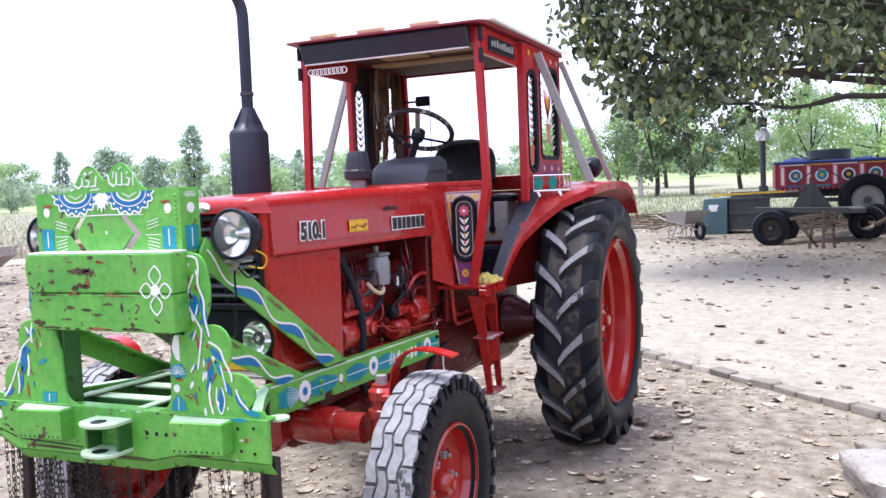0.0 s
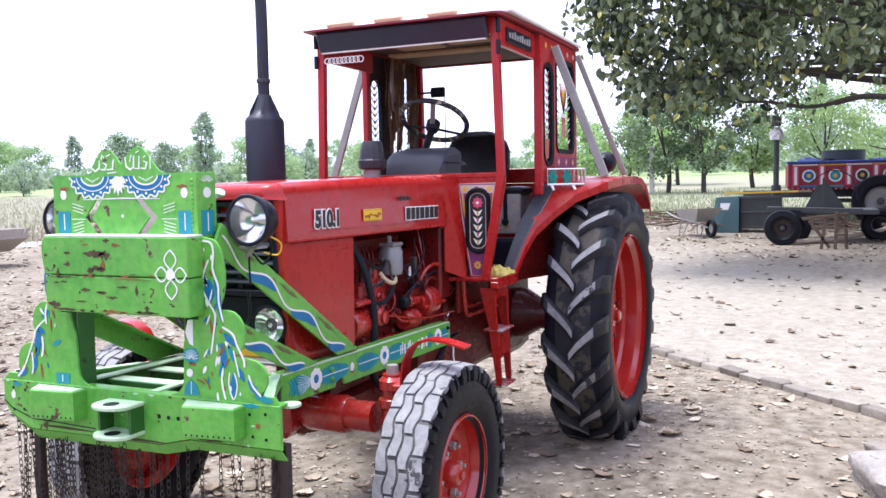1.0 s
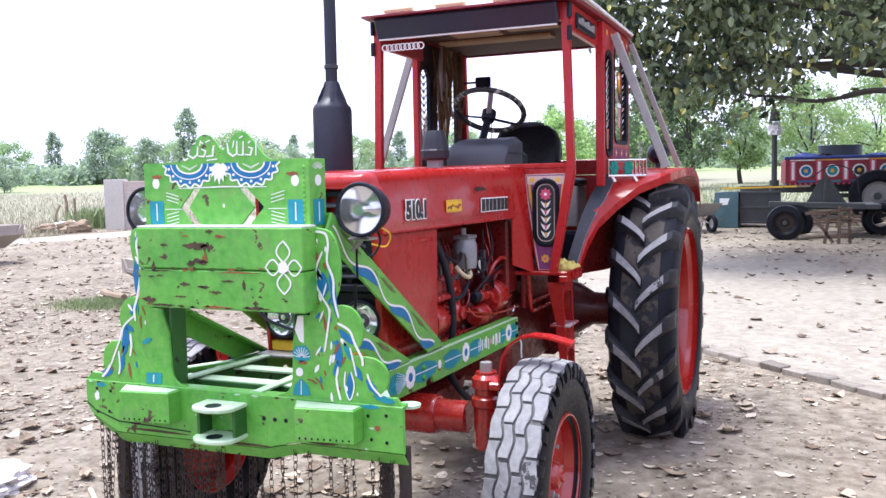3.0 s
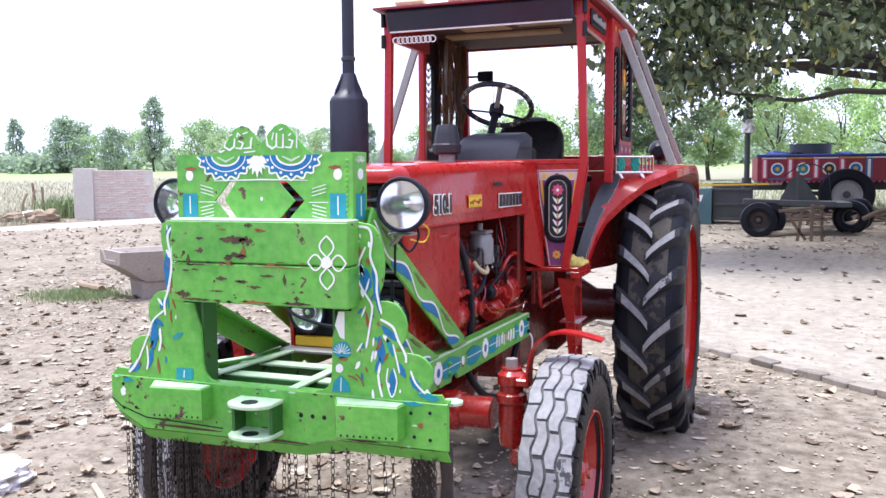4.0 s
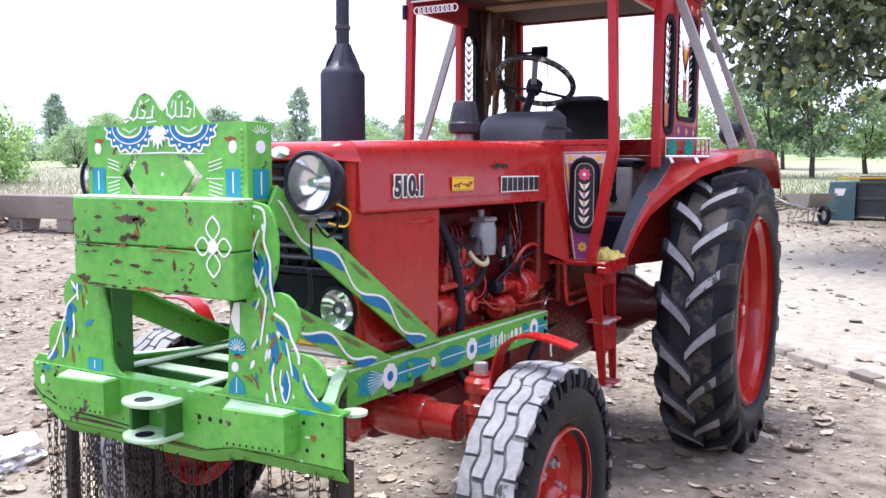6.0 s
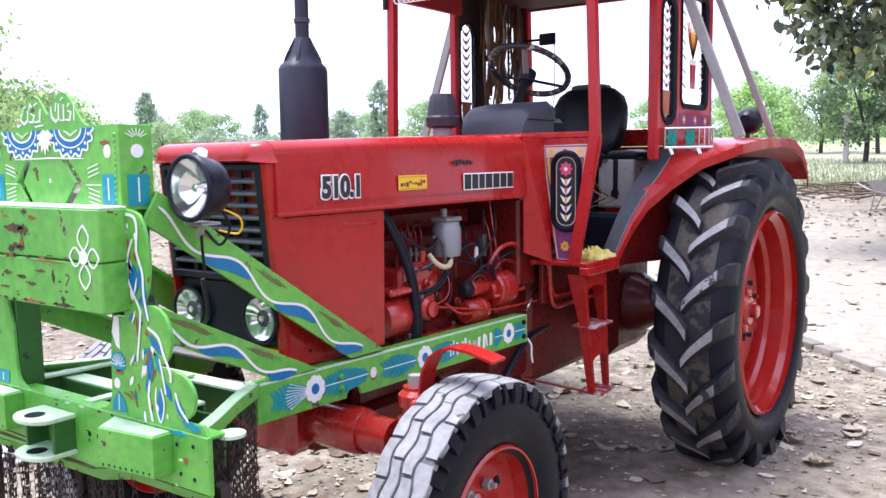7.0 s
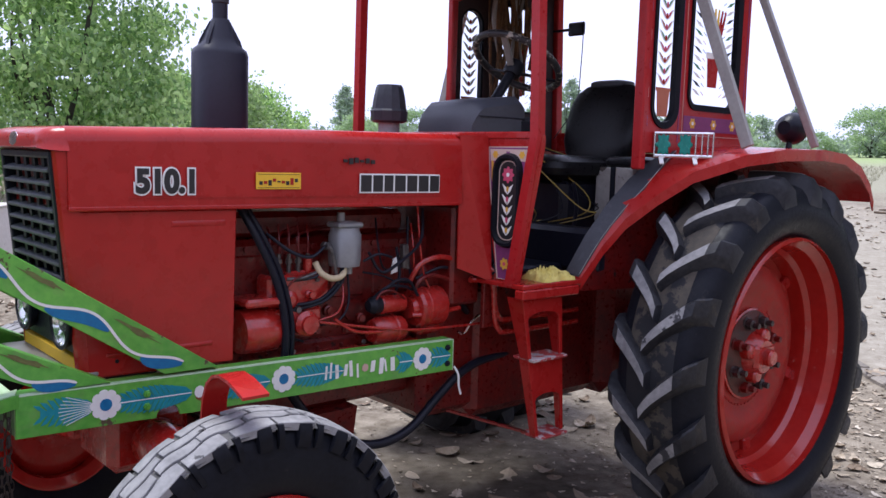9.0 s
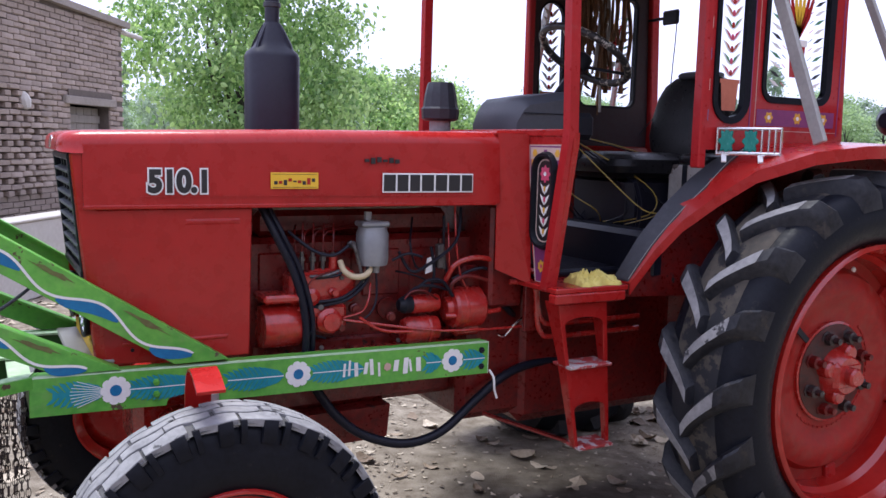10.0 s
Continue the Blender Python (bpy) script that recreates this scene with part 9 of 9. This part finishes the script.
for k in range(24):
    part("fringe", Shape().lathe([(0, 0), (0.03, 0), (0.03, 0.004), (0, 0.004)], 8, pose(0.02, 0.1 + 0.115 * k, 0.905, 0, 90, 0)), PINK, tr)
for y in (1.92, 4.3):
    wheel_shape(0.60, 0.15, 0.33, STEEL, tr, axis_x(0.22, y, 0.60))
part("chassis_beam", Shape().box(-0.6, -0.45, -1.0, 6.2, 0.70, 0.88, 0.01), DARKIRON, tr)
for y in (1.2, 1.7):
    part("spring", Shape().beam((-0.3, y - 0.35, 0.62), (-0.3, y + 0.35, 0.62), 0.08, 0.10), DARKIRON, tr)
tank = tagged(part("water_tank", Shape().lathe([(0, 0), (0.46, 0), (0.48, 0.03), (0.46, 0.20), (0.48, 0.22), (0.48, 0.26), (0.46, 0.28), (0.47, 0.50), (0.48, 0.52), (0.44, 0.52), (0.43, 0.10), (0, 0.10)], 36, pose(0, 0, 0)), surface("slate_plastic", (0.04, 0.055, 0.075), (0.07, 0.09, 0.115), 3, 30, (0.4, 0.6))), "round slate-blue tub standing in the trailer", "tub")
tank.matrix_basis = pose(*place(-19.3, 2.45, 0.97)) @ Matrix.Diagonal((1.1, 1.1, 1.75, 1))
for k, (dy, sx) in enumerate(((0.45, 0.3), (0.9, 0.26), (1.9, 0.22), (3.4, 0.2))):
    ob = tagged(part("blue_bundle", crumple(sx, sx * 1.3, sx * 0.7, 11.0 + k, 14), TBLUE if k % 2 == 0 else LEATHER), "dark blue bundle heaped in the trailer", "bundle", "bundles in the trailer")
    ob.matrix_basis = pose(*place(-19.0, 1.16 + 1.1 * dy, 1.50))
ob = tagged(part("iron_bow", Shape().tube([(-19.0, 4.3, 2.05), (-19.0, 4.45, 2.4), (-19.0, 4.8, 2.3), (-19.0, 4.9, 2.0)], 0.03, 8), DARKIRON), "bent iron bow on the trailer", "bow")

ob = tagged(part("concrete_post", Shape().box(-0.11, 0.11, -0.11, 0.11, -0.2, 2.35, 0.02), PALEWALL), "pale concrete post by the field", "post")
ob.matrix_basis = pose(*place(-38, -5.9))


# ---- trees ----
def leaf_material(name, a, b, c=None, share=0.06, trans=0.3):
    m, nt, bs = material(name)
    geo = nt.nodes.new("ShaderNodeNewGeometry")
    stops = [(0.0, a), (1.0 - share if c else 1.0, b)]
    if c:
        stops += [(1.0 - share + 0.005, c)]
    col = ramp(nt, geo.outputs["Random Per Island"], stops)
    v = coords(nt)
    col = mix(nt, 0.5, col, mix(nt, 1.0, col, ramp(nt, noise_tex(nt, v, 1.5), [(0.3, grey(0.6)), (0.7, grey(1.3))]), "MULTIPLY"))
    nt.links.new(col, bs.inputs["Base Color"])
    bs.inputs["Roughness"].default_value = 0.45
    bs.inputs["Specular IOR Level"].default_value = 0.3
    tr_ = nt.nodes.new("ShaderNodeBsdfTranslucent")
    nt.links.new(mix(nt, 1.0, col, (1.1, 1.2, 0.8), "MULTIPLY"), tr_.inputs["Color"])
    mx = nt.nodes.new("ShaderNodeMixShader")
    mx.inputs[0].default_value = trans
    nt.links.new(bs.outputs[0], mx.inputs[1])
    nt.links.new(tr_.outputs[0], mx.inputs[2])
    nt.links.new(mx.outputs[0], nt.nodes["Material Output"].inputs["Surface"])
    return m


DEEP = leaf_material("dark_shade_tree_leaf", (0.016, 0.028, 0.018), (0.235, 0.285, 0.155), (0.48, 0.46, 0.16), 0.05, 0.25)
FRESH = leaf_material("fresh_green_leaf", (0.14, 0.26, 0.11), (0.56, 0.70, 0.38), None, trans=0.6)
OLIVE = leaf_material("olive_green_leaf", (0.08, 0.125, 0.075), (0.18, 0.245, 0.14), None, trans=0.4)
# distance haze is mixed into these two paler, greyer leaf colours
HAZELEAF = leaf_material("hazed_grey_green_leaf", (0.25, 0.32, 0.275), (0.40, 0.47, 0.40), None, trans=0.5)
HAZEPALE = leaf_material("hazed_pale_green_leaf", (0.26, 0.36, 0.22), (0.42, 0.52, 0.35), None, trans=0.5)
LIME = leaf_material("lime_green_leaf", (0.20, 0.29, 0.14), (0.33, 0.43, 0.22), None, trans=0.5)
BARK = surface("grey_bark", (0.028, 0.024, 0.020), (0.065, 0.056, 0.047), 4, 30, (0.85, 0.95), relief=0.7, dist=0.01)


def crown_shape(clumps, count, size, seed, hang=0.5, wide=0.40):
    """Leaves as folded blades, scattered through round clumps, thicker towards their outside."""
    rng = np.random.default_rng(seed)
    c = np.array(clumps, float)
    w = c[:, 3] ** 2
    pick = rng.choice(len(c), count, p=w / w.sum())
    d = rng.normal(size=(count, 3))
    d /= np.linalg.norm(d, axis=1)[:, None]
    r = rng.random(count) ** 0.45
    flatness = np.array((1.0, 1.0, 0.75))
    p = c[pick, :3] + d * (r * c[pick, 3])[:, None] * flatness * (1 + 0.25 * rng.normal(size=(count, 1)))
    along = rng.normal(size=(count, 3))
    along[:, 2] -= hang
    along /= np.linalg.norm(along, axis=1)[:, None]
    side = np.cross(along, rng.normal(size=(count, 3)))
    side /= np.linalg.norm(side, axis=1)[:, None] + 1e-9
    nrm = np.cross(along, side)
    L = size * rng.uniform(0.65, 1.3, (count, 1))
    W = L * wide * rng.uniform(0.85, 1.2, (count, 1))
    base, tip = p, p + along * L
    s = Shape()
    if wide > 0.35:
        midp = p + along * L * 0.42
        left, right = midp + side * W + nrm * L * 0.10, midp - side * W + nrm * L * 0.10
        s.v = np.stack((base, left, tip, right), 1).reshape(-1, 3).tolist()
        s.f = [f for i in range(0, 4 * count, 4) for f in ((i, i + 1, i + 2), (i, i + 2, i + 3))]
    else:
        low_, high_ = p + along * L * 0.28, p + along * L * 0.68
        fold = nrm * W * 0.35
        droop = nrm * L * -0.06
        s.v = np.stack((base, low_ + side * W + fold, high_ + side * W * 0.82 + fold, tip + droop, high_ - side * W * 0.82 + fold, low_ - side * W + fold), 1).reshape(-1, 3).tolist()
        s.f = [f for i in range(0, 6 * count, 6) for f in ((i, i + 1, i + 2, i + 3), (i, i + 3, i + 4, i + 5))]
    return s


def limb(s, a, b, r0, r1, bend, rnd):
    a, b = Vector(a), Vector(b)
    n, rings = 6, []
    d = (b - a)
    o1 = Vector((rnd.uniform(-1, 1), rnd.uniform(-1, 1), rnd.uniform(-0.4, 0.8))) * bend * d.length
    for i in range(n + 1):
        u = i / n
        q = a + d * u + o1 * math.sin(math.pi * u) * 0.5
        r = r0 + (r1 - r0) * u
        t = d.normalized()
        sd = t.orthogonal().normalized()
        up = t.cross(sd)
        rings.append([q + (sd * math.cos(2 * math.pi * k / 8) + up * math.sin(2 * math.pi * k / 8)) * r for k in range(8)])
    s.loft(rings)


def tree(name, label, at, height, radius, clumps_n, leaves_n, leaf, mat, seed, low=0.3, trunk_r=0.12, hang=0.5, group="", slim=1.0):
    rnd = random.Random(seed)
    t = tagged(new(name), label, "tree", group)
    t.location = at
    wood = Shape()
    fork = height * low
    limb(wood, (0, 0, -0.2), (rnd.uniform(-0.2, 0.2), rnd.uniform(-0.2, 0.2), fork), trunk_r, trunk_r * 0.75, 0.08, rnd)
    clumps = []
    for k in range(clumps_n):
        a = 2.4 * k + rnd.uniform(-0.4, 0.4)
        u = (k + 0.5) / clumps_n
        z = fork * 0.85 + (height - fork * 0.9) * u
        reach = radius * slim * math.sqrt(max(0.05, 1 - (2 * u - 0.85) ** 2)) * rnd.uniform(0.45, 0.95)
        p = (reach * math.cos(a), reach * math.sin(a), z)
        clumps.append((*p, radius * rnd.uniform(0.22, 0.48) * (0.6 + 0.4 * slim)))
        if k % (4 if clumps_n > 30 else 2) == 0 or clumps_n < 10:
            limb(wood, (0, 0, fork * rnd.uniform(0.8, 1.0)), p, trunk_r * 0.5, trunk_r * 0.08, 0.2, rnd)
    part("trunk", wood, BARK, t)
    part("crown", crown_shape(clumps, leaves_n, leaf, seed, hang, 0.30 if leaves_n > 20000 else 0.40), mat, t, fix=False)
    return t


# large shade tree that overhangs the farm gear
shade = tagged(new("shade_tree"), "large spreading shade tree with dark broad leaves", "tree")
rs = random.Random(77)
wood = Shape()
base = Vector(place(-13.5, 8.2))
limb(wood, base - Vector((0, 0, 0.3)), base + Vector((0.2, -0.3, 2.6)), 0.42, 0.34, 0.05, rs)
top = base + Vector((0.2, -0.3, 2.5))
clumps = []
for k in range(64):
    x, y = rs.uniform(-17.5, -8.3), rs.uniform(-0.9, 11.0)
    z = rs.uniform(3.6, 7.2)
    lowest = 3.55 - 0.15 * max(0, y - 4)
    edge = max(0.0, (0.7 - y) / 1.6)
    z = max(z, lowest) if edge < 0.1 else rs.uniform(3.3, 6.2)
    clumps.append((x, y, z, rs.uniform(0.75, 1.25)))
# hidden clumps added behind the crown to shade gear and ground
clumps += [(rs.uniform(-24, -17), rs.uniform(-0.5, 10.5), rs.uniform(5.6, 7.6), rs.uniform(0.9, 1.3)) for _ in range(34)]
clumps += [(a, b + 0.2, c, r) for a, b, c, r in [(-9.3, -0.9, 3.4, 0.7), (-9.0, -0.3, 3.2, 0.6), (-9.1, -1.3, 4.2, 0.7), (-9.4, -1.5, 4.9, 0.8), (-9.0, 0.4, 3.3, 0.6), (-8.9, 1.2, 3.5, 0.7), (-9.0, 2.2, 3.6, 0.7), (-9.2, 3.0, 3.5, 0.7), (-8.8, -0.8, 3.9, 0.7), (-9.2, -1.0, 5.4, 0.9), (-9.0, 0.2, 4.4, 0.8), (-9.1, 1.6, 4.6, 0.9), (-9.0, 3.2, 4.6, 0.9), (-9.2, -1.2, 3.75, 0.6), (-9.0, -0.8, 3.15, 0.5), (-9.3, -1.6, 4.3, 0.6)]]
for x, y, z, r in clumps[::3]:
    limb(wood, top, (x, y, z), 0.13, 0.015, 0.18, rs)
limb(wood, top + Vector((0, -0.2, 0.2)), (-9.6, -0.6, 3.25), 0.065, 0.02, 0.16, rs)
# a low crooked bough below the crown
for a, b, r in ((0, 3, 0.022), (2, 5, 0.032), (4, 7, 0.048), (6, 9, 0.075)):
    bough = [(-10.0, 0.55, 2.97), (-10.0, 0.85, 2.88), (-9.95, 1.25, 2.84), (-10.0, 1.78, 2.74), (-10.1, 2.2, 2.79), (-10.0, 2.6, 2.86), (-10.2, 3.2, 2.84), (-10.8, 4.4, 2.95), (-11.9, 6.0, 2.85), (-13.3, 7.9, 2.4)]
    wood.tube(bough[a:b + 1], r, 8)
part("trunk", wood, BARK, shade)
part("crown", crown_shape(clumps, 46000, 0.165, 5, 1.2, 0.27), DEEP, shade, fix=False)
# the thick heart of the crown, over the farm gear; unseen top added to block light
heart = [(rs.uniform(-20, -5.0), rs.uniform(3.2, 14.0), rs.uniform(6.8, 8.6), rs.uniform(1.1, 1.6)) for _ in range(44)]
heart += [(rs.uniform(-18, -9.5), rs.uniform(3.4, 12.5), rs.uniform(4.0, 6.6), rs.uniform(0.8, 1.3)) for _ in range(46)]
part("shading_crown", crown_shape(heart, 52000, 0.21, 6, 1.2, 0.27), DEEP, shade, fix=False)

tree("leafy_tree", "broad light green tree behind the yard", place(-3.45, -18.9), 9.0, 3.1, 40, 33000, 0.145, FRESH, 41, 0.12, 0.16, 1.2)
for j, (x, y, h, r) in enumerate(((-11.6, -30.2, 3.6, 2.2), (-14.6, -32.2, 3.9, 2.6), (-17.6, -34.6, 3.6, 2.4), (-8.6, -30.0, 2.7, 2.0))):
    tree("bushy_tree", "low bushy green tree at the edge of the field", place(x, y), h, r, 16, 6500, 0.17, LIME if j % 2 else FRESH, 45 + j, 0.10, 0.10, 0.6, "bushy trees")
for k, (x, y, h, r, mt) in enumerate(((-38.5, -5.2, 5.0, 2.1, OLIVE), (-38.0, -3.4, 5.4, 2.0, OLIVE), (-44, -1.6, 4.2, 1.5, LIME), (-50, -6.5, 5.5, 2.6, FRESH), (-47, 1.8, 5.6, 2.8, LIME), (-52, 5.5, 6.0, 3.0, LIME), (-44, 7.5, 5.5, 2.5, FRESH), (-52, -10, 4.5, 2.6, LIME), (-56, -15, 4.8, 2.8, FRESH), (-40, -10.5, 3.8, 2.0, FRESH))):
    tree("field_tree", ("slim dark green tree by the field" if mt is OLIVE else "young pale green tree by the field"), place(x, y), h, r, 14, 4200, 0.17, mt, 60 + k, 0.30, 0.13, 0.4, "field trees")
# belt of distant trees, a few kinds repeated at several sizes
kinds = []
for k, (h, r, mt, slim, low) in enumerate(((5.5, 2.8, HAZELEAF, 1.0, 0.18), (6.5, 3.2, HAZEPALE, 1.0, 0.15), (9.0, 1.7, HAZELEAF, 0.8, 0.22), (4.5, 3.0, HAZEPALE, 1.0, 0.12), (6.0, 2.6, HAZELEAF, 0.9, 0.2))):
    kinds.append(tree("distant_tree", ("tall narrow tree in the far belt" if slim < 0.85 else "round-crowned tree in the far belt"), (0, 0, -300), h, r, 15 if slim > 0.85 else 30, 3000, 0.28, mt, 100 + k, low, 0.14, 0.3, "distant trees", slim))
rd = random.Random(19)
first = [True] * len(kinds)
a = -196.0
n = 0
while a < -88.0:
    for ring_d, chance in ((64, 0.22), (86, 0.45), (108, 0.8)):
        if rd.random() > chance:
            continue
        d = ring_d + rd.uniform(-7, 7)
        aa = radians(a + rd.uniform(-0.8, 0.8))
        if ring_d == 64 and -178 < a < -160:
            continue
        x, y = 4.5 + d * math.cos(aa), 2.0 + d * math.sin(aa)
        i = rd.choice((0, 1, 1, 3, 4, 0, 4, 2)) if ring_d > 70 else rd.choice((0, 3, 1))
        sc = rd.uniform(0.45, 0.95) * (0.7 if ring_d == 64 else 0.9) * (1.35 if i == 2 else 1.0)
        m = pose(x, y, ground_z(x, y) - 0.05, 0, 0, rd.uniform(0, 360))
        ob = kinds[i] if first[i] else copy_thing(kinds[i], m)
        first[i] = False
        ob.matrix_basis = m
        ob.scale = (sc * rd.uniform(0.9, 1.3), sc * rd.uniform(0.9, 1.3), sc)
        n += 1
    a += 1.55
# hedge of shrubs below the belt, too many to count
rng_clumps = []
for k in range(420):
    aa = radians(rd.uniform(-196, -88))
    d = rd.uniform(88, 124)
    x, y = 4.5 + d * math.cos(aa), 2.0 + d * math.sin(aa)
    rng_clumps.append((x, y, ground_z(x, y) + rd.uniform(0.2, 1.0), rd.uniform(0.9, 2.0)))
tagged(part("far_shrubs", crown_shape(rng_clumps, 60000, 0.5, 8, 0.2), HAZELEAF, fix=False), "thick green shrubs along the far fields", "shrubs", "", "stuff")

# ---- unseen plain walls, added behind the walk to block side light ----
UNSEENWALL = surface("unseen_plain_wall", (0.32, 0.27, 0.235), (0.42, 0.36, 0.315), 1.2, 20, (0.85, 0.95), relief=0.4)
tagged(part("blocker_south", Shape().box(-7.0, 15.0, 8.5, 8.9, -0.1, 4.0), UNSEENWALL), "unseen plain wall added behind the yard to block light", "wall", "", "structure")
tagged(part("blocker_east", Shape().box(14.6, 15.0, -12.0, 8.5, -0.1, 2.3), UNSEENWALL), "unseen plain wall added beside the yard to block light", "wall", "", "structure")

# ---- dead leaves, chips and grass on the ground ----
def litter(count, zone, size, seed, flat_=0.25):
    """Curled dead leaves: pointed blades of eight triangles, each with its own bend."""
    rng = np.random.default_rng(seed)
    s = Shape()
    made = 0
    while made < count:
        x, y = zone(rng)
        L = size * rng.uniform(0.5, 1.25)
        W = L * rng.uniform(0.26, 0.42)
        curl, roll = rng.uniform(0.02, 0.24) * L, rng.uniform(-0.2, 0.4) * W
        m = pose(x, y, relief(x, y) + 0.004, rng.uniform(-5, 5), rng.uniform(-5, 5), rng.uniform(0, 360))
        n = 5
        pts, fs = [], []
        bow, skew = rng.uniform(-0.12, 0.12) * L, rng.uniform(0.7, 1.3)
        for i in range(n + 1):
            u = i / n
            half = W * math.sin(math.pi * (0.06 + 0.90 * u)) ** 0.75 * rng.uniform(0.62, 1.22)
            zc = curl * (2 * u - 1) ** 2
            cx, cy = L * (u - 0.5), bow * math.sin(math.pi * u)
            pts += [(cx, cy + half, zc + roll), (cx, cy, zc), (cx, cy - half * skew, zc + roll * skew)]
        for i in range(n):
            a = 3 * i
            fs += [(a, a + 1, a + 4, a + 3), (a + 1, a + 2, a + 5, a + 4)]
        if L < 0.05:
            pts, fs = [pts[0], pts[2], pts[8], pts[15], pts[9]], [(0, 1, 2, 3, 4)]
        s.add([m @ Vector(p) for p in pts], fs)
        made += 1
    return s


def near_zone(rng):
    while True:
        x, y = rng.uniform(-5.5, 4.2), rng.uniform(-8.5, 3.6)
        k = beyond_kerb(x, y)
        keep = 0.10 if k > 0 else 0.9
        clump = 0.35 + 0.65 * (noise.noise(Vector((x * 0.8, y * 0.8, 7))) > -0.05)
        if rng.random() < keep * clump:
            return x, y


def far_zone(rng):
    while True:
        x, y = rng.uniform(-20, 3), rng.uniform(-17, 8)
        if rng.random() < (0.25 if beyond_kerb(x, y) > 0 and x > -11 else 0.8):
            return x, y


def tone(name, stops):
    m, nt, bs = material(name)
    geo = nt.nodes.new("ShaderNodeNewGeometry")
    col = ramp(nt, geo.outputs["Random Per Island"], stops)
    col = mix(nt, 0.5, col, mix(nt, 1.0, col, ramp(nt, noise_tex(nt, coords(nt), 60), [(0.3, grey(0.6)), (0.7, grey(1.3))]), "MULTIPLY"))
    nt.links.new(col, bs.inputs["Base Color"])
    bs.inputs["Roughness"].default_value = 0.85
    return m


DEAD = tone("dead_leaf", [(0.0, (0.13, 0.09, 0.06)), (0.35, (0.27, 0.21, 0.15)), (0.75, (0.42, 0.35, 0.265)), (1.0, (0.58, 0.51, 0.41))])
CHIP = tone("straw_and_chips", [(0.0, (0.09, 0.067, 0.047)), (0.5, (0.26, 0.21, 0.155)), (1.0, (0.50, 0.435, 0.34))])
tagged(part("dead_leaves", litter(1700, near_zone, 0.088, 3), DEAD, fix=False), "curled tan dead leaves scattered on the earth", "dead leaves", "", "stuff")
tagged(part("leaf_scraps", litter(30000, near_zone, 0.030, 4), CHIP, fix=False), "small straw scraps and chips on the earth", "leaf litter", "", "stuff")
tagged(part("distant_leaves", litter(5600, far_zone, 0.12, 5), DEAD, fix=False), "dead leaves lying over the far yard", "dead leaves", "", "stuff")


def blades(count, zone, h, seed, wide=0.008):
    rng = np.random.default_rng(seed)
    s = Shape()
    for _ in range(count):
        x, y = zone(rng)
        z = relief(x, y) - 0.01
        a, hh = rng.uniform(0, 6.28), h * rng.uniform(0.5, 1.3)
        lean = rng.uniform(0.05, 0.5) * hh
        c, sn = math.cos(a), math.sin(a)
        b = rng.uniform(0, 6.28)
        lx, ly = lean * math.cos(b), lean * math.sin(b)
        w = wide * rng.uniform(0.6, 1.4)
        s.add([(x - c * w, y - sn * w, z), (x + c * w, y + sn * w, z), (x + lx * 0.4 + c * w * 0.7, y + ly * 0.4 + sn * w * 0.7, z + hh * 0.6), (x + lx * 0.4 - c * w * 0.7, y + ly * 0.4 - sn * w * 0.7, z + hh * 0.6), (x + lx, y + ly, z + hh)], [(0, 1, 2, 3), (3, 2, 4)])
    return s


STRAW = tone("dry_field_grass", [(0.0, (0.26, 0.255, 0.15)), (0.5, (0.37, 0.35, 0.235)), (1.0, (0.47, 0.44, 0.32))])
WEED = tone("green_weed", [(0.0, (0.16, 0.22, 0.09)), (1.0, (0.32, 0.40, 0.19))])


def field(rng):
    while True:
        a, d = math.radians(rng.uniform(-160, -100)), 21 + 40 * rng.random() ** 1.4
        x, y = 3 + d * math.cos(a), 1 + d * math.sin(a)
        if y < -14.5 - 0.55 * (x + 10.4) * -1 - 1.2 or d > 27:
            return x, y


tagged(part("dry_grass", blades(42000, field, 0.17, 6, 0.011), STRAW, fix=False), "tall dry straw-coloured grass in the field", "grass", "", "stuff")
tagged(part("weed_patch", blades(3200, lambda r: (-3.38 + 0.26 * r.normal(), -6.98 + 0.30 * r.normal()), 0.075, 7, 0.004), WEED, fix=False), "patch of short green weeds on the earth", "weeds", "", "stuff")
tagged(part("wall_weeds", blades(700, lambda r: (-14.3 + 0.35 * r.normal(), -17.7 + 0.4 * r.normal()), 0.55, 8, 0.02), WEED, fix=False), "green weeds beside the wall stub", "weeds", "", "stuff")


def verge(rng):
    a, d = math.radians(rng.uniform(-192, -163)), 23.5 + 22 * rng.random() ** 1.5
    return 3 + d * math.cos(a), 1 + d * math.sin(a)


tagged(part("verge_grass", blades(15000, verge, 0.16, 9, 0.012), WEED, fix=False), "low green grass along the edge of the yard", "grass", "", "stuff")
